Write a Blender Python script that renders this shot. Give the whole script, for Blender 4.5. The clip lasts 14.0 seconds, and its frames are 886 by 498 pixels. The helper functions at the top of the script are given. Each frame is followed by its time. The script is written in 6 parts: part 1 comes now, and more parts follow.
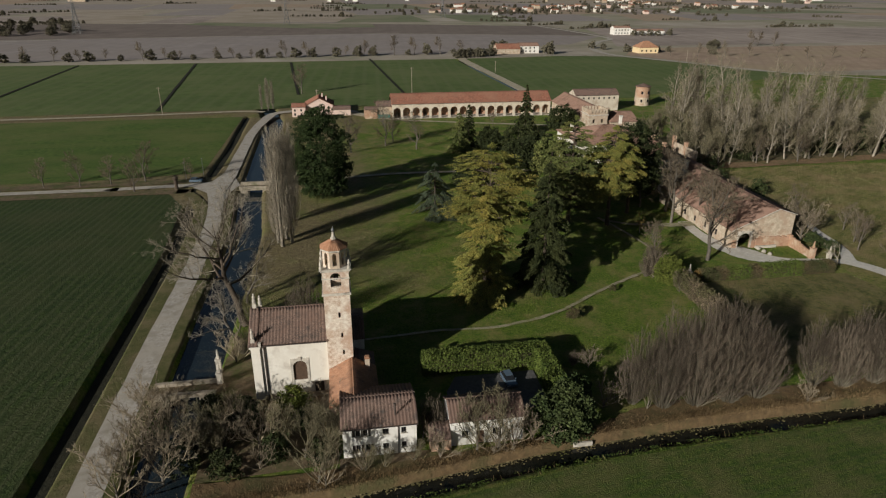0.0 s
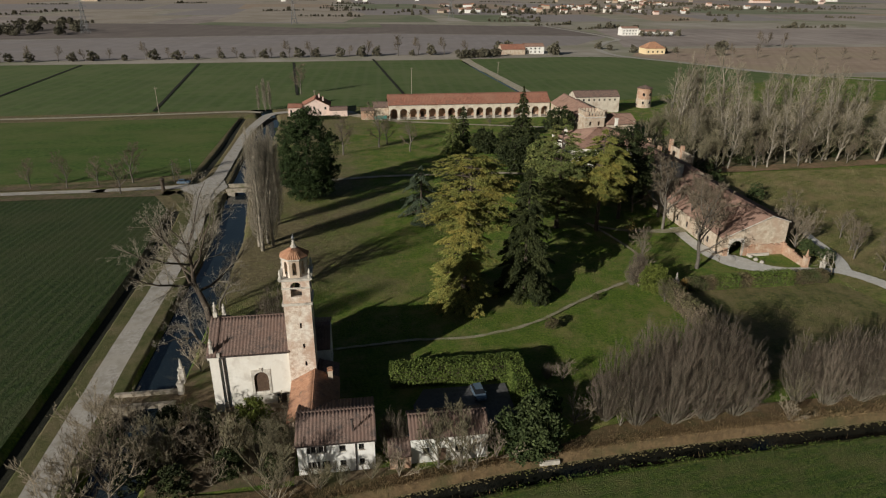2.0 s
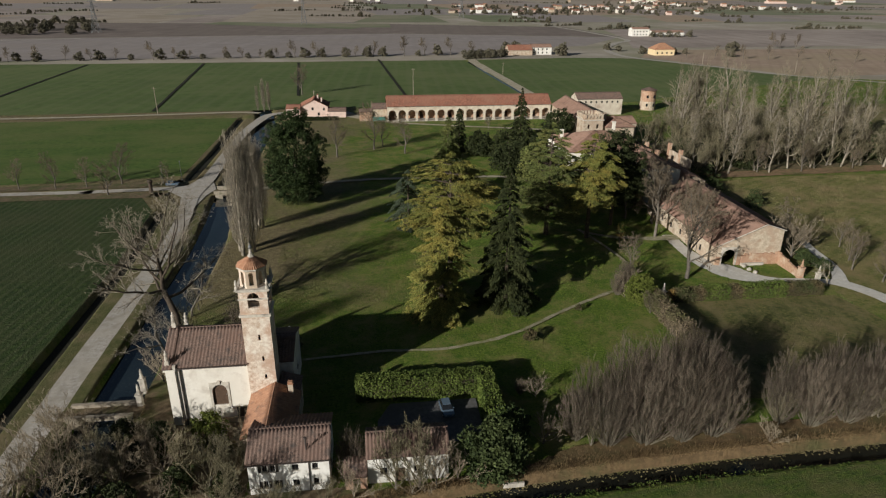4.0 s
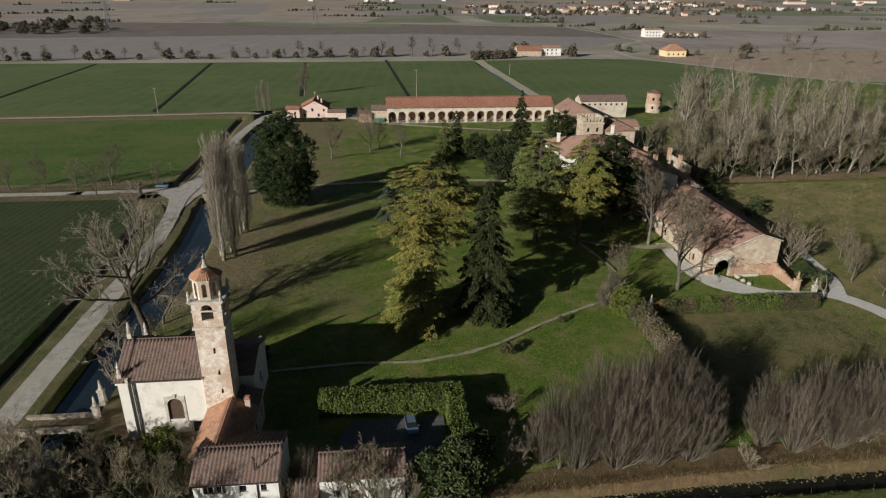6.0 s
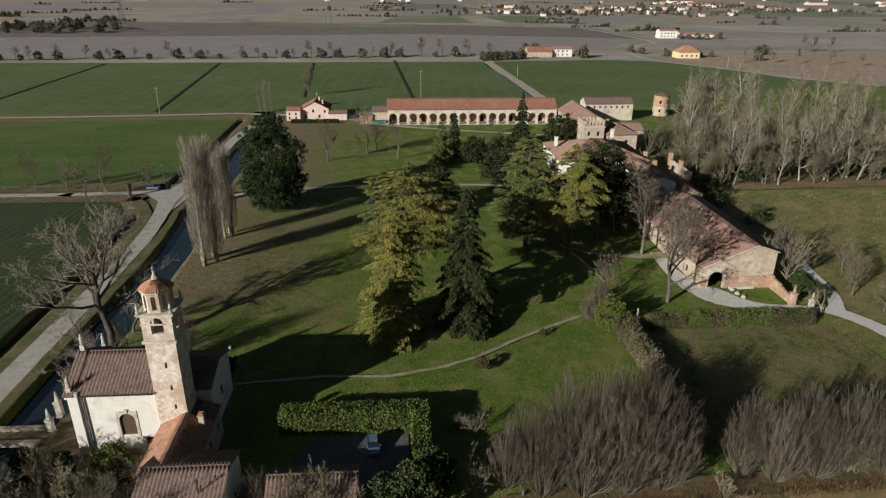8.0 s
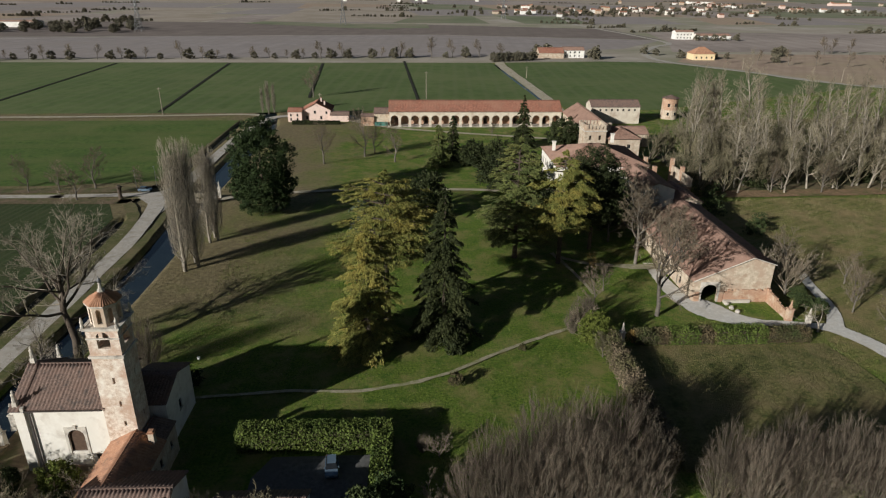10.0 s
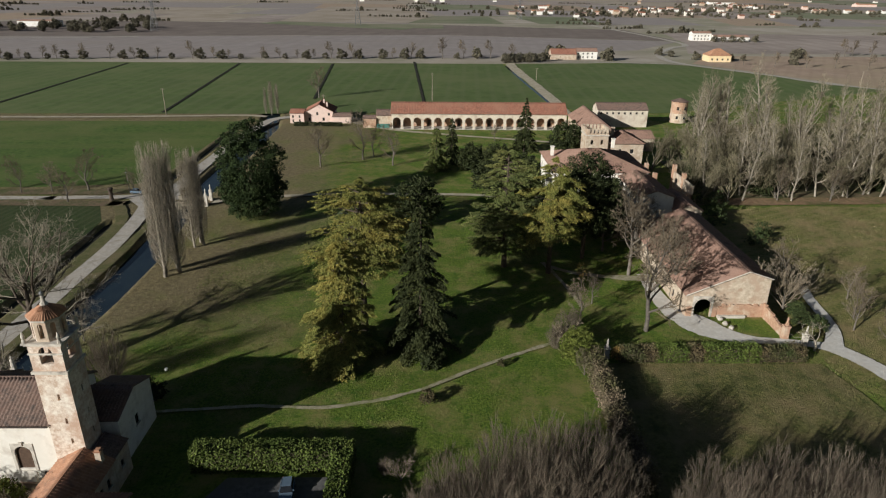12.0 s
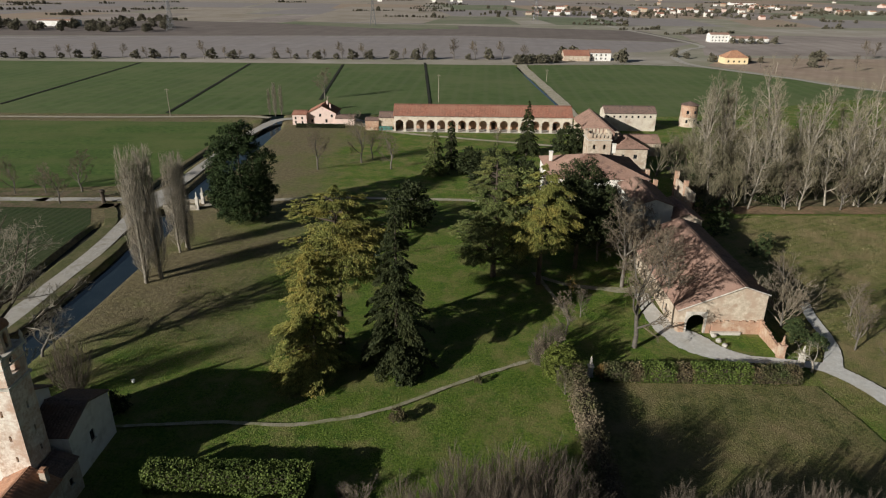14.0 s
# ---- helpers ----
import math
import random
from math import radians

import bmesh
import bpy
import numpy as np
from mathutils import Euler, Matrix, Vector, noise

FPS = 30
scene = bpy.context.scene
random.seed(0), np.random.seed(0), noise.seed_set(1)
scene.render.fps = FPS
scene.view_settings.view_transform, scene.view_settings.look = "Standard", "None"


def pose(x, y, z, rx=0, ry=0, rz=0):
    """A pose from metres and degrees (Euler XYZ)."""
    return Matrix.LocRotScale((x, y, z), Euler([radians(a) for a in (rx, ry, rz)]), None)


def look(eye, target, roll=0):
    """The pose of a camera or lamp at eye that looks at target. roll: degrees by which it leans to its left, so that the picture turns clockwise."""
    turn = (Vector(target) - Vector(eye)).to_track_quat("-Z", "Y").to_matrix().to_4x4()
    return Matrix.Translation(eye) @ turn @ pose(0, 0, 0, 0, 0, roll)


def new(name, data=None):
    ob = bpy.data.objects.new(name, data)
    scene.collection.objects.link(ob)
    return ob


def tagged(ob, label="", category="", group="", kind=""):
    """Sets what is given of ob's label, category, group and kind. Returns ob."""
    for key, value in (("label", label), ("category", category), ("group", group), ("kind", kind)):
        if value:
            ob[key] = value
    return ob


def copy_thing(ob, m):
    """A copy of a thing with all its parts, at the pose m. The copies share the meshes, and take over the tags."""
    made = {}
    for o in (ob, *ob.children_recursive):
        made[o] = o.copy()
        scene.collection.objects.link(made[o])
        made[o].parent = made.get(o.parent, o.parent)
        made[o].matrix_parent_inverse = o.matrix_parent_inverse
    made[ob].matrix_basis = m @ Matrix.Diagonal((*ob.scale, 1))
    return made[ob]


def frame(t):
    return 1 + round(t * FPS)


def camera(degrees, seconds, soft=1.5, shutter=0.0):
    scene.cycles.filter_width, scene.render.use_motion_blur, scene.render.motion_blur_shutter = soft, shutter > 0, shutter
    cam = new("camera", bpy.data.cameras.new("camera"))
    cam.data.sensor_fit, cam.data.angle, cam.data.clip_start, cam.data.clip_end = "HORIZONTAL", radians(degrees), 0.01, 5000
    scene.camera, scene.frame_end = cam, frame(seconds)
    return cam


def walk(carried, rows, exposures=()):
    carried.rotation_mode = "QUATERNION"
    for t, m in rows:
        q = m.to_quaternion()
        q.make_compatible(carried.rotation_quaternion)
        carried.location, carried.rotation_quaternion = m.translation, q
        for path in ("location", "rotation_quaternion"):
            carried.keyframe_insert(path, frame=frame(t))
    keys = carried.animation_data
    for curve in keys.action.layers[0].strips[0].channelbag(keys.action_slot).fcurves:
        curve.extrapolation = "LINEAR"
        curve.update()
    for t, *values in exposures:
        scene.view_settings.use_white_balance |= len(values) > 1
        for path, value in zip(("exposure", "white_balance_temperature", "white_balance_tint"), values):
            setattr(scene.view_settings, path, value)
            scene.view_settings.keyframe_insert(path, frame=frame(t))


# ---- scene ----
cam = camera(69.3, 14.0, soft=1.2)
PATH = [
    (0.0, 1.354, 0.010, 59.958, -9.123, -22.502, 0.198),
    (0.5, 3.063, 0.619, 59.950, -8.908, -22.502, 0.215),
    (1.0, 4.790, 1.256, 59.943, -8.677, -22.502, 0.231),
    (1.5, 6.533, 1.920, 59.939, -8.432, -22.502, 0.247),
    (2.0, 8.291, 2.612, 59.936, -8.172, -22.501, 0.263),
    (2.5, 10.064, 3.331, 59.936, -7.899, -22.501, 0.279),
    (3.0, 11.850, 4.075, 59.939, -7.613, -22.501, 0.295),
    (3.5, 13.648, 4.845, 59.943, -7.315, -22.501, 0.310),
    (4.0, 15.455, 5.641, 59.949, -7.005, -22.501, 0.325),
    (4.5, 17.272, 6.462, 59.958, -6.685, -22.501, 0.340),
    (5.0, 19.095, 7.306, 59.969, -6.354, -22.501, 0.355),
    (5.5, 20.924, 8.174, 59.982, -6.014, -22.500, 0.369),
    (6.0, 22.757, 9.066, 59.998, -5.665, -22.500, 0.383),
    (6.5, 24.591, 9.980, 60.015, -5.307, -22.500, 0.397),
    (7.0, 26.426, 10.915, 60.035, -4.942, -22.500, 0.411),
    (7.5, 28.259, 11.872, 60.057, -4.570, -22.500, 0.425),
    (8.0, 30.089, 12.850, 60.081, -4.192, -22.500, 0.438),
    (8.5, 31.912, 13.847, 60.107, -3.808, -22.500, 0.451),
    (9.0, 33.728, 14.863, 60.135, -3.419, -22.499, 0.464),
    (9.5, 35.534, 15.898, 60.166, -3.026, -22.499, 0.477),
    (10.0, 37.328, 16.951, 60.199, -2.629, -22.499, 0.489),
    (10.5, 39.108, 18.020, 60.234, -2.229, -22.499, 0.502),
    (11.0, 40.871, 19.106, 60.271, -1.826, -22.499, 0.514),
    (11.5, 42.614, 20.207, 60.311, -1.422, -22.499, 0.525),
    (12.0, 44.336, 21.322, 60.352, -1.017, -22.499, 0.537),
    (12.5, 46.034, 22.451, 60.396, -0.612, -22.499, 0.548),
    (13.0, 47.705, 23.593, 60.442, -0.207, -22.498, 0.560),
    (13.5, 49.347, 24.746, 60.490, 0.198, -22.498, 0.570),
    (14.0, 50.956, 25.910, 60.541, 0.601, -22.498, 0.581),
]
walk(cam, [(t, pose(x, y, z, 90 + pitch, 0, yaw) @ pose(0, 0, 0, 0, 0, roll)) for t, x, y, z, yaw, pitch, roll in PATH],
     [(0, -0.17, 6450, 10), (3, -0.04, 6350, 10), (7, 0.09, 6200, 10), (10.5, 0.17, 6150, 10), (14, 0.25, 6200, 10)])

# ---- sky and sun ----
SUN_ELEVATION, SHADE = 18.5, Vector((0.77, 0.64, 0)).normalized()
world = bpy.data.worlds.new("sky")
scene.world = world
world.use_nodes = True
wt = world.node_tree
sky = wt.nodes.new("ShaderNodeTexSky")
sky.sky_type, sky.sun_disc = "NISHITA", False
sky.sun_elevation = radians(SUN_ELEVATION)
sky.sun_rotation = math.atan2(-SHADE.x, -SHADE.y)
wt.links.new(sky.outputs["Color"], wt.nodes["Background"].inputs["Color"])
wt.nodes["Background"].inputs["Strength"].default_value = 0.026
sun = new("sun", bpy.data.lights.new("sun", "SUN"))
sun.data.energy, sun.data.angle, sun.data.color = 5.0, radians(0.55), (1.0, 0.965, 0.885)
sun.matrix_world = look(-SHADE * 100 + Vector((0, 0, 100 * math.tan(radians(SUN_ELEVATION)))), (0, 0, 0))
RNG = np.random.default_rng(7)


# ---- materials ----
def material(name, low, high, scale=1.0, rough=0.9, patch=None, patch_scale=0.05, bump=0.0, bump_scale=None, island=0.0, item=0.0, metal=0.0,
             rows=None, dry=None, stain=None, stain_scale=0.6, spec=0.3):
    """Two colours mixed by grain, a third in large patches, a fourth in smaller stains, furrows or stripes (angle, width, colour, amount)."""
    m = bpy.data.materials.new(name)
    m.use_nodes = True
    nt = m.node_tree
    b = nt.nodes["Principled BSDF"]
    b.inputs["Roughness"].default_value, b.inputs["Metallic"].default_value = rough, metal
    b.inputs["Specular IOR Level"].default_value = spec
    geo = nt.nodes.new("ShaderNodeNewGeometry")

    def noise_at(s, detail=4.0, r=0.6):
        n = nt.nodes.new("ShaderNodeTexNoise")
        n.inputs["Scale"].default_value, n.inputs["Detail"].default_value, n.inputs["Roughness"].default_value = s, detail, r
        nt.links.new(geo.outputs["Position"], n.inputs["Vector"])
        return n.outputs["Fac"]

    def ramp(fac, a, c):
        r = nt.nodes.new("ShaderNodeMapRange")
        r.inputs["From Min"].default_value, r.inputs["From Max"].default_value = a, c
        nt.links.new(fac, r.inputs["Value"])
        return r.outputs["Result"]

    def mix(fac, a, c, how="MIX"):
        x = nt.nodes.new("ShaderNodeMix")
        x.data_type, x.blend_type = "RGBA", how
        for sock, v in ((x.inputs["Factor"], fac), (x.inputs["A"], a), (x.inputs["B"], c)):
            if isinstance(v, (tuple, list)):
                sock.default_value = (*v, 1)
            elif isinstance(v, float):
                sock.default_value = v
            else:
                nt.links.new(v, sock)
        return x.outputs["Result"]

    col = mix(ramp(noise_at(scale, 6.0, 0.7), 0.36, 0.64), low, high)
    if stain:
        col = mix(ramp(noise_at(stain_scale, 5.0), 0.5, 0.68), col, stain)
    if patch:
        col = mix(ramp(noise_at(patch_scale, 8.0, 0.72), 0.46, 0.62), col, patch)
    if dry:
        colour, x_from, x_to, y_from, y_to = dry
        sep = nt.nodes.new("ShaderNodeSeparateXYZ")
        nt.links.new(geo.outputs["Position"], sep.inputs["Vector"])
        wob = ramp(noise_at(0.045, 6.0, 0.65), 0.3, 0.7)
        gx, gy = ramp(sep.outputs["X"], x_from, x_to), ramp(sep.outputs["Y"], y_from, y_to)
        both = nt.nodes.new("ShaderNodeMath")
        both.operation = "MULTIPLY"
        nt.links.new(gx, both.inputs[0]), nt.links.new(gy, both.inputs[1])
        add = nt.nodes.new("ShaderNodeMath")
        add.operation = "MULTIPLY_ADD"
        add.inputs[1].default_value, add.inputs[2].default_value = 1.1, -0.55
        nt.links.new(both.outputs["Value"], add.inputs[0])
        tot = nt.nodes.new("ShaderNodeMath")
        tot.operation = "ADD"
        nt.links.new(add.outputs["Value"], tot.inputs[0]), nt.links.new(wob, tot.inputs[1])
        col = mix(ramp(tot.outputs["Value"], 0.35, 1.05), col, mix(ramp(noise_at(0.9, 6.0, 0.75), 0.36, 0.64), tuple(0.5 * v for v in colour), tuple(1.15 * v for v in colour)))
    if rows:
        angle, width, colour, amount = rows
        mp = nt.nodes.new("ShaderNodeMapping")
        mp.inputs["Rotation"].default_value = (0, 0, radians(angle))
        w = nt.nodes.new("ShaderNodeTexWave")
        w.inputs["Scale"].default_value, w.inputs["Distortion"].default_value = 0.314 / width, 0.6
        w.inputs["Detail"].default_value, w.inputs["Detail Scale"].default_value = 2.0, 0.3
        nt.links.new(geo.outputs["Position"], mp.inputs["Vector"])
        nt.links.new(mp.outputs["Vector"], w.inputs["Vector"])
        mul = nt.nodes.new("ShaderNodeMath")
        mul.operation = "MULTIPLY"
        mul.inputs[1].default_value = amount
        nt.links.new(ramp(w.outputs["Fac"], 0.55, 0.95), mul.inputs[0])
        col = mix(mul.outputs["Value"], col, colour)
    for src, amount in ((geo.outputs["Random Per Island"], island), (None, item)):
        if amount:
            if src is None:
                src = nt.nodes.new("ShaderNodeObjectInfo").outputs["Random"]
            r = nt.nodes.new("ShaderNodeMapRange")
            r.inputs["To Min"].default_value, r.inputs["To Max"].default_value = 1 - amount, 1 + amount
            nt.links.new(src, r.inputs["Value"])
            hsv = nt.nodes.new("ShaderNodeHueSaturation")
            nt.links.new(r.outputs["Result"], hsv.inputs["Value"])
            nt.links.new(col, hsv.inputs["Color"])
            col = hsv.outputs["Color"]
    nt.links.new(col, b.inputs["Base Color"])
    if bump:
        bp = nt.nodes.new("ShaderNodeBump")
        bp.inputs["Strength"].default_value, bp.inputs["Distance"].default_value = min(1.0, 0.3 + bump * 2), bump
        nt.links.new(noise_at(bump_scale or scale * 2, 5.0, 0.7), bp.inputs["Height"])
        nt.links.new(bp.outputs["Normal"], b.inputs["Normal"])
    return m


GRASS = material("grass", (0.036, 0.078, 0.004), (0.165, 0.225, 0.026), 2.2, patch=(0.205, 0.188, 0.06), patch_scale=0.16, bump=0.4, bump_scale=3.6, stain=(0.055, 0.115, 0.008), stain_scale=0.35, dry=((0.222, 0.178, 0.09), 36, -8, 102, 130))
MEADOW = material("meadow", (0.065, 0.078, 0.016), (0.195, 0.175, 0.06), 1.6, patch=(0.215, 0.165, 0.075), patch_scale=0.08, bump=0.45, bump_scale=3.0, rows=(12, 4.0, (0.20, 0.168, 0.075), 0.3), stain=(0.06, 0.075, 0.016), stain_scale=0.3)
MEADOW_EAST = material("rough_east_meadow", (0.085, 0.105, 0.018), (0.24, 0.215, 0.07), 1.6, patch=(0.27, 0.205, 0.095), patch_scale=0.09, bump=0.45, bump_scale=3.0, rows=(62, 3.2, (0.25, 0.20, 0.085), 0.4), stain=(0.085, 0.105, 0.02), stain_scale=0.3)
FIELD_A = material("winter_wheat", (0.014, 0.030, 0.005), (0.044, 0.068, 0.013), 0.7, patch=(0.048, 0.058, 0.018), patch_scale=0.04, bump=0.3, bump_scale=1.5, rows=(6, 2.2, (0.066, 0.075, 0.030), 0.6), stain=(0.023, 0.043, 0.008), stain_scale=0.1)
FIELD_B = material("young_grass", (0.040, 0.080, 0.010), (0.098, 0.146, 0.026), 0.5, patch=(0.115, 0.135, 0.036), patch_scale=0.02, bump=0.2, rows=(88, 22.0, (0.13, 0.135, 0.042), 0.3), stain=(0.06, 0.10, 0.016), stain_scale=0.06)
FIELD_C = material("green_crop", (0.068, 0.102, 0.025), (0.108, 0.148, 0.043), 0.12, patch=(0.122, 0.146, 0.05), patch_scale=0.012, rows=(3, 9.0, (0.13, 0.148, 0.06), 0.35), stain=(0.080, 0.112, 0.033), stain_scale=0.03)
FIELD_D = material("near_crop", (0.024, 0.056, 0.006), (0.105, 0.138, 0.022), 1.8, patch=(0.115, 0.115, 0.036), patch_scale=0.12, bump=0.35, bump_scale=4, rows=(82, 1.6, (0.10, 0.10, 0.038), 0.35), stain=(0.04, 0.072, 0.010), stain_scale=0.5)
SOIL_GREY = material("pale_ploughed_soil", (0.245, 0.21, 0.195), (0.325, 0.285, 0.265), 0.05, patch=(0.28, 0.24, 0.215), patch_scale=0.01, rows=(4, 14.0, (0.235, 0.20, 0.18), 0.2), stain=(0.30, 0.262, 0.24), stain_scale=0.02)
SOIL_BROWN = material("brown_ploughed_soil", (0.235, 0.19, 0.162), (0.335, 0.278, 0.24), 0.03, patch=(0.39, 0.325, 0.28), patch_scale=0.006, rows=(4, 20.0, (0.21, 0.168, 0.143), 0.2))
SOIL_DARK = material("dark_wet_soil", (0.15, 0.118, 0.10), (0.22, 0.178, 0.15), 0.03, patch=(0.185, 0.15, 0.125), patch_scale=0.006, rows=(4, 20.0, (0.14, 0.11, 0.093), 0.2))
SOIL_RED = material("reddish_soil", (0.30, 0.215, 0.155), (0.41, 0.305, 0.225), 0.05, patch=(0.36, 0.28, 0.185), patch_scale=0.01, rows=(30, 8.0, (0.27, 0.195, 0.14), 0.25))
SOIL_TAN = material("stubble", (0.32, 0.265, 0.21), (0.40, 0.335, 0.265), 0.03, patch=(0.29, 0.24, 0.175), patch_scale=0.01)
FAR_GRASS = material("far_grass", (0.135, 0.155, 0.085), (0.20, 0.21, 0.12), 0.02, patch=(0.24, 0.215, 0.145), patch_scale=0.006)
PLAIN = material("khaki_plain", (0.28, 0.24, 0.185), (0.40, 0.345, 0.28), 0.02, patch=(0.24, 0.235, 0.145), patch_scale=0.004, stain=(0.43, 0.375, 0.315), stain_scale=0.012)
WOOD_FLOOR = material("ivy_and_leaf_floor", (0.045, 0.055, 0.018), (0.12, 0.115, 0.05), 0.7, patch=(0.17, 0.125, 0.07), patch_scale=0.12, bump=0.4, bump_scale=2)
GRAVEL = material("pale_gravel", (0.31, 0.28, 0.24), (0.53, 0.485, 0.425), 1.8, patch=(0.43, 0.385, 0.325), patch_scale=0.15, bump=0.06, bump_scale=6, stain=(0.30, 0.27, 0.21), stain_scale=0.45)
FORECOURT = material("white_gravel", (0.50, 0.47, 0.42), (0.66, 0.63, 0.575), 1.5, patch=(0.54, 0.50, 0.43), patch_scale=0.3, bump=0.04, bump_scale=8)
BRIDGE_STONE = material("mossy_bridge_stone", (0.24, 0.20, 0.15), (0.38, 0.33, 0.26), 1.5, rough=0.9, stain=(0.15, 0.14, 0.085), stain_scale=0.7, bump=0.05)
TWIG_OLIVE = material("olive_twigs", (0.125, 0.108, 0.062), (0.225, 0.195, 0.12), 0.5, item=0.25, island=0.35)
# yard gravel, darkened in its colour for shade the buildings don't cast
YARD_SHADED = material("shade_darkened_gravel", (0.075, 0.072, 0.07), (0.14, 0.135, 0.13), 1.5, patch=(0.10, 0.097, 0.094), patch_scale=0.2, bump=0.04, bump_scale=8)
PATH_DIRT = material("beige_path", (0.37, 0.32, 0.235), (0.50, 0.44, 0.335), 1.5, patch=(0.32, 0.28, 0.18), patch_scale=0.3, bump=0.03, bump_scale=8)
FOOTPATH = material("worn_earth_path", (0.24, 0.215, 0.135), (0.39, 0.345, 0.245), 1.5, patch=(0.20, 0.20, 0.09), patch_scale=0.5, bump=0.04, bump_scale=8)
LITTER_RED = material("russet_leaf_litter", (0.17, 0.108, 0.06), (0.31, 0.20, 0.115), 0.9, patch=(0.12, 0.115, 0.04), patch_scale=0.12, bump=0.2, bump_scale=3)
BANK = material("dry_reed_bank", (0.10, 0.066, 0.032), (0.185, 0.122, 0.06), 0.9, patch=(0.085, 0.076, 0.03), patch_scale=0.12, bump=0.3, bump_scale=1.8)
VERGE = material("verge_grass", (0.07, 0.08, 0.022), (0.125, 0.115, 0.045), 0.9, patch=(0.16, 0.13, 0.065), patch_scale=0.15, bump=0.2, bump_scale=2.5)
# near-black: the whole darkness of the ditches is put into this colour
DITCH_BLACK = material("ditch_near_black", (0.016, 0.016, 0.009), (0.032, 0.030, 0.016), 0.8, bump=0.2, bump_scale=2)
LEAF_LITTER = material("leaf_litter", (0.115, 0.085, 0.05), (0.20, 0.145, 0.088), 1.1, patch=(0.085, 0.092, 0.03), patch_scale=0.2, bump=0.2, bump_scale=3)
PLASTER = material("cream_plaster", (0.70, 0.645, 0.555), (0.80, 0.755, 0.67), 0.6, rough=0.85, stain=(0.58, 0.52, 0.44), stain_scale=0.5, patch=(0.72, 0.67, 0.58), patch_scale=0.2, bump=0.02, bump_scale=6)
PLASTER_OLD = material("weathered_plaster", (0.38, 0.305, 0.225), (0.60, 0.505, 0.385), 1.1, rough=0.9, stain=(0.34, 0.235, 0.16), stain_scale=0.5, patch=(0.42, 0.31, 0.225), patch_scale=0.25, bump=0.05)
BRICK = material("old_brick", (0.32, 0.17, 0.105), (0.48, 0.33, 0.22), 1.6, rough=0.9, stain=(0.55, 0.45, 0.34), stain_scale=0.5, patch=(0.40, 0.24, 0.16), patch_scale=0.3, bump=0.05, bump_scale=5)
TOWER_BRICK = material("tower_brick", (0.46, 0.335, 0.245), (0.76, 0.67, 0.56), 2.2, rough=0.9, stain=(0.76, 0.70, 0.60), stain_scale=0.6, patch=(0.48, 0.33, 0.24), patch_scale=0.35, bump=0.05, bump_scale=5)
ARCADE_WALL = material("arcade_plaster", (0.52, 0.445, 0.345), (0.64, 0.565, 0.455), 0.8, rough=0.9, stain=(0.42, 0.33, 0.25), stain_scale=0.4)
PINK = material("pink_plaster", (0.66, 0.49, 0.41), (0.72, 0.56, 0.48), 0.6, rough=0.85, stain=(0.55, 0.40, 0.33))
YELLOW = material("yellow_plaster", (0.72, 0.56, 0.32), (0.78, 0.62, 0.38), 0.6, rough=0.85)
WHITE = material("white_plaster", (0.70, 0.67, 0.61), (0.80, 0.77, 0.71), 0.4, rough=0.85, stain=(0.58, 0.54, 0.47), stain_scale=0.3)
STONE = material("pale_stone", (0.46, 0.41, 0.34), (0.60, 0.55, 0.47), 1.5, rough=0.85, stain=(0.28, 0.25, 0.21), stain_scale=0.9, bump=0.03)
TILE = material("aged_roof_tile", (0.070, 0.047, 0.038), (0.245, 0.165, 0.130), 4.5, rough=0.85, stain=(0.075, 0.06, 0.052), stain_scale=1.0, patch=(0.165, 0.105, 0.082), patch_scale=0.35, bump=0.03, bump_scale=5)
TILE_ORANGE = material("orange_roof_tile", (0.30, 0.15, 0.085), (0.42, 0.23, 0.14), 2.0, rough=0.85, stain=(0.22, 0.125, 0.085), stain_scale=0.6, bump=0.03, bump_scale=5)
TILE_RED = material("red_roof_tile", (0.19, 0.080, 0.052), (0.31, 0.14, 0.092), 1.2, rough=0.85, stain=(0.16, 0.08, 0.055), stain_scale=0.4, patch=(0.27, 0.135, 0.09), patch_scale=0.1)
TILE_PINK = material("faded_roof_tile", (0.155, 0.088, 0.063), (0.33, 0.205, 0.152), 2.6, rough=0.85, stain=(0.14, 0.09, 0.07), stain_scale=0.6, patch=(0.255, 0.16, 0.12), patch_scale=0.2)
SHUTTER = material("dark_shutter", (0.035, 0.03, 0.025), (0.06, 0.05, 0.04), 3.0, rough=0.6)
WOOD = material("dark_wood_door", (0.075, 0.045, 0.03), (0.11, 0.07, 0.045), 3.0, rough=0.7, bump=0.02)
GLASS = material("window_glass", (0.012, 0.014, 0.016), (0.02, 0.022, 0.025), 1.0, rough=0.08, spec=0.5)
METAL = material("dull_metal", (0.20, 0.20, 0.20), (0.28, 0.28, 0.28), 2.0, rough=0.5, metal=0.7)
PIPE = material("dark_pipe", (0.06, 0.05, 0.045), (0.09, 0.07, 0.06), 2.0, rough=0.5)
# part of the sky's blue reflection is put into this base colour
WATER = material("canal_water", (0.014, 0.022, 0.028), (0.022, 0.032, 0.038), 0.3, rough=0.04, bump=0.006, bump_scale=1.2, spec=1.0)
STREAM_WATER = material("dark_stream_water", (0.008, 0.009, 0.007), (0.014, 0.015, 0.011), 0.5, rough=0.12, bump=0.015, bump_scale=2.0, spec=0.3)
POLE_WOOD = material("grey_pole_wood", (0.24, 0.20, 0.15), (0.34, 0.29, 0.22), 2.0)
CAR_PAINT = material("silver_blue_paint", (0.15, 0.21, 0.27), (0.17, 0.23, 0.29), 1.0, rough=0.25, metal=0.4)
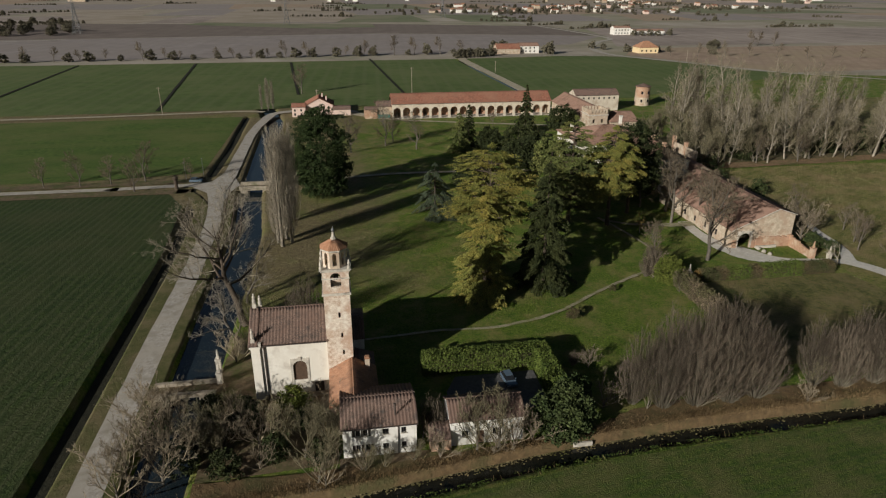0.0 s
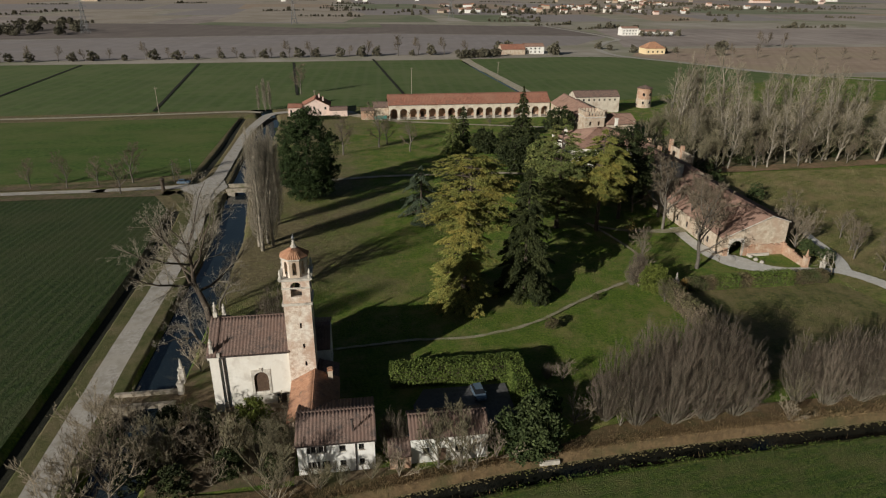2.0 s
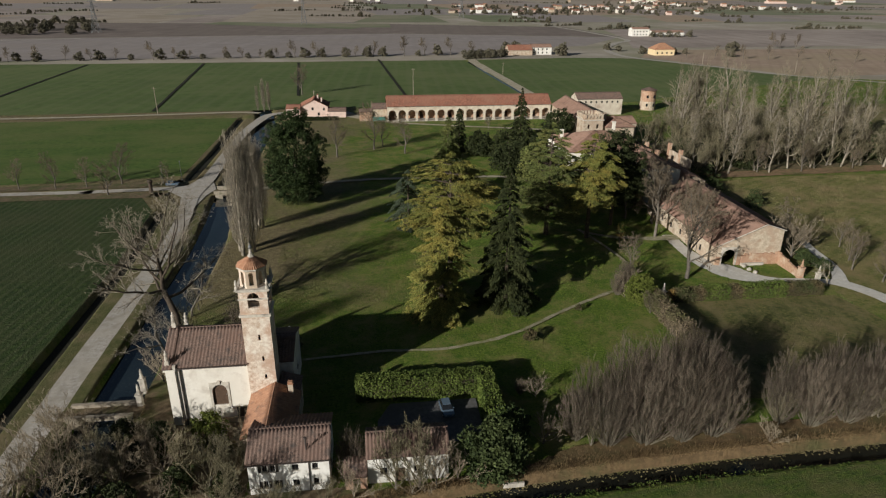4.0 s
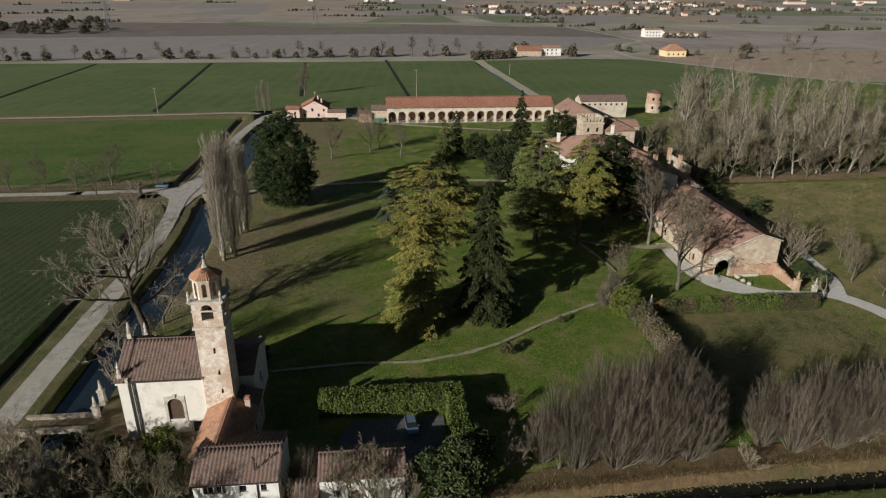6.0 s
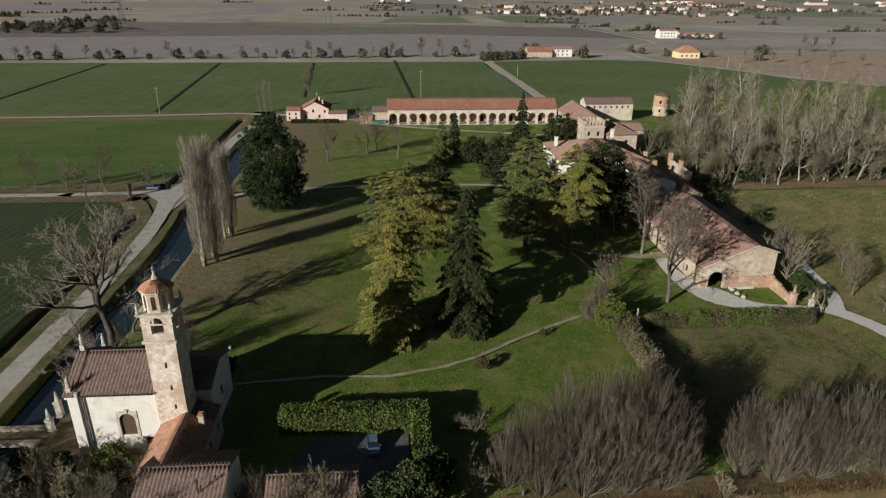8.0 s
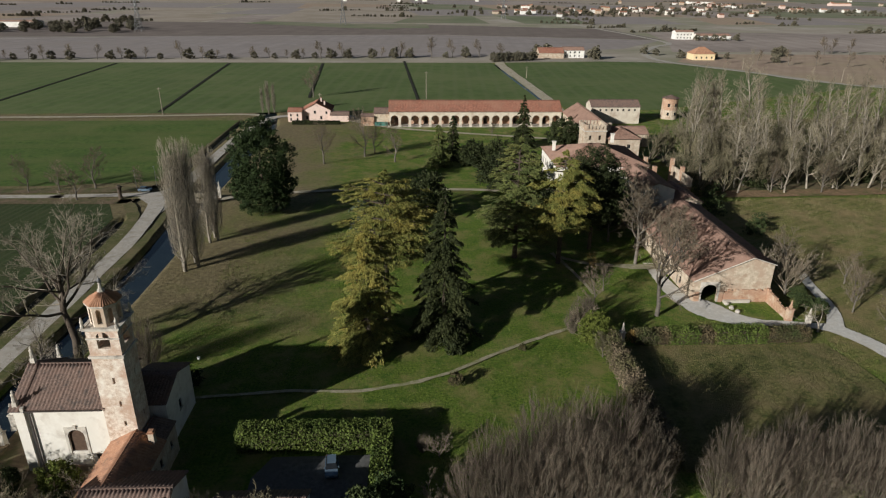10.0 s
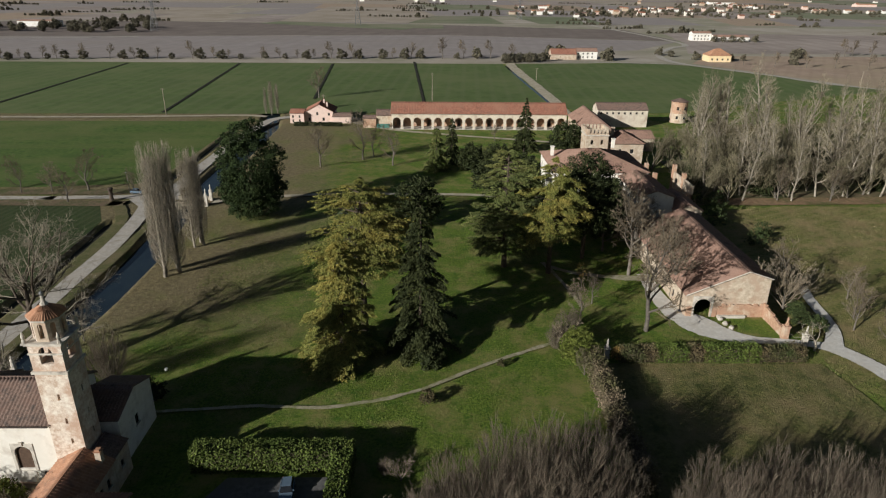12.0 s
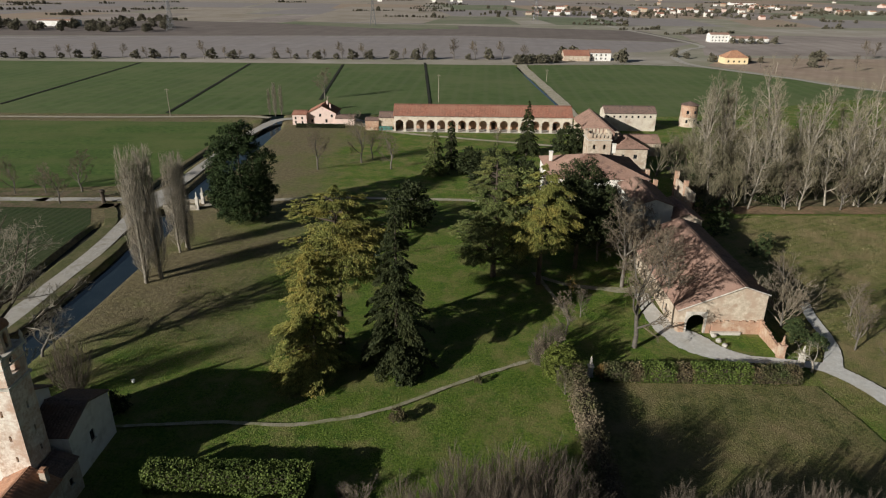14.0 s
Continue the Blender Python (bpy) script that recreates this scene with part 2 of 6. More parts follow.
RUBBER = material("tyre_rubber", (0.015, 0.015, 0.015), (0.025, 0.025, 0.025), 5.0, rough=0.8)
BARK = material("grey_bark", (0.085, 0.073, 0.058), (0.165, 0.142, 0.115), 1.5, item=0.15, bump=0.05)
BARK_PALE = material("pale_plane_bark", (0.17, 0.147, 0.112), (0.34, 0.295, 0.232), 0.8, item=0.2, stain=(0.10, 0.086, 0.062), stain_scale=1.2)
BARK_RED = material("reddish_bark", (0.105, 0.092, 0.065), (0.205, 0.178, 0.13), 1.2, item=0.2)
BARK_DARK = material("dark_bark", (0.055, 0.042, 0.03), (0.10, 0.075, 0.055), 1.5, item=0.1, bump=0.05)
TWIG = material("grey_brown_twigs", (0.115, 0.088, 0.058), (0.215, 0.17, 0.115), 0.5, item=0.2, island=0.3)
TWIG_WOOD = material("olive_tan_twigs", (0.17, 0.145, 0.095), (0.32, 0.27, 0.185), 0.4, item=0.25, island=0.35)
TWIG_RED = material("russet_twigs", (0.088, 0.068, 0.048), (0.175, 0.137, 0.10), 0.3, item=0.15, island=0.4)
TWIG_TAN = material("tan_twigs", (0.19, 0.15, 0.10), (0.31, 0.255, 0.18), 0.5, item=0.25, island=0.3)
TWIG_PALE = material("pale_twigs", (0.21, 0.177, 0.13), (0.37, 0.318, 0.242), 0.5, item=0.15, island=0.3)


def foliage(name, low, high, patch=None, scale=0.35, island=0.4):
    return material(name, low, high, scale, rough=0.75, patch=patch, patch_scale=0.2, island=island, item=0.08, spec=0.2)


CEDAR = foliage("cedar_needles", (0.115, 0.128, 0.030), (0.215, 0.208, 0.052), (0.265, 0.218, 0.052))
CEDAR_GREEN = foliage("green_cedar_needles", (0.068, 0.088, 0.027), (0.13, 0.145, 0.043), (0.155, 0.155, 0.048))
CEDAR_BLUE = foliage("blue_cedar_needles", (0.055, 0.072, 0.042), (0.085, 0.105, 0.062))
SPRUCE = foliage("spruce_needles", (0.024, 0.032, 0.010), (0.050, 0.056, 0.018))
MAGNOLIA = foliage("dark_glossy_leaves", (0.018, 0.032, 0.009), (0.040, 0.058, 0.016))
DARK_LEAF = foliage("dark_evergreen_leaves", (0.020, 0.027, 0.009), (0.042, 0.050, 0.016))
HEDGE_LEAF = foliage("hedge_leaves", (0.055, 0.082, 0.016), (0.115, 0.145, 0.030))
WEED = foliage("dark_bank_weeds", (0.026, 0.044, 0.007), (0.075, 0.095, 0.018))
HEDGE_BEECH = foliage("pale_beech_leaves", (0.12, 0.092, 0.058), (0.21, 0.162, 0.105), (0.09, 0.09, 0.035))
HEDGE_BROWN = foliage("winter_hedge_leaves", (0.07, 0.065, 0.028), (0.14, 0.10, 0.055), (0.05, 0.065, 0.02))
BUSH_GREEN = foliage("bright_evergreen_leaves", (0.085, 0.105, 0.018), (0.15, 0.17, 0.034))
IVY = foliage("ivy_leaves", (0.030, 0.045, 0.014), (0.058, 0.072, 0.024))
TUFT = foliage("grass_tufts", (0.042, 0.086, 0.006), (0.135, 0.180, 0.026), (0.165, 0.17, 0.042), island=0.25)
TUFT_DRY = foliage("straw_tufts", (0.17, 0.14, 0.065), (0.29, 0.235, 0.125), (0.12, 0.12, 0.04))
GOLD_LEAF = foliage("golden_leaves", (0.26, 0.17, 0.05), (0.36, 0.24, 0.08))
FAR_LEAF = foliage("winter_hedgerow", (0.092, 0.084, 0.055), (0.165, 0.145, 0.10))
REED = foliage("dry_reeds", (0.19, 0.13, 0.065), (0.32, 0.225, 0.115))


# ---- building blocks ----
def place(name, at, label="", category="", group="", kind=""):
    ob = new(name)
    ob.location = at
    return tagged(ob, label, category, group, kind)


def npmesh(name, verts, faces, mat):
    """A mesh from an array of points and one array of faces with equal corner counts."""
    verts, faces = np.asarray(verts, np.float32), np.asarray(faces, np.int32)
    me = bpy.data.meshes.new(name)
    n, k = faces.shape
    me.vertices.add(len(verts))
    me.vertices.foreach_set("co", verts.ravel())
    me.loops.add(n * k)
    me.loops.foreach_set("vertex_index", faces.ravel())
    me.polygons.add(n)
    me.polygons.foreach_set("loop_start", np.arange(0, n * k, k, dtype=np.int32))
    me.update(calc_edges=True)
    me.materials.append(mat)
    return me


def put(name, me, parent=None, label="", kind="", world_coords=True):
    """Links a mesh; under a parent whose base is at its own location, the mesh being in world coordinates."""
    ob = new(name, me)
    if parent is not None:
        ob.parent = parent
        if world_coords:
            ob.matrix_parent_inverse = Matrix.Translation(-base_of(parent))
    return tagged(ob, label, kind=kind)


def base_of(ob):
    at = Vector(ob.location)
    if ob.parent is not None:
        at = ob.matrix_parent_inverse @ at + base_of(ob.parent)
    return at


def part(name, bm, mat, parent, label="", kind=""):
    me = bpy.data.meshes.new(name)
    bm.to_mesh(me)
    bm.free()
    me.materials.append(mat)
    return put(name, me, parent, label, kind)


def box(bm, x0, y0, z0, x1, y1, z1):
    r = bmesh.ops.create_cube(bm, size=1, matrix=Matrix.Translation(((x0 + x1) / 2, (y0 + y1) / 2, (z0 + z1) / 2)) @ Matrix.Diagonal((abs(x1 - x0), abs(y1 - y0), abs(z1 - z0), 1)))
    return r["verts"]


def boxes(*bs):
    bm = bmesh.new()
    for b in bs:
        box(bm, *b)
    return bm


def lathe(bm, cx, cy, profile, sides=12, turn=0.0):
    """A turned body: profile of (radius, z), closed at both ends."""
    rings = [[bm.verts.new((cx + r * math.cos(turn + 2 * math.pi * i / sides), cy + r * math.sin(turn + 2 * math.pi * i / sides), z)) for i in range(sides)] for r, z in profile]
    for a, b in zip(rings, rings[1:]):
        for i in range(sides):
            bm.faces.new((a[i], a[(i + 1) % sides], b[(i + 1) % sides], b[i]))
    bm.faces.new(rings[0][::-1])
    bm.faces.new(rings[-1])
    return bm


def wall_panel(p, q, z0, z1, holes=(), thick=0.4, ends=False):
    """An upright wall from p to q (plan points), seen from its right-hand side, with rectangular or round-headed holes (u0, u1, z0, z1[, 'arch'])."""
    p, q = Vector(p), Vector(q)
    length = (q - p).length
    d = (q - p) / length
    inn = Vector((-d.y, d.x))
    bm = bmesh.new()

    def at(u, z, depth):
        w = p + d * u + inn * depth
        return bm.verts.new((w.x, w.y, z))

    def quad(a, b, c, e):
        bm.faces.new((a, b, c, e))

    us = sorted({0.0, length, *[h[0] for h in holes], *[h[1] for h in holes]})
    zs = sorted({z0, z1, *[h[2] for h in holes], *[h[3] for h in holes]})
    for u0, u1 in zip(us, us[1:]):
        for a, b in zip(zs, zs[1:]):
            mu, mz = (u0 + u1) / 2, (a + b) / 2
            if any(h[0] < mu < h[1] and h[2] < mz < h[3] for h in holes):
                continue
            for depth in (0, thick):
                quad(at(u0, a, depth), at(u1, a, depth), at(u1, b, depth), at(u0, b, depth))
    for h in holes:
        u0, u1, a, b = h[:4]
        r = (u1 - u0) / 2
        if len(h) > 4:
            n = 8
            arc = [(u0 + r - r * math.cos(math.pi * i / n), b - r + r * math.sin(math.pi * i / n)) for i in range(n + 1)]
            for depth in (0, thick):
                for i in range(n):
                    (ua, za), (ub, zb) = arc[i], arc[i + 1]
                    quad(at(ua, za, depth), at(ub, zb, depth), at(ub, b, depth), at(ua, b, depth))
            ring = [(u0, a), *arc, (u1, a)]
        else:
            ring = [(u0, a), (u0, b), (u1, b), (u1, a)]
        for (ua, za), (ub, zb) in zip(ring, ring[1:] + ring[:1]):
            quad(at(ua, za, 0), at(ub, zb, 0), at(ub, zb, thick), at(ua, za, thick))
    for u in (0, length) if ends else ():
        quad(at(u, z0, 0), at(u, z1, 0), at(u, z1, thick), at(u, z0, thick))
    quad(at(0, z1, 0), at(length, z1, 0), at(length, z1, thick), at(0, z1, thick))
    bmesh.ops.remove_doubles(bm, verts=bm.verts, dist=0.0005)
    bmesh.ops.dissolve_degenerate(bm, edges=bm.edges, dist=0.0005)
    return bm


def roof_slope(a, b, c, d, pitch=0.46, rib=0.14, thick=0.14):
    """One tiled slope: a, b along the eave, c above b, d above a. Ribs of half-round tiles run up it, in courses."""
    a, b, c, d = (np.array(v, float) for v in (a, b, c, d))
    normal = np.cross(b - a, d - a)
    if np.linalg.norm(normal) < 1e-6:
        normal = np.cross(b - a, c - a)
    normal /= np.linalg.norm(normal)
    if normal[2] < 0:
        normal = -normal
    n = max(2, int(np.linalg.norm(b - a) / pitch))
    m = max(1, int(max(np.linalg.norm(d - a), np.linalg.norm(c - b)) / 1.1))
    u = np.linspace(0, 1, 4 * n + 1)
    lift = np.tile([0.0, 0.75, 1.0, 0.75], n + 1)[:4 * n + 1] * rib
    V, F = [], []
    w = len(u)
    for j in range(m):
        for k, (v, extra) in enumerate(((j / m, 0.035), ((j + 1) / m, 0.0))):
            low, high = a + (b - a) * u[:, None], d + (c - d) * u[:, None]
            V.append(low + (high - low) * v + normal * (lift + extra)[:, None])
        o = 2 * j * w
        i = np.arange(w - 1)
        F.append(np.stack([o + i, o + i + 1, o + w + i + 1, o + w + i], 1))
    for j in range(m - 1):
        F.append(np.stack([(2 * j + 1) * w + i, (2 * j + 1) * w + i + 1, (2 * j + 2) * w + i + 1, (2 * j + 2) * w + i], 1))
    V += [a + (b - a) * u[:, None] - normal * thick, d + (c - d) * u[:, None] - normal * thick]
    lo, hi, last = 2 * m * w, (2 * m + 1) * w, (2 * m - 1) * w
    F.append(np.stack([lo + i + 1, lo + i, hi + i, hi + i + 1], 1))
    F.append(np.stack([lo + i, lo + i + 1, i + 1, i], 1))
    F.append(np.stack([last + i, last + i + 1, hi + i + 1, hi + i], 1))
    F.append(np.array([[lo, 0, last, hi], [w - 1, lo + w - 1, hi + w - 1, last + w - 1]]))
    return np.concatenate(V), np.concatenate(F)


def roof(parent, slopes, mat, ridges=(), label="", name="roof", pitch=0.46):
    """A roof of several slopes as one mesh, with half-round caps along its ridges."""
    ob = None
    for k in slopes:
        ob = put(name + "_slope", npmesh(name, *roof_slope(*k, pitch=pitch), mat), parent, label)
    for p, q in ridges:
        put("ridge_cap", npmesh("ridge_cap", *tubes(np.array([p], float), np.array([q], float), np.array([0.16]), np.array([0.16]), 6), mat), parent)
    return ob


def tubes(P, Q, R0, R1, sides=3):
    """Tapered prisms from P to Q, all in one pair of arrays."""
    D = Q - P
    D = D / np.maximum(np.linalg.norm(D, axis=1), 1e-9)[:, None]
    ref = np.where(np.abs(D[:, 2:3]) < 0.9, np.array([[0, 0, 1.0]]), np.array([[1.0, 0, 0]]))
    A = np.cross(D, ref)
    A /= np.linalg.norm(A, axis=1)[:, None]
    B = np.cross(D, A)
    n = len(P)
    V = np.empty((n, 2, sides, 3))
    for i in range(sides):
        t = 2 * math.pi * i / sides
        off = A * math.cos(t) + B * math.sin(t)
        V[:, 0, i], V[:, 1, i] = P + off * R0[:, None], Q + off * R1[:, None]
    base = (np.arange(n) * 2 * sides)[:, None]
    F = np.concatenate([base + np.array([i, (i + 1) % sides, sides + (i + 1) % sides, sides + i]) for i in range(sides)])
    return V.reshape(-1, 3), F


def leaves(P, size, flat=0.5, rng=RNG, aspect=0.55, along=None):
    """Small four-cornered leaves at the points P; flat 1 lays them level, 0 turns them any way."""
    n = len(P)
    N = rng.normal(size=(n, 3)) * (1 - flat)
    N[:, 2] += flat
    N /= np.linalg.norm(N, axis=1)[:, None]
    T = np.cross(N, rng.normal(size=(n, 3))) if along is None else along + rng.normal(size=(n, 3)) * 0.4
    if along is not None:
        N = np.cross(T, np.cross(N, T))
        N /= np.linalg.norm(N, axis=1)[:, None]
    T /= np.linalg.norm(T, axis=1)[:, None]
    B = np.cross(N, T)
    s = (size * rng.uniform(0.6, 1.3, n))[:, None]
    V = np.stack([P - T * s, P - B * s * aspect, P + T * s, P + B * s * aspect], 1).reshape(-1, 3)
    return V, np.arange(4 * n).reshape(n, 4)


# ---- the land ----
CANAL = [(-25, -80, 3.2), (-25, -20, 3.2), (-25, 30, 3.1), (-25, 66, 3.0), (-24.9, 98, 3.0), (-24.8, 118, 3.05), (-24.4, 140, 3.1), (-24.4, 160, 3.1), (-25.8, 179, 2.6), (-27.4, 196, 2.6), (-27.8, 224, 2.8), (-29.4, 310, 3.4), (-36, 345, 3.2), (-60, 365, 3.0)]
STREAM = [(-25, 61.5, 1.3), (2, 63.6, 1.3), (25, 67.1, 1.25), (34, 68.2, 1.25), (50, 69.4, 1.25), (66, 70.0, 1.25), (83, 70.5, 1.25), (150, 72.0, 1.25), (420, 79.5, 1.3)]
DITCH = [(-39.6, -80, 1.0), (-39.6, 50, 1.0), (-39.8, 78, 1.0), (-40.1, 110, 0.95), (-40.4, 150, 0.9), (-43, 186, 0.8)]
DITCH_NORTH = [(-42.5, 219, 0.8), (-42, 260, 0.8), (-43, 322, 0.7)]


def across(X, Y, line):
    """How far points lie outside the edge of a band (its half-width taken off)."""
    best = np.full(X.shape, 1e9)
    for (x0, y0, w0), (x1, y1, w1) in zip(line, line[1:]):
        dx, dy = x1 - x0, y1 - y0
        t = np.clip(((X - x0) * dx + (Y - y0) * dy) / (dx * dx + dy * dy), 0, 1)
        best = np.minimum(best, np.hypot(X - x0 - t * dx, Y - y0 - t * dy) - (w0 + (w1 - w0) * t))
    return best


def land(X, Y):
    Z = np.zeros(X.shape)
    for line, bank, depth in ((CANAL, 1.5, 2.0), (STREAM, 1.1, 1.9), (DITCH, 0.9, 1.9), (DITCH_NORTH, 0.8, 1.5)):
        s = np.clip(1 - across(X, Y, line) / bank, 0, 1)
        Z = np.minimum(Z, -depth * s * s * (3 - 2 * s))
    return Z


far = 60 * 1.35 ** np.arange(1, 14)
xs = np.concatenate([-150 - far[::-1], np.arange(-150, -46, 8), np.arange(-46, -12, 0.8), np.arange(-12, 271, 5), 271 + far])
ys = np.concatenate([-90 - far[::-1], np.arange(-90, 56, 8), np.arange(56, 76, 0.7), np.arange(76, 372, 4), 372 + far])
X, Y = np.meshgrid(xs, ys)
V = np.stack([X, Y, land(X, Y)], -1).reshape(-1, 3)
w = len(xs)
i, j = np.meshgrid(np.arange(w - 1), np.arange(len(ys) - 1))
o = (j * w + i).ravel()
ground = put("ground", npmesh("ground", V, np.stack([o, o + 1, o + w + 1, o + w], 1), GRASS))
tagged(ground, "mown park grass, green with straw-coloured patches", "ground", kind="structure")
LIFT = [0.0]


def sheet(name, corners, mat, label, category="field", z=None):
    """A flat piece of land laid on the ground."""
    LIFT[0] += 0.0015
    z = 0.03 + LIFT[0] if z is None else z
    bm = bmesh.new()
    bm.faces.new([bm.verts.new((x, y, z)) for x, y in corners])
    bmesh.ops.recalc_face_normals(bm, faces=bm.faces)
    ob = part(name, bm, mat, None)
    return tagged(ob, label, category, kind="structure")


def smooth(points, n=6):
    """A rounder line through the points."""
    P = np.array(points, float)
    out = []
    for k in range(len(P) - 1):
        p0, p1, p2, p3 = P[max(k - 1, 0)], P[k], P[k + 1], P[min(k + 2, len(P) - 1)]
        for t in np.linspace(0, 1, n, endpoint=False):
            out.append(0.5 * (2 * p1 + (p2 - p0) * t + (2 * p0 - 5 * p1 + 4 * p2 - p3) * t * t + (3 * p1 - p0 - 3 * p2 + p3) * t ** 3))
    return np.array(out + [P[-1]])


def ribbon(name, points, mat, label, category="road", z=None, ragged=0.0, n=6, kind="structure", drape=False):
    """A strip of land along points (x, y, half-width), its edges a little uneven."""
    LIFT[0] += 0.0015
    z = 0.09 + LIFT[0] if z is None else z
    P = smooth(points, n)
    D = np.gradient(P[:, :2], axis=0)
    D /= np.linalg.norm(D, axis=1)[:, None]
    N = np.stack([-D[:, 1], D[:, 0]], 1)
    wl = P[:, 2:3] * (1 + ragged * RNG.normal(size=(len(P), 1)))
    wr = P[:, 2:3] * (1 + ragged * RNG.normal(size=(len(P), 1)))
    rows_ = []
    for f in np.linspace(1, -1, 17 if drape else 2):
        q = P[:, :2] + N * np.where(f > 0, wl, wr) * f
        rows_.append(np.c_[q, land(q[:, 0], q[:, 1]) + 0.10 + LIFT[0] if drape else np.full(len(P), z)])
    V, m = np.concatenate(rows_), len(P)
    k = np.arange(m - 1)
    F = np.concatenate([np.stack([(r + 1) * m + k, (r + 1) * m + k + 1, r * m + k + 1, r * m + k], 1) for r in range(len(rows_) - 1)])
    return tagged(put(name, npmesh(name, V, F, mat)), label, category, kind=kind)


ribbon("water", [(x, y, w + 0.9) for x, y, w in CANAL], WATER, "still dark canal water reflecting the sky", "water", z=-1.0, n=8)
ribbon("water", [(x, y, w + 0.8) for x, y, w in STREAM], STREAM_WATER, "narrow dark stream between reed banks", "water", z=-1.05, n=8)
# near-black strips along the bottoms of the two cut ditches
ribbon("ditch", [(x, y, w + 0.35) for x, y, w in DITCH], DITCH_BLACK, "deep dark ditch beside the lane", "ditch", z=-0.9, n=8)
ribbon("ditch", [(x, y, w + 0.3) for x, y, w in DITCH_NORTH], DITCH_BLACK, "dark ditch beside the lane", "ditch", z=-0.7, n=8)
# fields
sheet("field", [(-42.0, -80), (-42.2, 80), (-42.6, 150), (-45.4, 186), (-52, 199), (-400, 203), (-400, -80)], FIELD_A, "dark green winter wheat in drilled rows")
sheet("field", [(-46, 222), (-45, 322), (-400, 318), (-400, 216), (-80, 217)], FIELD_B, "green meadow with mown stripes")
sheet("field", [(-400, 335), (-44, 341), (-10, 345), (100, 345), (108, 380), (101, 562), (-420, 552)], FIELD_C, "even green crop field cut by thin ditches")
sheet("field", [(119, 345), (165, 350), (330, 430), (292, 495), (255, 555), (225, 575), (112, 562), (113, 380)], FIELD_C, "even green crop field beside a lane")
sheet("field", [(-30, -80), (-30, 58), (2, 60), (34, 65.2), (66, 67.2), (150, 68.8), (420, 75.5), (420, -80)], FIELD_D, "bright green young crop beside the stream")
sheet("field", [(113, 108), (120, 108), (400, 112), (400, 196), (150, 201), (127, 196), (113, 172)], MEADOW_EAST, "rough yellowish meadow on level land")
# land to the horizon
sheet("plain", [(-3400, 380), (-430, 553), (101, 563), (225, 577), (255, 557), (292, 497), (330, 432), (720, 320), (3400, 380), (3400, 3250), (-3400, 3250)], PLAIN, "wide khaki farm plain", "plain", z=0.025)
sheet("field", [(-800, 545), (-420, 566), (-140, 596), (100, 606), (110, 640), (250, 690), (330, 800), (55, 872), (-285, 822), (-900, 745)], SOIL_GREY, "pale ploughed field on level land")
sheet("field", [(-900, 748), (-285, 826), (55, 876), (335, 804), (320, 1000), (52, 1090), (-414, 1130), (-1100, 1010)], SOIL_DARK, "dark brown ploughed field")
sheet("field", [(60, 1000), (60, 1095), (-120, 1110), (-60, 1010)], FAR_GRASS, "distant green strip on level land")
sheet("field", [(330, 440), (700, 470), (720, 640), (300, 640), (262, 575), (300, 500)], SOIL_RED, "reddish bare field beside the road")
sheet("field", [(290, 660), (800, 680), (900, 900), (360, 950), (330, 780)], SOIL_BROWN, "brown ploughed field on level land")
for k in range(90):
    row, col = divmod(k, 15)
    y0 = 1130 * (1.24 ** row)
    y1 = y0 * 1.23
    x0 = (-1.0 + col * 0.145) * y0 + RNG.uniform(-40, 40)
    x1 = x0 + 0.143 * y0
    sk = RNG.uniform(-60, 60)
    sheet("field", [(x0, y0), (x1, y0 + sk * 0.3), (x1 + sk, y1), (x0 + sk, y1 - sk * 0.3)], (SOIL_BROWN, FAR_GRASS, SOIL_GREY, SOIL_BROWN, SOIL_TAN, SOIL_RED)[int(RNG.integers(6))], "distant farm field on level land")
sheet("field", [(-211, 1151), (3, 1134), (49, 1422), (-11, 1867), (-234, 1875)], SOIL_TAN, "pale stubble field on level land")
sheet("field", [(-229, 1090), (2, 964), (38, 1068), (-211, 1151)], FAR_GRASS, "distant green strip on level land")
sheet("lawn", [(-1.4, 66.2), (14, 68.9), (14, 70.9), (-1.4, 70.9)], LEAF_LITTER, "leaf-strewn ground before the small house", "woodland floor")
sheet("yard", [(-20.4, 86.5), (-14.0, 86.0), (-14.0, 99), (-19.6, 103), (-20.4, 99)], LEAF_LITTER, "bare trodden earth before the church", "yard")
sheet("meadow", [(73.2, 83), (116, 83), (113.5, 106), (111.5, 115.2), (73.2, 115.3)], MEADOW, "dry yellowish meadow before the garden hedge", "meadow")
# verges and banks
ribbon("verge", [(-36.4, -80, 2.2), (-36.4, -30, 2.2), (-36.4, 20, 2.2), (-36.6, 55, 2.1), (-36.9, 80, 2.0), (-37.2, 109, 1.95), (-37.2, 133, 1.95), (-37.7, 165, 1.8), (-40.2, 186, 1.6), (-47, 200, 1.5)], VERGE, "grassy verge between road and ditch", "verge", ragged=0.08, drape=True)
ribbon("verge", [(-29.7, 60, 1.0), (-30.2, 100, 1.3), (-30.2, 130, 1.3), (-29.9, 150, 1.5), (-30.6, 172, 1.2), (-32.6, 190, 0.9)], VERGE, "grassy canal bank on level land", "verge", ragged=0.15, drape=True)
ribbon("verge", [(-400, 209.5, 2.5), (-80, 211.5, 2.5), (-46, 214.5, 2.5)], LEAF_LITTER, "dead leaves beside the farm track", "verge", ragged=0.1, drape=True)
ribbon("verge", [(-400, 200.5, 2.2), (-80, 200.5, 2.4), (-50, 200.5, 2.0)], LEAF_LITTER, "dead leaves beside the farm track", "verge", ragged=0.1, drape=True)
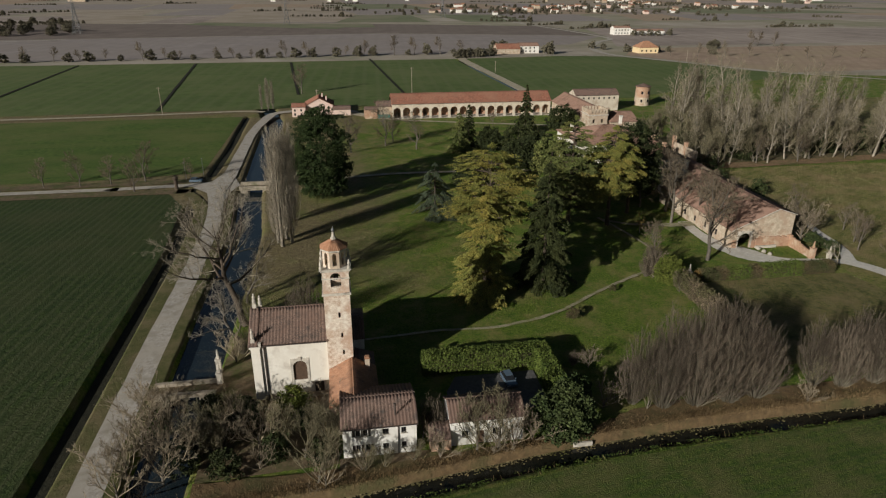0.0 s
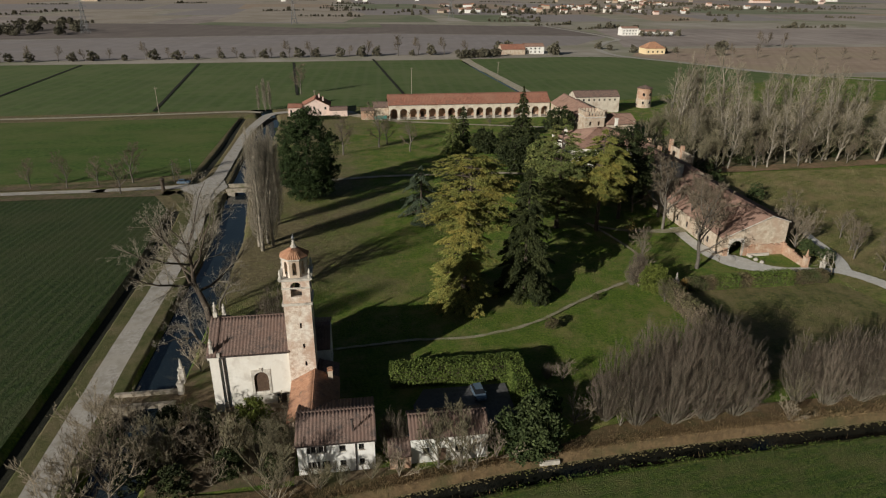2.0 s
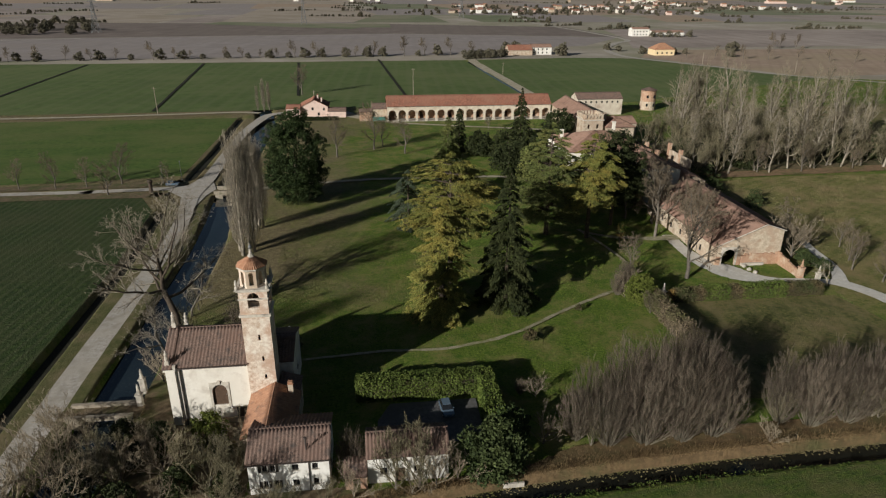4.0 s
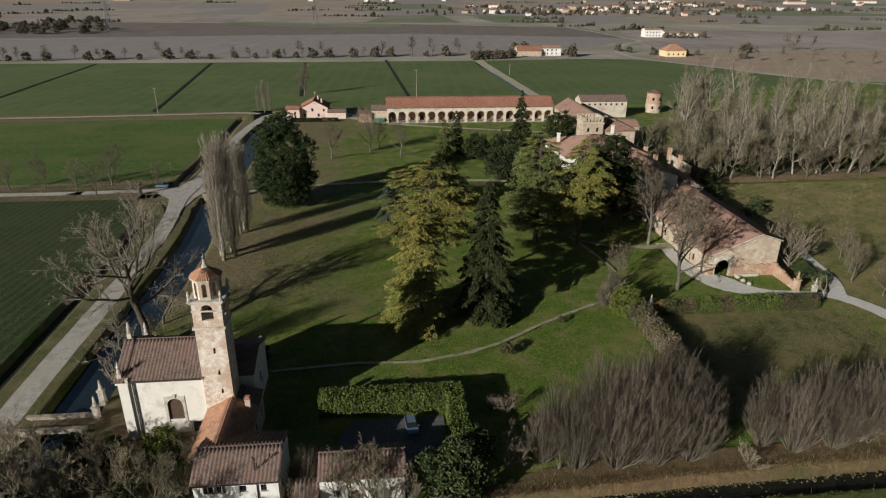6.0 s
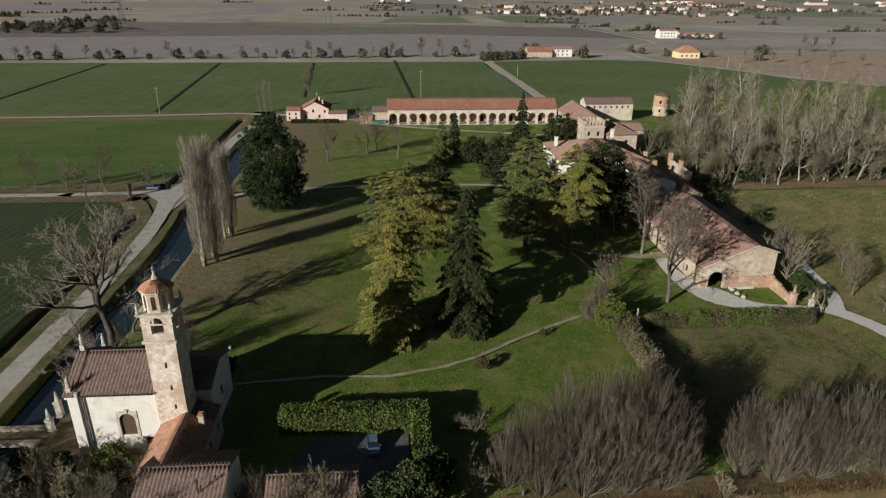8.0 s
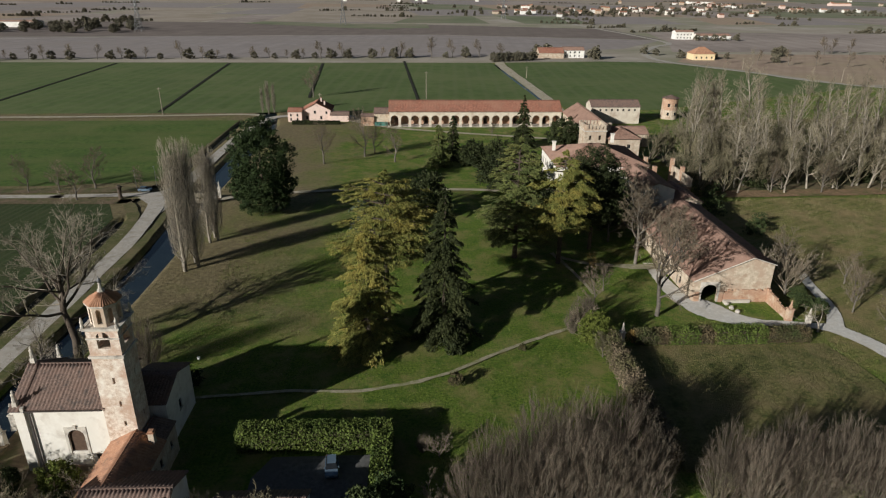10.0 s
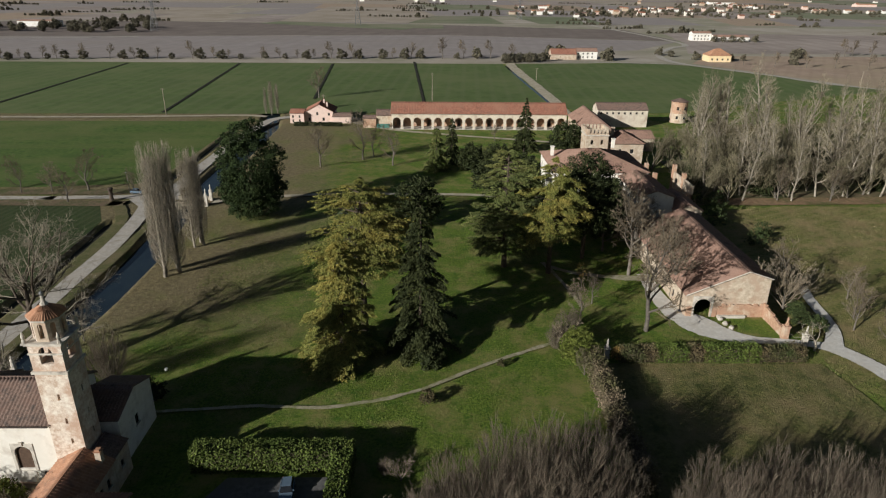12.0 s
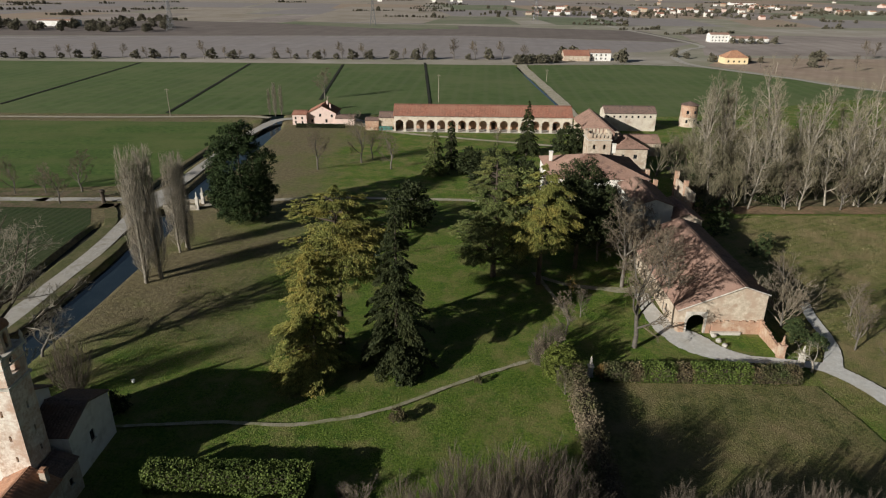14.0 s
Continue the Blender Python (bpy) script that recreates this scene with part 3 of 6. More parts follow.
ribbon("bank", [(28, 68.9, 1.2), (36, 70.4, 1.8), (42, 72.0, 2.6), (50, 73.4, 2.8), (70, 74.2, 2.9), (90, 74.6, 2.9), (160, 75.9, 2.9), (400, 83, 2.9)], BANK, "reddish-brown dry reed bank along the stream", "bank", ragged=0.06, drape=True)
ribbon("bank", [(-20, 65.5, 3.2), (0, 66.6, 2.2), (12, 67.4, 2.0), (28, 69.6, 1.6)], BANK, "dry brown stream bank", "bank", ragged=0.1, drape=True)
ribbon("bank", [(120, 204, 3), (160, 205, 3.5), (260, 210, 3.5), (400, 212, 3.5)], LITTER_RED, "russet leaf litter under plane trees", "bank", ragged=0.1, drape=True)
sheet("lawn", [(150, 252), (400, 252), (400, 338), (172, 320)], MEADOW, "rough meadow behind the plane wood", "meadow")
sheet("lawn", [(128, 208), (400, 214), (400, 252), (128, 252)], WOOD_FLOOR, "woodland floor of dead leaves and ivy", "woodland floor")
sheet("lawn", [(-20, 69), (-1.5, 70), (-1.5, 86), (-12, 86), (-20, 92)], LEAF_LITTER, "leaf-strewn ground under shrubs", "woodland floor")
# roads
ribbon("road", [(-32.2, -80, 2.2), (-32.2, -30, 2.2), (-32.4, 20, 2.2), (-32.8, 55, 2.2), (-33.4, 80, 2.15), (-33.6, 108, 2.15), (-33.4, 130, 2.1), (-33.7, 152, 2.0), (-34.2, 170, 2.1), (-36.0, 186, 2.1), (-37.4, 200, 2.4), (-36.4, 218, 2.3), (-36.6, 250, 2.1), (-36.4, 285, 2.0), (-33.4, 315, 2.3), (-30, 328, 2.4), (-20, 333, 2.6), (0, 334, 2.6), (8, 326, 3.5)], GRAVEL, "pale gravel lane beside a canal", ragged=0.03)
ribbon("road", [(-400, 205.5, 1.5), (-101, 205.5, 1.6), (-70, 205.7, 1.7), (-46, 207, 1.8), (-36, 208, 4.0)], GRAVEL, "pale gravel farm track", ragged=0.04)
sheet("road", [(-46, 204.5), (-40.5, 198), (-38.4, 188), (-34.2, 188), (-33.2, 199), (-31.5, 205), (-36, 220), (-39, 219), (-41, 211)], GRAVEL, "gravel road junction on level land", "road", z=0.16)
ribbon("road", [(-420, 326.5, 1.6), (-165, 328.5, 1.7), (-85, 332.5, 1.7), (-50, 336, 1.7), (-36, 333, 2)], PATH_DIRT, "straw-coloured farm track on level land", ragged=0.06)
ribbon("road", [(111.5, 345, 3.2), (112, 387, 3.2), (110, 455, 3.4), (107, 548, 3.8), (112, 585, 3.8)], PATH_DIRT, "earth lane between fields", ragged=0.06)
ribbon("water", [(108.5, 345, 0.9), (108, 387, 0.9), (105, 456, 0.9), (102, 548, 0.9)], WATER, "thin irrigation channel on level land", "water", z=0.2)
ribbon("road", [(700, 330, 2.0), (460, 345, 2.0), (325, 441, 2.2), (293, 498, 2.4), (272, 534, 2.8), (256, 562, 3.2), (248, 595, 3.4), (258, 650, 3.2), (292, 715, 3.4), (323, 762, 3.4), (318, 900, 3.4), (300, 1100, 3.6), (318, 1264, 4), (360, 1600, 5)], GRAVEL, "pale country road on level land", n=8)
ribbon("road", [(112, 572, 1.6), (170, 578, 1.6), (256, 566, 1.8)], GRAVEL, "pale farm track on level land", n=4)
ribbon("road", [(-900, 690, 3), (-420, 775, 3), (-300, 812, 3)], GRAVEL, "pale country road on level land", n=3)
# flat near-black strips laid on the fields in place of dug trenches
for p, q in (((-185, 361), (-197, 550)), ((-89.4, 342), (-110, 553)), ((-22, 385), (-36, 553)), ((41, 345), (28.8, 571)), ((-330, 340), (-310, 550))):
    ribbon("ditch", [(*p, 0.8), (*q, 0.9)], DITCH_BLACK, "dark narrow field ditch", "ditch", ragged=0.1, n=20)
# park paths
ribbon("path", [(2, 101.8, 0.3), (10, 102.6, 0.34), (18, 103.3, 0.36), (27, 102.9, 0.38), (35, 104.5, 0.4), (43, 107.8, 0.4), (51.7, 113.7, 0.4), (60, 118.6, 0.42), (67, 122.4, 0.4)], FOOTPATH, "narrow beige footpath winding through grass", "path", ragged=0.2)
ribbon("path", [(74.5, 136, 0.35), (73.6, 143, 0.4), (72.2, 150, 0.45), (70, 158.5, 0.6)], FOOTPATH, "narrow beige footpath on level land", "path", ragged=0.15)
ribbon("path", [(70.8, 156.5, 0.6), (76, 152.6, 0.75), (82, 150.8, 0.9), (88, 149.8, 1.3), (94, 150, 1.6)], FOOTPATH, "narrow beige footpath on level land", "path", ragged=0.1)
ribbon("path", [(-23, 201.5, 1.8), (-12, 205.5, 1.3), (0, 208.3, 1.1), (17, 210.8, 1.0), (36, 210.6, 1.0), (55, 210.2, 1.1), (66, 208, 1.1)], PATH_DIRT, "beige gravel walk across the lawn", "path", ragged=0.05)
ribbon("path", [(6, 326, 4.0), (12, 318, 3.0), (27, 304.5, 1.6), (51, 295.2, 1.3), (70, 289, 1.3), (99, 280, 1.4)], PATH_DIRT, "beige gravel walk before the arcade", "path", ragged=0.05)
ribbon("path", [(92, 152, 1.6), (91.5, 143, 1.6), (92.3, 135, 2.4), (95.5, 129, 3.6), (99, 125.2, 2.6), (104, 123.2, 1.3), (110, 122.6, 1.0)], FORECOURT, "pale gravel forecourt before the barn", "path", z=0.2, ragged=0.03, n=14)
ribbon("path", [(108, 122.6, 0.9), (113, 121.6, 1.1), (117, 119.6, 1.9), (119.8, 115, 1.9), (122.5, 108, 2.0), (130, 96, 2.0), (160, 84, 2.0)], FORECOURT, "pale gravel drive on level land", "path", ragged=0.03, n=16)
ribbon("path", [(116.5, 120, 1.6), (119.5, 125, 1.4), (121.5, 131, 1.2), (123, 140, 1.1), (126, 150, 1.0)], FORECOURT, "pale gravel drive on level land", "path", ragged=0.03, n=16)
sheet("path", [(15.5, 78.2), (30.8, 78.2), (30.8, 88), (17.5, 88), (15.5, 84)], YARD_SHADED, "gravel parking yard with shade put into its grey", "yard", z=0.15)


# ---- buildings ----
def window(parent, p, q, u0, u1, z0, z1, shutters=False, thick=0.4, name="window", arch=False, mat=None):
    """A window in the wall from p to q: pane, sill and, if wished, two open shutters."""
    p, q = Vector(p), Vector(q)
    d = (q - p).normalized()
    inn = Vector((-d.y, d.x))

    def slab(a, b, za, zb, near, deep):
        bm = bmesh.new()
        corners = [p + d * a + inn * near, p + d * b + inn * near, p + d * b + inn * deep, p + d * a + inn * deep]
        low = [bm.verts.new((c.x, c.y, za)) for c in corners]
        top = [bm.verts.new((c.x, c.y, zb)) for c in corners]
        bm.faces.new(low[::-1]), bm.faces.new(top)
        for i in range(4):
            bm.faces.new((low[i], low[(i + 1) % 4], top[(i + 1) % 4], top[i]))
        return bm

    if name == "window":
        bm = bmesh.new()
        f = 0.07
        for x in ((u0, u1, z0, z0 + f), (u0, u1, z1 - f, z1), (u0, u0 + f, z0 + f, z1 - f), (u1 - f, u1, z0 + f, z1 - f), ((u0 + u1) / 2 - f / 2, (u0 + u1) / 2 + f / 2, z0 + f, z1 - f)):
            piece = slab(*x, 0.14, 0.2)
            me = bpy.data.meshes.new("piece")
            piece.to_mesh(me)
            piece.free()
            bm.from_mesh(me)
            bpy.data.meshes.remove(me)
        win = part("window", bm, SHUTTER, parent)
        pane = part("pane", slab(u0 - 0.02, u1 + 0.02, z0 - 0.02, z1 + 0.02, 0.21, 0.25), mat or GLASS, win)
        part("sill", slab(u0 - 0.12, u1 + 0.12, z0 - 0.12, z0, -0.12, 0.13), STONE, win)
    else:
        win = pane = part(name, slab(u0 - 0.02, u1 + 0.02, z0 - 0.02, z1 + 0.02, 0.2, 0.25), mat or GLASS, parent)
        part("handle", slab(u1 - 0.22, u1 - 0.16, (z0 + z1) / 2 - 0.2, (z0 + z1) / 2, 0.14, 0.2), METAL, win)
    if shutters:
        w = (u1 - u0) / 2
        for a in (u0 - w - 0.03, u1 + 0.03):
            part("shutter", slab(a, a + w, z0, z1, -0.07, -0.015), SHUTTER, win)
    return pane


def house(name, x0, x1, y0, y1, eave, ridge, axis="x", wall=PLASTER, tile=TILE, label="", category="house", group="", south=(), west=(), east=(), shutters=False,
          over=0.35, ridge_at=None, chimneys=(), pitch=0.46, glass=None, eave2=None, name_door="door", doors=(), voids=()):
    """A house of four walls with windows in them (u0, u1, z0, z1) and a gabled roof whose ridge runs along axis, with chimneys (x, y, top)."""
    h = place(name, (x0, y0, 0), label, category, group)
    eave2 = eave if eave2 is None else eave2
    sides = {"south": ((x0, y0), (x1, y0), south), "east": ((x1, y0), (x1, y1), east), "north": ((x1, y1), (x0, y1), ()), "west": ((x0, y1), (x0, y0), west)}
    mid = ridge_at if ridge_at is not None else ((y0 + y1) / 2 if axis == "x" else (x0 + x1) / 2)
    top = {"south": eave, "north": eave2, "east": min(eave, eave2), "west": min(eave, eave2)} if axis == "x" else {"west": eave, "east": eave2, "south": min(eave, eave2), "north": min(eave, eave2)}
    for side, (p, q, holes) in sides.items():
        extra = [d[1:] for d in doors if d[0] == side]
        empty = [d[1:] for d in voids if d[0] == side]
        w = part("wall", wall_panel(p, q, -0.3, top[side], [*holes, *extra, *empty]), wall, h)
        for hole in holes:
            window(h, p, q, *hole[:4], shutters=shutters, mat=glass)
        for hole in extra:
            window(h, p, q, *hole[:4], name=name_door, mat=WOOD)
    e = min(eave, eave2)
    for s in (0, 1):
        bm = bmesh.new()
        if axis == "x":
            x, t = (x0, 0.4) if s == 0 else (x1 - 0.4, 0.4)
            ring = [(y0, e), (y1, e)] + ([(y1, eave2)] if eave2 > e else []) + [(mid, ridge)] + ([(y0, eave)] if eave > e else [])
            a = [bm.verts.new((x, y, z)) for y, z in ring]
            b = [bm.verts.new((x + t, y, z)) for y, z in ring]
        else:
            y, t = (y0, 0.4) if s == 0 else (y1 - 0.4, 0.4)
            ring = [(x0, e), (x1, e)] + ([(x1, eave2)] if eave2 > e else []) + [(mid, ridge)] + ([(x0, eave)] if eave > e else [])
            a = [bm.verts.new((x, y, z)) for x, z in ring]
            b = [bm.verts.new((x, y + t, z)) for x, z in ring]
        bm.faces.new(a), bm.faces.new(b[::-1])
        for i in range(len(a)):
            bm.faces.new((a[i], b[i], b[(i + 1) % len(a)], a[(i + 1) % len(a)]))
        part("gable", bm, wall, h)
    up = 0.16
    if axis == "x":
        sa, sb = (ridge - eave) / (mid - y0), (ridge - eave2) / (y1 - mid)
        za, zb = eave - over * sa + up, eave2 - over * sb + up
        A, B, C, D = (x0 - over * 0.6, y0 - over, za), (x1 + over * 0.6, y0 - over, za), (x1 + over * 0.6, mid, ridge + up), (x0 - over * 0.6, mid, ridge + up)
        E_, F_ = (x1 + over * 0.6, y1 + over, zb), (x0 - over * 0.6, y1 + over, zb)
    else:
        sa, sb = (ridge - eave) / (mid - x0), (ridge - eave2) / (x1 - mid)
        za, zb = eave - over * sa + up, eave2 - over * sb + up
        A, B, C, D = (x0 - over, y1 + over * 0.6, za), (x0 - over, y0 - over * 0.6, za), (mid, y0 - over * 0.6, ridge + up), (mid, y1 + over * 0.6, ridge + up)
        E_, F_ = (x1 + over, y0 - over * 0.6, zb), (x1 + over, y1 + over * 0.6, zb)
    roof(h, [(A, B, C, D), (E_, F_, D, C)], tile, [(C, D)], pitch=pitch)
    for cx, cy, ct in chimneys:
        ch = part("chimney", boxes((cx - 0.35, cy - 0.35, ct - 2.4, cx + 0.35, cy + 0.35, ct)), wall, h)
        cap = part("cap", boxes((cx - 0.45, cy - 0.45, ct, cx + 0.45, cy + 0.45, ct + 0.12), (cx - 0.3, cy - 0.3, ct + 0.12, cx + 0.3, cy + 0.3, ct + 0.35)), tile, h)
    return h


def hip_house(name, x0, x1, y0, y1, eave, ridge, wall, tile, label, category="house", group="", south=(), west=(), inset=None, chimneys=(), over=0.5, pitch=0.4):
    h = place(name, (x0, y0, 0), label, category, group)
    for p, q, holes in (((x0, y0), (x1, y0), south), ((x1, y0), (x1, y1), ()), ((x1, y1), (x0, y1), ()), ((x0, y1), (x0, y0), west)):
        part("wall", wall_panel(p, q, -0.3, eave, holes), wall, h)
        for hole in holes:
            window(h, p, q, *hole[:4], shutters=False)
    a0, a1, b0, b1 = x0 - over, x1 + over, y0 - over, y1 + over
    if x1 - x0 >= y1 - y0:
        k = inset if inset is not None else (y1 - y0) / 2
        L, R = (x0 + k, (y0 + y1) / 2, ridge), (x1 - k, (y0 + y1) / 2, ridge)
        s = [((a0, b0, eave), (a1, b0, eave), R, L), ((a1, b1, eave), (a0, b1, eave), L, R), ((a1, b0, eave), (a1, b1, eave), R, R), ((a0, b1, eave), (a0, b0, eave), L, L)]
    else:
        k = inset if inset is not None else (x1 - x0) / 2
        L, R = ((x0 + x1) / 2, y0 + k, ridge), ((x0 + x1) / 2, y1 - k, ridge)
        s = [((a0, b1, eave), (a0, b0, eave), L, R), ((a1, b0, eave), (a1, b1, eave), R, L), ((a0, b0, eave), (a1, b0, eave), L, L), ((a1, b1, eave), (a0, b1, eave), R, R)]
    roof(h, s, tile, [(L, R)] if L != R else [], pitch=pitch)
    for cx, cy, ct in chimneys:
        part("chimney", boxes((cx - 0.45, cy - 0.45, ct - 2.6, cx + 0.45, cy + 0.45, ct), (cx - 0.6, cy - 0.6, ct, cx + 0.6, cy + 0.6, ct + 0.25)), wall, h)
    return h


def statue(bm, x, y, z, s=1.0):
    """A small weathered figure on a plinth, one plain turned mesh."""
    box(bm, x - 0.28 * s, y - 0.28 * s, z, x + 0.28 * s, y + 0.28 * s, z + 0.7 * s)
    lathe(bm, x, y, [(0.26 * s, z + 0.7 * s), (0.3 * s, z + 1.0 * s), (0.2 * s, z + 1.4 * s), (0.27 * s, z + 1.75 * s), (0.1 * s, z + 1.95 * s), (0.15 * s, z + 2.1 * s), (0.08 * s, z + 2.3 * s)], 8)


def pillar(name, x, y, h, label, mat=STONE, w=0.45):
    bm = boxes((x - w, y - w, -0.1, x + w, y + w, h), (x - w - 0.1, y - w - 0.1, h, x + w + 0.1, y + w + 0.1, h + 0.18), (x - w - 0.08, y - w - 0.08, -0.1, x + w + 0.08, y + w + 0.08, 0.35))
    statue(bm, x, y, h + 0.18, 0.75)
    ob = part(name, bm, mat, None)
    return tagged(ob, label, "gate pillar")


# church
church = house("church", -12.6, -2.6, 86.6, 97.6, 10.0, 12.9, "x", PLASTER, TILE, "cream plastered church nave with weathered tile roof", "church", south=(), over=0.45, doors=(("south", 4.6, 6.7, 3.0, 6.5, "arch"),))
front = part("facade", boxes((-13.9, 86.3, -0.3, -12.6, 98.0, 9.7), (-14.1, 86.05, 9.4, -12.45, 98.2, 9.95)), PLASTER, church, "stained plaster church front")
roof(church, [((-14.2, 85.8, 9.95), (-12.75, 85.8, 9.95), (-12.75, 92.1, 13.3), (-14.2, 92.1, 13.3)), ((-12.75, 98.4, 9.95), (-14.2, 98.4, 9.95), (-14.2, 92.1, 13.3), (-12.75, 92.1, 13.3))], TILE, name="facade_roof")
bm = bmesh.new()
for x, t in ((-14.0, 0.4), (-12.95, 0.4)):
    ring = [(86.2, 9.9), (98.0, 9.9), (92.1, 13.1)]
    a, b = [bm.verts.new((x, y, z)) for y, z in ring], [bm.verts.new((x + t, y, z)) for y, z in ring]
    bm.faces.new(a), bm.faces.new(b[::-1])
    for i in range(3):
        bm.faces.new((a[i], b[i], b[(i + 1) % 3], a[(i + 1) % 3]))
part("pediment", bm, PLASTER_OLD, church)
part("parapet", boxes((-12.72, 85.9, 9.8, -12.3, 86.3, 10.4)), STONE, church)
for y, z in ((86.6, 10.3), (92.1, 13.4), (97.7, 10.3)):
    bm = bmesh.new()
    statue(bm, -13.5, y, z - 0.1, 1.05)
    part("statue", bm, STONE, church, "weathered stone figure on the pediment")
part("drainpipe", lathe(bmesh.new(), -12.0, 86.42, [(0.11, 0.0), (0.11, 9.8)], 8), PIPE, church)
part("gutter", boxes((-12.6, 85.95, 9.72, -2.7, 86.12, 9.86)), PIPE, church)
part("door_surround", wall_panel((-8.35, 86.52), (-5.55, 86.52), 2.7, 6.9, [(0.35, 2.45, 2.7, 6.5, "arch")], 0.1, True), STONE, church)
part("keystone", boxes((-7.15, 86.4, 6.6, -6.75, 86.55, 7.2)), STONE, church)
part("door", boxes((-4.9, 86.5, 0, -3.5, 86.62, 2.5)), SHUTTER, church, "dark side door")
part("plinth", boxes((-12.6, 86.35, -0.2, -2.7, 86.62, 0.8)), PLASTER_OLD, church)

# bell tower
TX0, TX1, TY0, TY1 = -2.6, 1.25, 86.2, 90.05
tcx, tcy = (TX0 + TX1) / 2, (TY0 + TY1) / 2
tower = place("bell_tower", (tcx, tcy, 0), "tall brick bell tower with octagonal lantern and tiled cap", "bell tower")
slits = [(2.0, 2.3, 13.6, 14.5), (2.2, 2.5, 10.2, 11.0), (2.3, 2.6, 7.2, 8.0)]
bell = [(1.15, 2.7, 18.7, 21.0, "arch")]
for p, q in (((TX0, TY0), (TX1, TY0)), ((TX1, TY0), (TX1, TY1)), ((TX1, TY1), (TX0, TY1)), ((TX0, TY1), (TX0, TY0))):
    part("shaft_wall", wall_panel(p, q, -0.3, 17.6, slits, 0.5), TOWER_BRICK, tower)
    part("belfry_wall", wall_panel(p, q, 17.6, 21.3, bell, 0.5), TOWER_BRICK, tower)
for z0, z1, o in ((17.4, 17.75, 0.22), (20.0, 20.2, 0.1), (21.25, 21.45, 0.25), (21.45, 21.65, 0.4)):
    part("cornice", boxes(*[(TX0 - o, TY0 - o, z0, TX1 + o, TY0 + 0.02, z1), (TX0 - o, TY1 - 0.02, z0, TX1 + o, TY1 + o, z1), (TX0 - o, TY0 + 0.02, z0, TX0 + 0.02, TY1 - 0.02, z1), (TX1 - 0.02, TY0 + 0.02, z0, TX1 + o, TY1 - 0.02, z1)]), STONE, tower, "pale stone cornice")
part("belfry_floor", boxes((TX0 + 0.1, TY0 + 0.1, 17.7, TX1 - 0.1, TY1 - 0.1, 18.0)), STONE, tower)
part("lantern_floor", boxes((TX0 + 0.05, TY0 + 0.05, 21.35, TX1 - 0.05, TY1 - 0.05, 21.6)), STONE, tower)
part("bell", lathe(bmesh.new(), tcx, tcy, [(0.45, 19.2), (0.36, 19.45), (0.28, 19.9), (0.1, 20.1), (0.05, 20.8)], 12), SHUTTER, tower, "dark bronze bell")
for i in range(8):
    a0, a1 = math.pi / 8 + i * math.pi / 4, math.pi / 8 + (i + 1) * math.pi / 4
    R = 1.85
    p, q = (tcx + R * math.cos(a0), tcy + R * math.sin(a0)), (tcx + R * math.cos(a1), tcy + R * math.sin(a1))
    part("lantern_wall", wall_panel(p, q, 21.6, 24.4, [(0.42, 1.0, 21.95, 23.9, "arch")], 0.25), PLASTER_OLD if i % 2 else TOWER_BRICK, tower)
    A, B = Vector((tcx + 2.1 * math.cos(a0), tcy + 2.1 * math.sin(a0), 24.45)), Vector((tcx + 2.1 * math.cos(a1), tcy + 2.1 * math.sin(a1), 24.45))
    roof(tower, [(A, B, (tcx, tcy, 25.75), (tcx, tcy, 25.75))], TILE_ORANGE, name="cap", pitch=0.3)
part("lantern_core", lathe(bmesh.new(), tcx, tcy, [(1.2, 21.6), (1.2, 24.4)], 8, math.pi / 8), PLASTER_OLD, tower)
part("lantern_cornice", lathe(bmesh.new(), tcx, tcy, [(1.9, 24.1), (2.1, 24.25), (2.1, 24.42), (1.8, 24.44)], 8, math.pi / 8), STONE, tower)
part("spike", lathe(bmesh.new(), tcx, tcy, [(0.5, 25.3), (0.42, 25.85), (0.26, 26.0), (0.18, 26.55), (0.26, 26.62), (0.12, 26.7)], 8), STONE, tower, "pale stone spike")
part("finial", lathe(bmesh.new(), tcx, tcy, [(0.1, 26.7), (0.24, 26.9), (0.24, 27.1), (0.06, 27.3), (0.04, 27.6)], 8), METAL, tower, "dark metal ball and rod")
for x, y in ((TX0 - 0.1, TY0 - 0.1), (TX1 + 0.1, TY0 - 0.1), (TX0 - 0.1, TY1 + 0.1), (TX1 + 0.1, TY1 + 0.1)):
    part("corner_pinnacle", lathe(bmesh.new(), x, y, [(0.25, 21.6), (0.25, 22.0), (0.14, 22.1), (0.22, 22.5), (0.05, 23.1)], 8), STONE, tower)

# choir and priest's wing
house("church_choir", -2.4, 3.1, 91.0, 101.0, 7.0, 8.7, "x", PLASTER, TILE, "low plastered choir behind the bell tower", "church", over=0.25, ridge_at=96.2, east=((4.2, 5.2, 3.0, 4.6),))
house("sacristy_wing", -2.2, 4.3, 76.2, 86.1, 4.7, 6.4, "y", PLASTER_OLD, TILE_ORANGE, "low wing with orange tile roof joining church and house", "house", over=0.3,
      east=((5.7, 6.6, 2.0, 3.3), (7.7, 8.5, 2.0, 3.3)), chimneys=((3.3, 85.2, 6.9),), doors=(("west", 1.4, 2.4, 0, 2.1),))
house("sacristy_annex", 1.35, 4.3, 86.15, 90.1, 4.7, 5.6, "y", PLASTER_OLD, TILE, "small lean annex beside the tower foot", "house", over=0.2, ridge_at=1.6, east=((1.5, 2.2, 2.2, 3.2),))
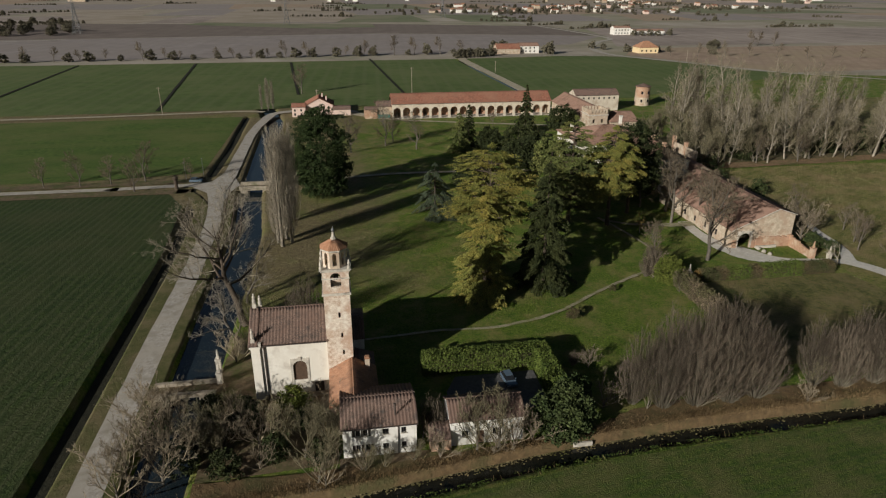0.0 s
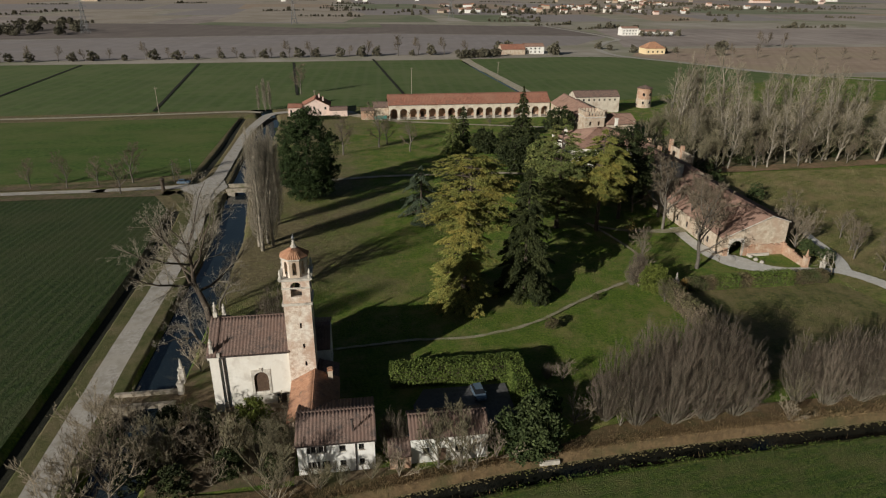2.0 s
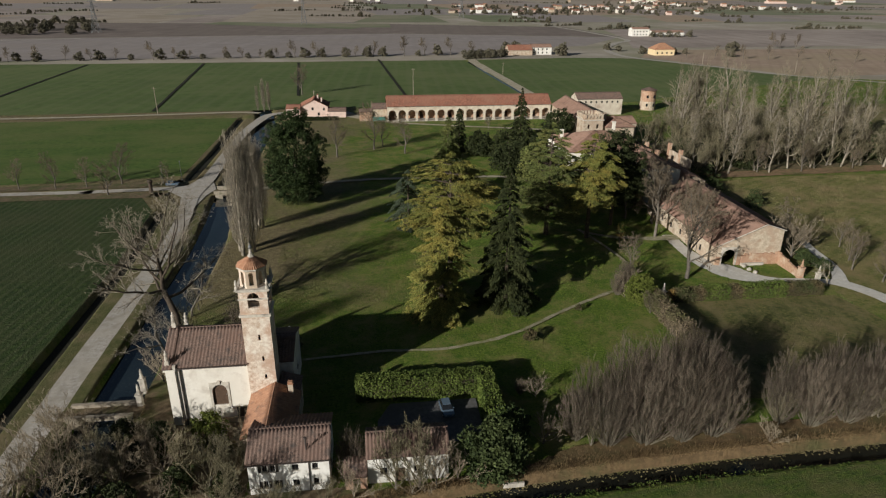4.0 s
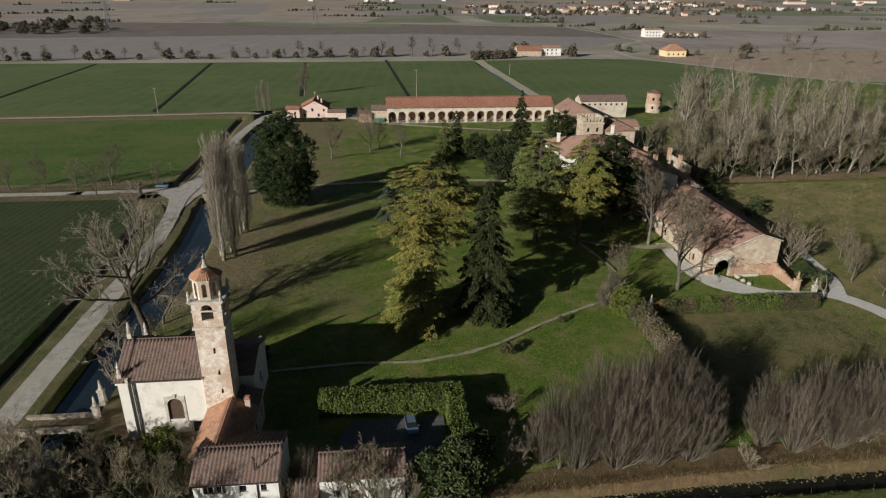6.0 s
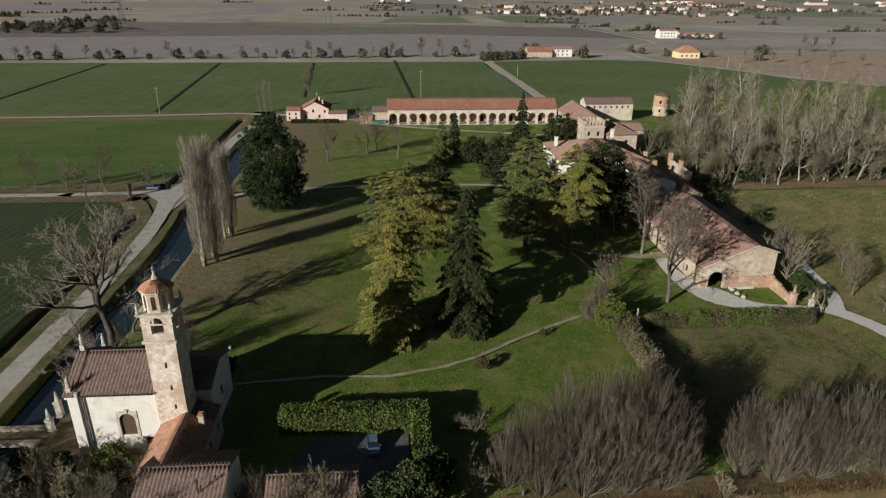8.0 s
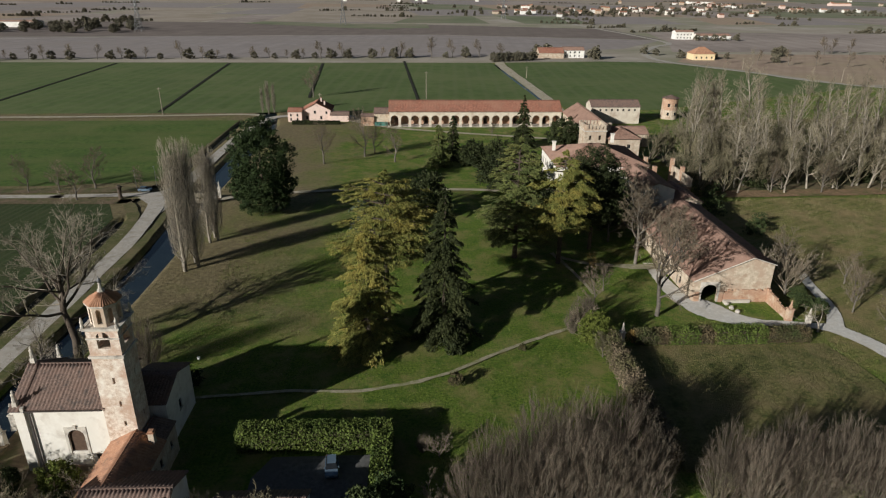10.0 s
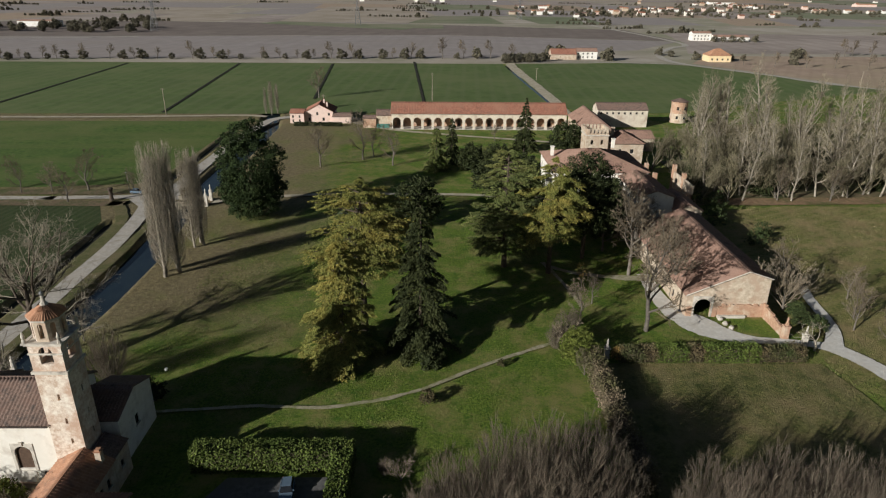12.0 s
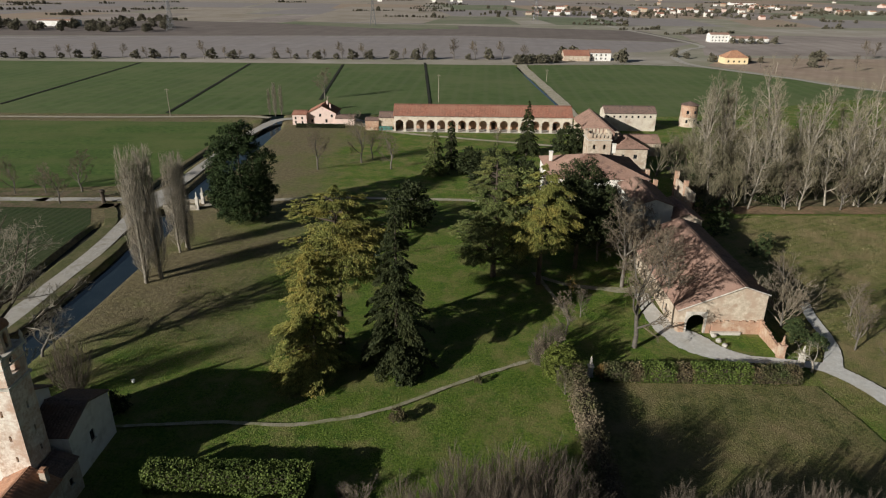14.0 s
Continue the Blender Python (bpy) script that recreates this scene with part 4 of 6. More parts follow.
# small house by the stream
house("priest_house", -0.8, 9.2, 71.0, 79.6, 5.1, 6.7, "x", WHITE, TILE, "two-storey whitewashed house with brown tile roof", "house", south=(
    (1.75, 2.35, 3.5, 4.6), (2.75, 3.35, 3.5, 4.6), (5.4, 6.2, 3.5, 4.4), (7.9, 8.6, 3.5, 4.4), (1.75, 2.35, 1.0, 2.1), (3.05, 3.65, 1.0, 2.1), (5.4, 6.2, 1.1, 2.0), (7.95, 8.6, 1.1, 2.0)), over=0.4, doors=())
ph = bpy.data.objects["priest_house"]
part("drainpipe", lathe(bmesh.new(), 6.7, 70.9, [(0.08, 0.0), (0.08, 5.0)], 8), PIPE, ph)
part("gutter", boxes((-1.0, 70.5, 4.9, 9.4, 70.62, 5.02)), PIPE, ph)
for u0, u1, z0, z1 in ((0.45, 0.85, 3.5, 4.6), (1.65, 1.9, 3.5, 4.6), (2.6, 2.95, 3.5, 4.6), (0.45, 0.85, 1.0, 2.1), (1.65, 1.95, 1.0, 2.1), (2.95, 3.3, 1.0, 2.1)):
    part("shutter", boxes((u0, 70.93, z0, u1, 70.985, z1)), SHUTTER, ph)
part("flue", lathe(bmesh.new(), 6.4, 72.0, [(0.12, 5.0), (0.12, 7.3), (0.2, 7.3), (0.2, 7.6)], 8), PIPE, ph)
# outbuilding
house("outbuilding", 14.0, 24.4, 71.4, 77.0, 4.2, 5.8, "x", WHITE, TILE, "low whitewashed outbuilding with tile roof", "shed", south=((1.6, 2.5, 1.4, 2.4), (6.0, 6.9, 1.4, 2.4)), over=0.35, doors=(("south", 3.6, 4.8, 0, 2.2),))
lean = place("lean_to", (11, 70.3, 0), "small brick lean-to with old tile roof", "shed")
part("wall", wall_panel((11.1, 70.4), (13.9, 70.4), -0.2, 2.2, [(1.0, 1.9, 0, 1.8)], 0.25, True), BRICK, lean)
part("wall", wall_panel((11.1, 72.6), (11.1, 70.4), -0.2, 2.2, (), 0.25), BRICK, lean)
roof(lean, [((10.9, 70.1, 2.3), (13.95, 70.1, 2.3), (13.95, 73.0, 3.2), (10.9, 73.0, 3.2))], TILE)

# barn with an arched entrance
barn = house("barn", 94.0, 110.0, 132.6, 170.0, 4.6, 9.5, "y", PLASTER_OLD, TILE_PINK, "long stuccoed barn with faded tile roof and arched entrance", "barn", over=0.35, ridge_at=105.4, eave2=8.0, pitch=0.45,
             south=((11.0, 12.1, 1.1, 2.0),), voids=(("south", 1.7, 5.0, -0.2, 3.9, "arch"),), west=[(4 + 5.2 * k, 5.0 + 5.2 * k, 1.2, 2.6) for k in range(6)])
for p, q in (((93.7, 132.35, 4.62), (105.4, 132.35, 9.72)), ((105.4, 132.35, 9.72), (110.3, 132.35, 8.1))):
    put("verge", npmesh("verge", *tubes(np.array([p]), np.array([q]), np.array([0.13]), np.array([0.13]), 4), STONE), barn)
part("arch_ring", wall_panel((95.35, 132.42), (99.35, 132.42), -0.1, 4.45, [(0.35, 3.65, -0.1, 3.9, "arch")], 0.16, True), STONE, barn, "stone ring round the arch")
part("pier", boxes((94.2, 132.35, -0.1, 95.3, 132.58, 2.2)), BRICK, barn, "exposed brick at the arch's foot")
part("pier", boxes((99.4, 132.35, -0.1, 100.2, 132.58, 2.0)), BRICK, barn, "exposed brick at the arch's foot")
part("low_wall", boxes((100.4, 132.2, -0.1, 109.6, 132.57, 2.3)), BRICK, barn, "crumbling brick facing")
part("ledge", boxes((100.3, 131.7, -0.1, 105.8, 132.19, 0.6)), STONE, barn)
bm = boxes(*[(100.4 + 0.7 * k, 132.22, 2.3, 101.1 + 0.7 * k, 132.56, 2.35 + abs(0.5 * math.sin(k * 1.7))) for k in range(13)])
part("broken_edge", bm, BRICK, barn)
gw = place("garden_wall", (109.6, 124.5, 0), "crumbling brick garden wall sloping down", "wall")
for k in range(9):
    y0 = 124.8 + k * 0.97
    part("wall_piece", boxes((109.35, y0, -0.2, 109.85, y0 + 0.98, 1.7 + 0.16 * k + 0.1 * RNG.normal())), BRICK, gw)
pillar("gate_pillar", 109.6, 124.0, 2.6, "brick gate pillar topped by a small stone figure", BRICK, 0.5)
pillar("gate_pillar", 74.8, 117.4, 1.9, "pale stone gate pillar with a small figure", STONE, 0.4)
pillar("gate_pillar", 111.8, 121.3, 2.2, "pale stone gate pillar with a small figure", STONE, 0.4)
for x, y in ((100.6, 131.0), (100.8, 129.2), (101.3, 127.6)):
    bm = bmesh.new()
    bmesh.ops.create_icosphere(bm, subdivisions=2, radius=0.55, matrix=Matrix.Translation((x, y, 0.3)) @ Matrix.Diagonal((1, 0.9, 0.8, 1)))
    for v in bm.verts:
        v.co += Vector(noise.noise_vector(v.co * 1.7)) * 0.14
    tagged(part("garden_stone", bm, STONE, None), "pale rounded stone beside the forecourt", "stone", "stones beside the forecourt")

# villa and its wings
hip_house("villa", 79.0, 106.0, 198.0, 222.0, 11.0, 15.0, PLASTER, TILE_PINK, "large pale villa with hipped terracotta roof", "villa", west=[(2.5 + 3.4 * k, 3.7 + 3.4 * k, z, z + 2.0) for k in range(6) for z in (2.0, 7.0)],
          south=[(2.0 + 3.1 * k, 3.1 + 3.1 * k, z, z + 2.0) for k in range(8) for z in (2.0, 7.0)], chimneys=((80.6, 212, 15.0), (100, 216, 16.5)))
house("villa_wing", 97.5, 106.5, 178.0, 197.5, 10.0, 11.6, "y", PLASTER, TILE_PINK, "long villa wing with tile roof", "villa wing", west=[(2 + 4 * k, 3 + 4 * k, z, z + 1.7) for k in range(5) for z in (1.5, 5.6)], south=((2, 3, 5.6, 7.2),), pitch=0.5)
house("villa_wing", 106.6, 113.5, 176.0, 190.0, 7.0, 8.6, "y", PLASTER_OLD, TILE_PINK, "lower villa wing with tile roof", "villa wing", pitch=0.5, south=((2, 3, 3.6, 5),))
ruin = place("ruined_wall", (107, 198, 0), "roofless brick walls with pillars beside the villa", "ruin")
part("wall", wall_panel((106.8, 191.5), (117.0, 191.5), -0.2, 6.5, [(2.5, 4.0, 2.5, 4.5), (6, 7.5, 2.5, 4.5)], 0.5, True), BRICK, ruin)
part("wall", wall_panel((117.0, 191.5), (117.0, 208), -0.2, 9.0, (), 0.5, True), PLASTER_OLD, ruin)
part("wall", wall_panel((107.0, 205), (107.0, 192.1), -0.2, 9.5, (), 0.5, True), PLASTER_OLD, ruin)
for x, y, t in ((107.2, 196, 11.5), (107.2, 204, 12.2), (116.8, 199, 10.5), (116.8, 207, 11.0)):
    part("pier", boxes((x - 0.5, y - 0.6, -0.2, x + 0.5, y + 0.6, t)), BRICK, ruin)
castle = place("battlement_tower", (98, 238, 0), "square tower with swallow-tail battlements", "tower")
for p, q in (((97, 238), (104.6, 238)), ((104.6, 238), (104.6, 246)), ((104.6, 246), (97, 246)), ((97, 246), (97, 238))):
    part("wall", wall_panel(p, q, -0.2, 13.6, [(1.6, 2.5, 9.6, 11.2), (5.0, 5.9, 9.6, 11.2)], 0.5), PLASTER_OLD, castle)
    a, b = Vector(p), Vector(q)
    for k in range(6):
        c = a + (b - a) * ((k + 0.5) / 6)
        part("merlon", boxes((c.x - 0.38, c.y - 0.38, 13.6, c.x + 0.38, c.y + 0.38, 15.0)), PLASTER_OLD, castle)
part("cornice", boxes((96.7, 237.7, 12.6, 104.9, 238.05, 12.95), (96.7, 238.05, 12.6, 97.05, 246.3, 12.95)), STONE, castle)
part("deck", boxes((97.3, 238.3, 12.9, 104.3, 245.7, 13.1)), STONE, castle)
hip_house("gatehouse", 106.0, 117.0, 238.0, 252.0, 10.0, 12.8, PLASTER_OLD, TILE_PINK, "square stuccoed house with pyramid tile roof", "house", south=((6.5, 7.7, 6.6, 8.0), (2.5, 3.5, 6.6, 8.0)), chimneys=((108, 246, 13.8),))
house("farm_wing", 104.5, 117.0, 256.0, 306.0, 7.0, 11.0, "y", PLASTER_OLD, TILE_PINK, "long barn wing with faded tile roof", "barn", west=[(4 + 6 * k, 5.2 + 6 * k, 3.5, 5.2) for k in range(8)], pitch=0.6, over=0.5)
house("granary", 119.5, 142.5, 314.0, 324.0, 7.8, 10.2, "x", ARCADE_WALL, TILE, "ochre granary with a row of small windows", "barn", south=[(1.2 + k * 2.7, 2.1 + k * 2.7, 5.9, 6.8) for k in range(8)], pitch=0.6)
house("farm_shed", 118.0, 131.0, 268.0, 280.0, 5.0, 7.0, "x", PLASTER_OLD, TILE_PINK, "farm shed with faded tile roof", "shed", pitch=0.6, west=((4, 5, 2, 3.2),))
rt = place("round_tower", (161.5, 327, 0), "old round brick tower, its foot whitewashed", "tower")
part("drum", lathe(bmesh.new(), 161.5, 327, [(4.0, -0.2), (3.9, 4.4), (3.95, 4.4)], 20), PLASTER_OLD, rt)
part("upper_drum", lathe(bmesh.new(), 161.5, 327, [(3.85, 4.4), (3.75, 9.6), (4.0, 9.7), (4.0, 10.0)], 20), BRICK, rt)
part("cap", lathe(bmesh.new(), 161.5, 327, [(4.3, 9.9), (0.2, 11.4)], 20), TILE, rt)
for z in (2.0, 6.2):
    part("window", boxes((159.2, 323.2, z, 160.0, 323.9, z + 1.4), (162.6, 323.2, z, 163.4, 323.9, z + 1.4)), GLASS, rt)

# arcaded barn: front wall of round arches on piers
AX0, AX1, AY, AE, AR = 26.0, 104.0, 307.0, 7.0, 10.9
arcade = place("arcade_barn", (AX0, AY, 0), "long arcaded barn of round arches under a red tile roof", "barn")
N = 17
bay = (AX1 - AX0) / N
part("arcade_wall", wall_panel((AX0, AY), (AX1, AY), -0.2, AE, [(k * bay + 0.55, (k + 1) * bay - 0.55, -0.2, 5.2, "arch") for k in range(N)], 0.7), ARCADE_WALL, arcade, "cream arcade of seventeen arches")
part("back_wall", wall_panel((AX1, AY + 13), (AX0, AY + 13), -0.2, AE, (), 0.5), PLASTER_OLD, arcade)
part("inner_wall", wall_panel((AX0 + 0.8, AY + 6.5), (AX1 - 0.8, AY + 6.5), -0.2, AE - 0.5, [(k * bay + 1.2, k * bay + 2.6, -0.2, 3.0) for k in range(0, N, 3)], 0.4), BRICK, arcade)
part("end_wall", wall_panel((AX0, AY + 13), (AX0, AY), -0.2, AE, (), 0.5), PLASTER_OLD, arcade)
part("end_wall", wall_panel((AX1, AY), (AX1, AY + 13), -0.2, AE, (), 0.5), PLASTER_OLD, arcade)
part("eave_band", boxes((AX0 - 0.1, AY - 0.25, 6.6, AX1, AY - 0.003, 6.95)), STONE, arcade)
for k in range(N + 1):
    x = AX0 + k * bay
    part("pier_base", boxes((x - 0.68, AY - 0.14, -0.1, x + 0.68, AY + 0.02, 0.9)), STONE, arcade)
    part("pier_cap", boxes((x - 0.66, AY - 0.1, 3.35, x + 0.66, AY + 0.02, 3.6)), STONE, arcade)
roof(arcade, [((AX0 - 0.4, AY - 0.6, AE), (AX1 + 0.3, AY - 0.6, AE), (AX1 + 0.3, AY + 6.5, AR), (AX0 - 0.4, AY + 6.5, AR)), ((AX1 + 0.3, AY + 13.6, AE), (AX0 - 0.4, AY + 13.6, AE), (AX0 - 0.4, AY + 6.5, AR), (AX1 + 0.3, AY + 6.5, AR))], TILE_RED,
     [((AX0 - 0.4, AY + 6.5, AR + 0.05), (AX1 + 0.3, AY + 6.5, AR + 0.05))], pitch=0.7)
part("floor", boxes((AX0 + 0.2, AY - 0.6, -0.1, AX1 - 0.2, AY + 12.5, 0.12)), STONE, arcade)
house("arcade_annex", 19.0, 25.9, 310.0, 320.0, 5.4, 7.2, "x", PLASTER_OLD, TILE, "small annex at the arcade's end", "shed", pitch=0.6)
house("brick_shed", 13.0, 18.9, 309.0, 317.0, 4.2, 4.9, "x", BRICK, TILE, "small brick shed with tile roof", "shed", pitch=0.6)
tagged(part("green_tarp", boxes((19.3, 308.2, 0, 25.0, 309.6, 1.8)), material("green_tarp", (0.06, 0.16, 0.13), (0.08, 0.20, 0.16), 0.8), None), "green tarpaulin over a low stack", "tarpaulin")
# pink house at the lane's end
house("pink_house", -15.0, -2.0, 321.0, 333.0, 5.0, 8.2, "y", PINK, TILE_RED, "pink farmhouse with a broad red tile roof", "house", west=((3, 4, 2.6, 3.9), (7, 8, 2.6, 3.9)), south=((1.5, 2.4, 0.8, 2.2), (5.2, 6.2, 3.4, 4.7), (8.0, 9.0, 0.8, 2.2), (10.6, 11.5, 3.2, 4.4)), chimneys=((-7, 328, 9.6), (-5, 324, 8.8)), pitch=0.6, over=0.6)
house("pink_house", -21.5, -15.1, 318.5, 327.0, 4.6, 5.8, "x", PINK, TILE_RED, "lower pink wing with small windows", "house", south=((1.0, 1.8, 2.6, 3.7), (4.0, 4.8, 2.6, 3.7), (1.0, 1.8, 0.6, 1.8), (4.0, 4.8, 0.6, 1.8)), pitch=0.6)
house("garden_shed", -2.0, 6.5, 319.0, 326.0, 3.0, 4.2, "x", PINK, TILE, "low garden shed with tile roof", "shed", pitch=0.6)
# farms beyond the fields
house("farmhouse", 169, 188, 602, 613, 6.5, 9.0, "x", WHITE, TILE_PINK, "white farmhouse with red roof among trees", "house", south=[(2 + 4 * k, 3.2 + 4 * k, z, z + 1.4) for k in range(4) for z in (1.2, 4.2)], pitch=1.2)
house("farm_barn", 147, 169, 598, 613, 4.5, 8.5, "x", PLASTER_OLD, TILE_RED, "farm barn with a large red roof", "barn", pitch=1.2)
hip_house("yellow_house", 281, 300, 588, 603, 5.2, 10.6, YELLOW, TILE_ORANGE, "yellow house with a red hipped roof", "house", south=[(2 + 4.5 * k, 3.4 + 4.5 * k, 1.4, 3.0) for k in range(4)], pitch=1.2)
house("farmhouse", 352, 374, 815, 828, 8.5, 10.5, "x", WHITE, TILE_PINK, "white farm building with low roof", "house", south=[(2 + 4 * k, 3.4 + 4 * k, z, z + 1.5) for k in range(5) for z in (1.4, 5.0)], pitch=1.2)
house("farm_barn", 375, 416, 806, 822, 5.0, 7.0, "x", WHITE, TILE_PINK, "long white farm shed", "barn", pitch=1.2)
house("warehouse", -535, -485, 975, 1000, 7, 8.5, "x", WHITE, TILE_PINK, "long white warehouse on the plain", "warehouse", pitch=2.0)
hamlets = [(RNG.uniform(0.12, 0.62), RNG.uniform(1350, 2300)) for k in range(13)]
for k in range(92):
    f, y = hamlets[k % 13]
    y += RNG.normal() * 45
    x = f * y + 40 + RNG.normal() * 60
    if k >= 64:
        y = RNG.uniform(2100, 3100)
        x = RNG.uniform(-0.6, 0.8) * y
    w, d, e = RNG.uniform(8, 17), RNG.uniform(8, 12), RNG.uniform(4.5, 7.5)
    if k > 86:
        w, d, e = RNG.uniform(50, 90), 30, 7
    house("distant_house", x, x + w, y, y + d, e, e + 2.6, "x", (WHITE, PLASTER_OLD, WHITE, PINK, PLASTER, WHITE, PLASTER_OLD)[k % 7], (TILE_PINK, TILE, TILE_RED, TILE_ORANGE)[k % 4], "small distant house on the plain", "house", "distant houses", pitch=3.0)

# bridges
def bridge(name, x0, x1, y0, y1, label, rise=0.5, rail=0.85):
    h = place(name, ((x0 + x1) / 2, y0, 0), label, "bridge")
    span = x1 - x0
    for y in (y0, y1 - 0.4):
        part("side_wall", wall_panel((x0, y), (x1, y), -1.9, rise + 0.15, [(span * 0.2, span * 0.8, -1.9, -0.25 + rise, "arch")] if span * 0.3 < 1.7 + rise else [(span * 0.25, span * 0.75, -1.9, rise - 0.2)], 0.4), BRIDGE_STONE, h)
        part("parapet", boxes((x0 - 0.3, y - 0.05, rise + 0.15, x1 + 0.3, y + 0.42, rise + 0.15 + rail), (x0 - 0.4, y - 0.12, rise + 0.15 + rail, x1 + 0.4, y + 0.5, rise + 0.29 + rail)), BRIDGE_STONE, h)
    part("deck", boxes((x0 - 1.2, y0 + 0.4, rise - 0.3, x1 + 1.2, y1 - 0.4, rise)), LEAF_LITTER, h)
    return h


bridge("canal_bridge", -30.6, -21.8, 198.5, 204.0, "small stone bridge over the canal", 0.35)
bridge("church_bridge", -29.6, -20.6, 88.2, 91.8, "arched stone bridge over the canal before the church", 0.6, 0.35)
for x, y in ((-21.2, 199.0), (-21.2, 203.4)):
    pillar("gate_pillar", x, y, 3.4, "tall pale gate pillar topped by a figure", STONE, 0.4)
for x, y in ((-20.1, 91.4), (-20.9, 95.6)):
    pillar("gate_pillar", x, y, 2.4, "weathered stone gate pillar by the bridge", STONE, 0.4)


# ---- trees ----
def unit(v):
    return v / max(np.linalg.norm(v), 1e-9)


def branching(seed, height, trunk_r, levels, kids, spread, ratio, up=0.25, wander=0.16, bare=0.25, twig=0.02, droop=0.0, steps=(7, 5, 2, 1, 1), top=1.0, low=0.2, lean=(0, 0)):
    """The segments of a leafless tree: per level a list of (p, q, r0, r1)."""
    rng = np.random.default_rng(seed)
    out = [[] for _ in range(levels + 1)]

    def grow(p, d, length, r, level):
        n = steps[min(level, len(steps) - 1)]
        pts, rad = [p], [r]
        for k in range(n):
            d = unit(d + rng.normal(size=3) * wander + np.array([0, 0, up * 0.35 - droop * level * 0.1]))
            pts.append(pts[-1] + d * length / n)
            rad.append(max(twig * 0.6, r * (1 - 0.72 * (k + 1) / n)))
            out[level].append((pts[-2], pts[-1], rad[-2], rad[-1]))
        if level == levels:
            return
        for k in range(kids[level]):
            s = bare + (1 - bare) * ((k + rng.uniform(0.2, 0.9)) / kids[level]) if level == 0 else rng.uniform(low, 1.0)
            f = min(s * n, n - 0.01)
            i = int(f)
            at = pts[i] + (pts[i + 1] - pts[i]) * (f - i)
            main = unit(pts[i + 1] - pts[i])
            side = unit(np.cross(main, rng.normal(size=3)))
            if level == 0:
                a = 2.4 * k + rng.uniform(-0.4, 0.4)
                side = np.array([math.cos(a), math.sin(a), 0.0])
            a = radians(spread[level]) * rng.uniform(0.7, 1.25)
            if level == 0:
                a *= 1.15 - 0.6 * s
            nd = main * math.cos(a) + side * math.sin(a)
            ln = length * ratio[level] * rng.uniform(0.7, 1.15) * ((1.25 - 0.65 * s) if level == 0 else (1.1 - 0.4 * s))
            grow(at, nd, ln, max(twig, (rad[i] + (rad[i + 1] - rad[i]) * (f - i)) * 0.6), level + 1)

    grow(np.zeros(3), unit(np.array([lean[0], lean[1], 1.0])), height * top, trunk_r, 0)
    return out


def segs(lists, sides):
    P, Q, A, B = (np.array(v) for v in zip(*[s for ls in lists for s in ls]))
    return tubes(P, Q, A, B, sides)


def bare_tree(name, seed, bark, twigs, label, category="tree", split=2, **kw):
    """One leafless tree at the origin: trunk and limbs, and a crown of fine branches."""
    levels = branching(seed, **kw)
    t = place(name, (0, 0, 0), label, category)
    put("trunk", npmesh("trunk", *segs(levels[:split], 5), bark), t, world_coords=False)
    put("crown", npmesh("crown", *segs(levels[split:], 3), twigs), t, world_coords=False)
    return t


def shoots(rng, at, way, count, low, high, spread, rise):
    """Thin straight twigs from points along a branch."""
    out = []
    for q in range(count):
        p = at[0] + (at[1] - at[0]) * rng.uniform(0.1, 1.0)
        d = unit(way + rng.normal(size=3) * spread + np.array([0, 0, rise]))
        out.append((p, p + d * rng.uniform(low, high), 0.014, 0.007))
    return out


def fan_tree(name, seed, bark, twigs, label, height, radius, stems=46, sides=15, fine=4, base=0.8, category="tree"):
    """A many-stemmed tree: straight stems fanning up from one stool into a rounded, dense crown."""
    rng = np.random.default_rng(seed)
    limbs, thin = [], []
    for k in range(stems):
        a, u = 2.39996 * k + rng.normal() * 0.1, math.sqrt((k + 0.5) / stems)
        r, z = radius * u * rng.uniform(0.85, 1.1), height * (1 - 0.5 * u ** 2.4) * rng.uniform(0.9, 1.06)
        t = np.linspace(0, 1, 6)
        out = base * u + (r - base * u) * (1 - (1 - t) ** 1.45)
        P = np.stack([out * math.cos(a), out * math.sin(a), z * t], 1)
        P[1:] += rng.normal(size=(5, 3)) * 0.09
        R = 0.075 * (1 - t * 0.85)
        limbs += [(P[i], P[i + 1], R[i], R[i + 1]) for i in range(5)]
        for j in range(sides):
            f = rng.uniform(0.14, 0.99) * 5
            i = int(f)
            p, d = P[i] + (P[i + 1] - P[i]) * (f - i), unit(P[i + 1] - P[i])
            d = unit(d + unit(np.cross(d, rng.normal(size=3))) * rng.uniform(0.2, 0.5) + np.array([0, 0, 0.12]))
            q = p + d * height * 0.22 * rng.uniform(0.5, 1.1) * (1.15 - 0.11 * f)
            thin.append((p, q, 0.026, 0.012))
            thin += shoots(rng, (p, q), d, fine, 0.5, 1.25, 0.24, 0.2)
    t = place(name, (0, 0, 0), label, category)
    put("trunk", npmesh("trunk", *segs([limbs], 4), bark), t, world_coords=False)
    put("crown", npmesh("crown", *segs([thin], 3), twigs), t, world_coords=False)
    return t


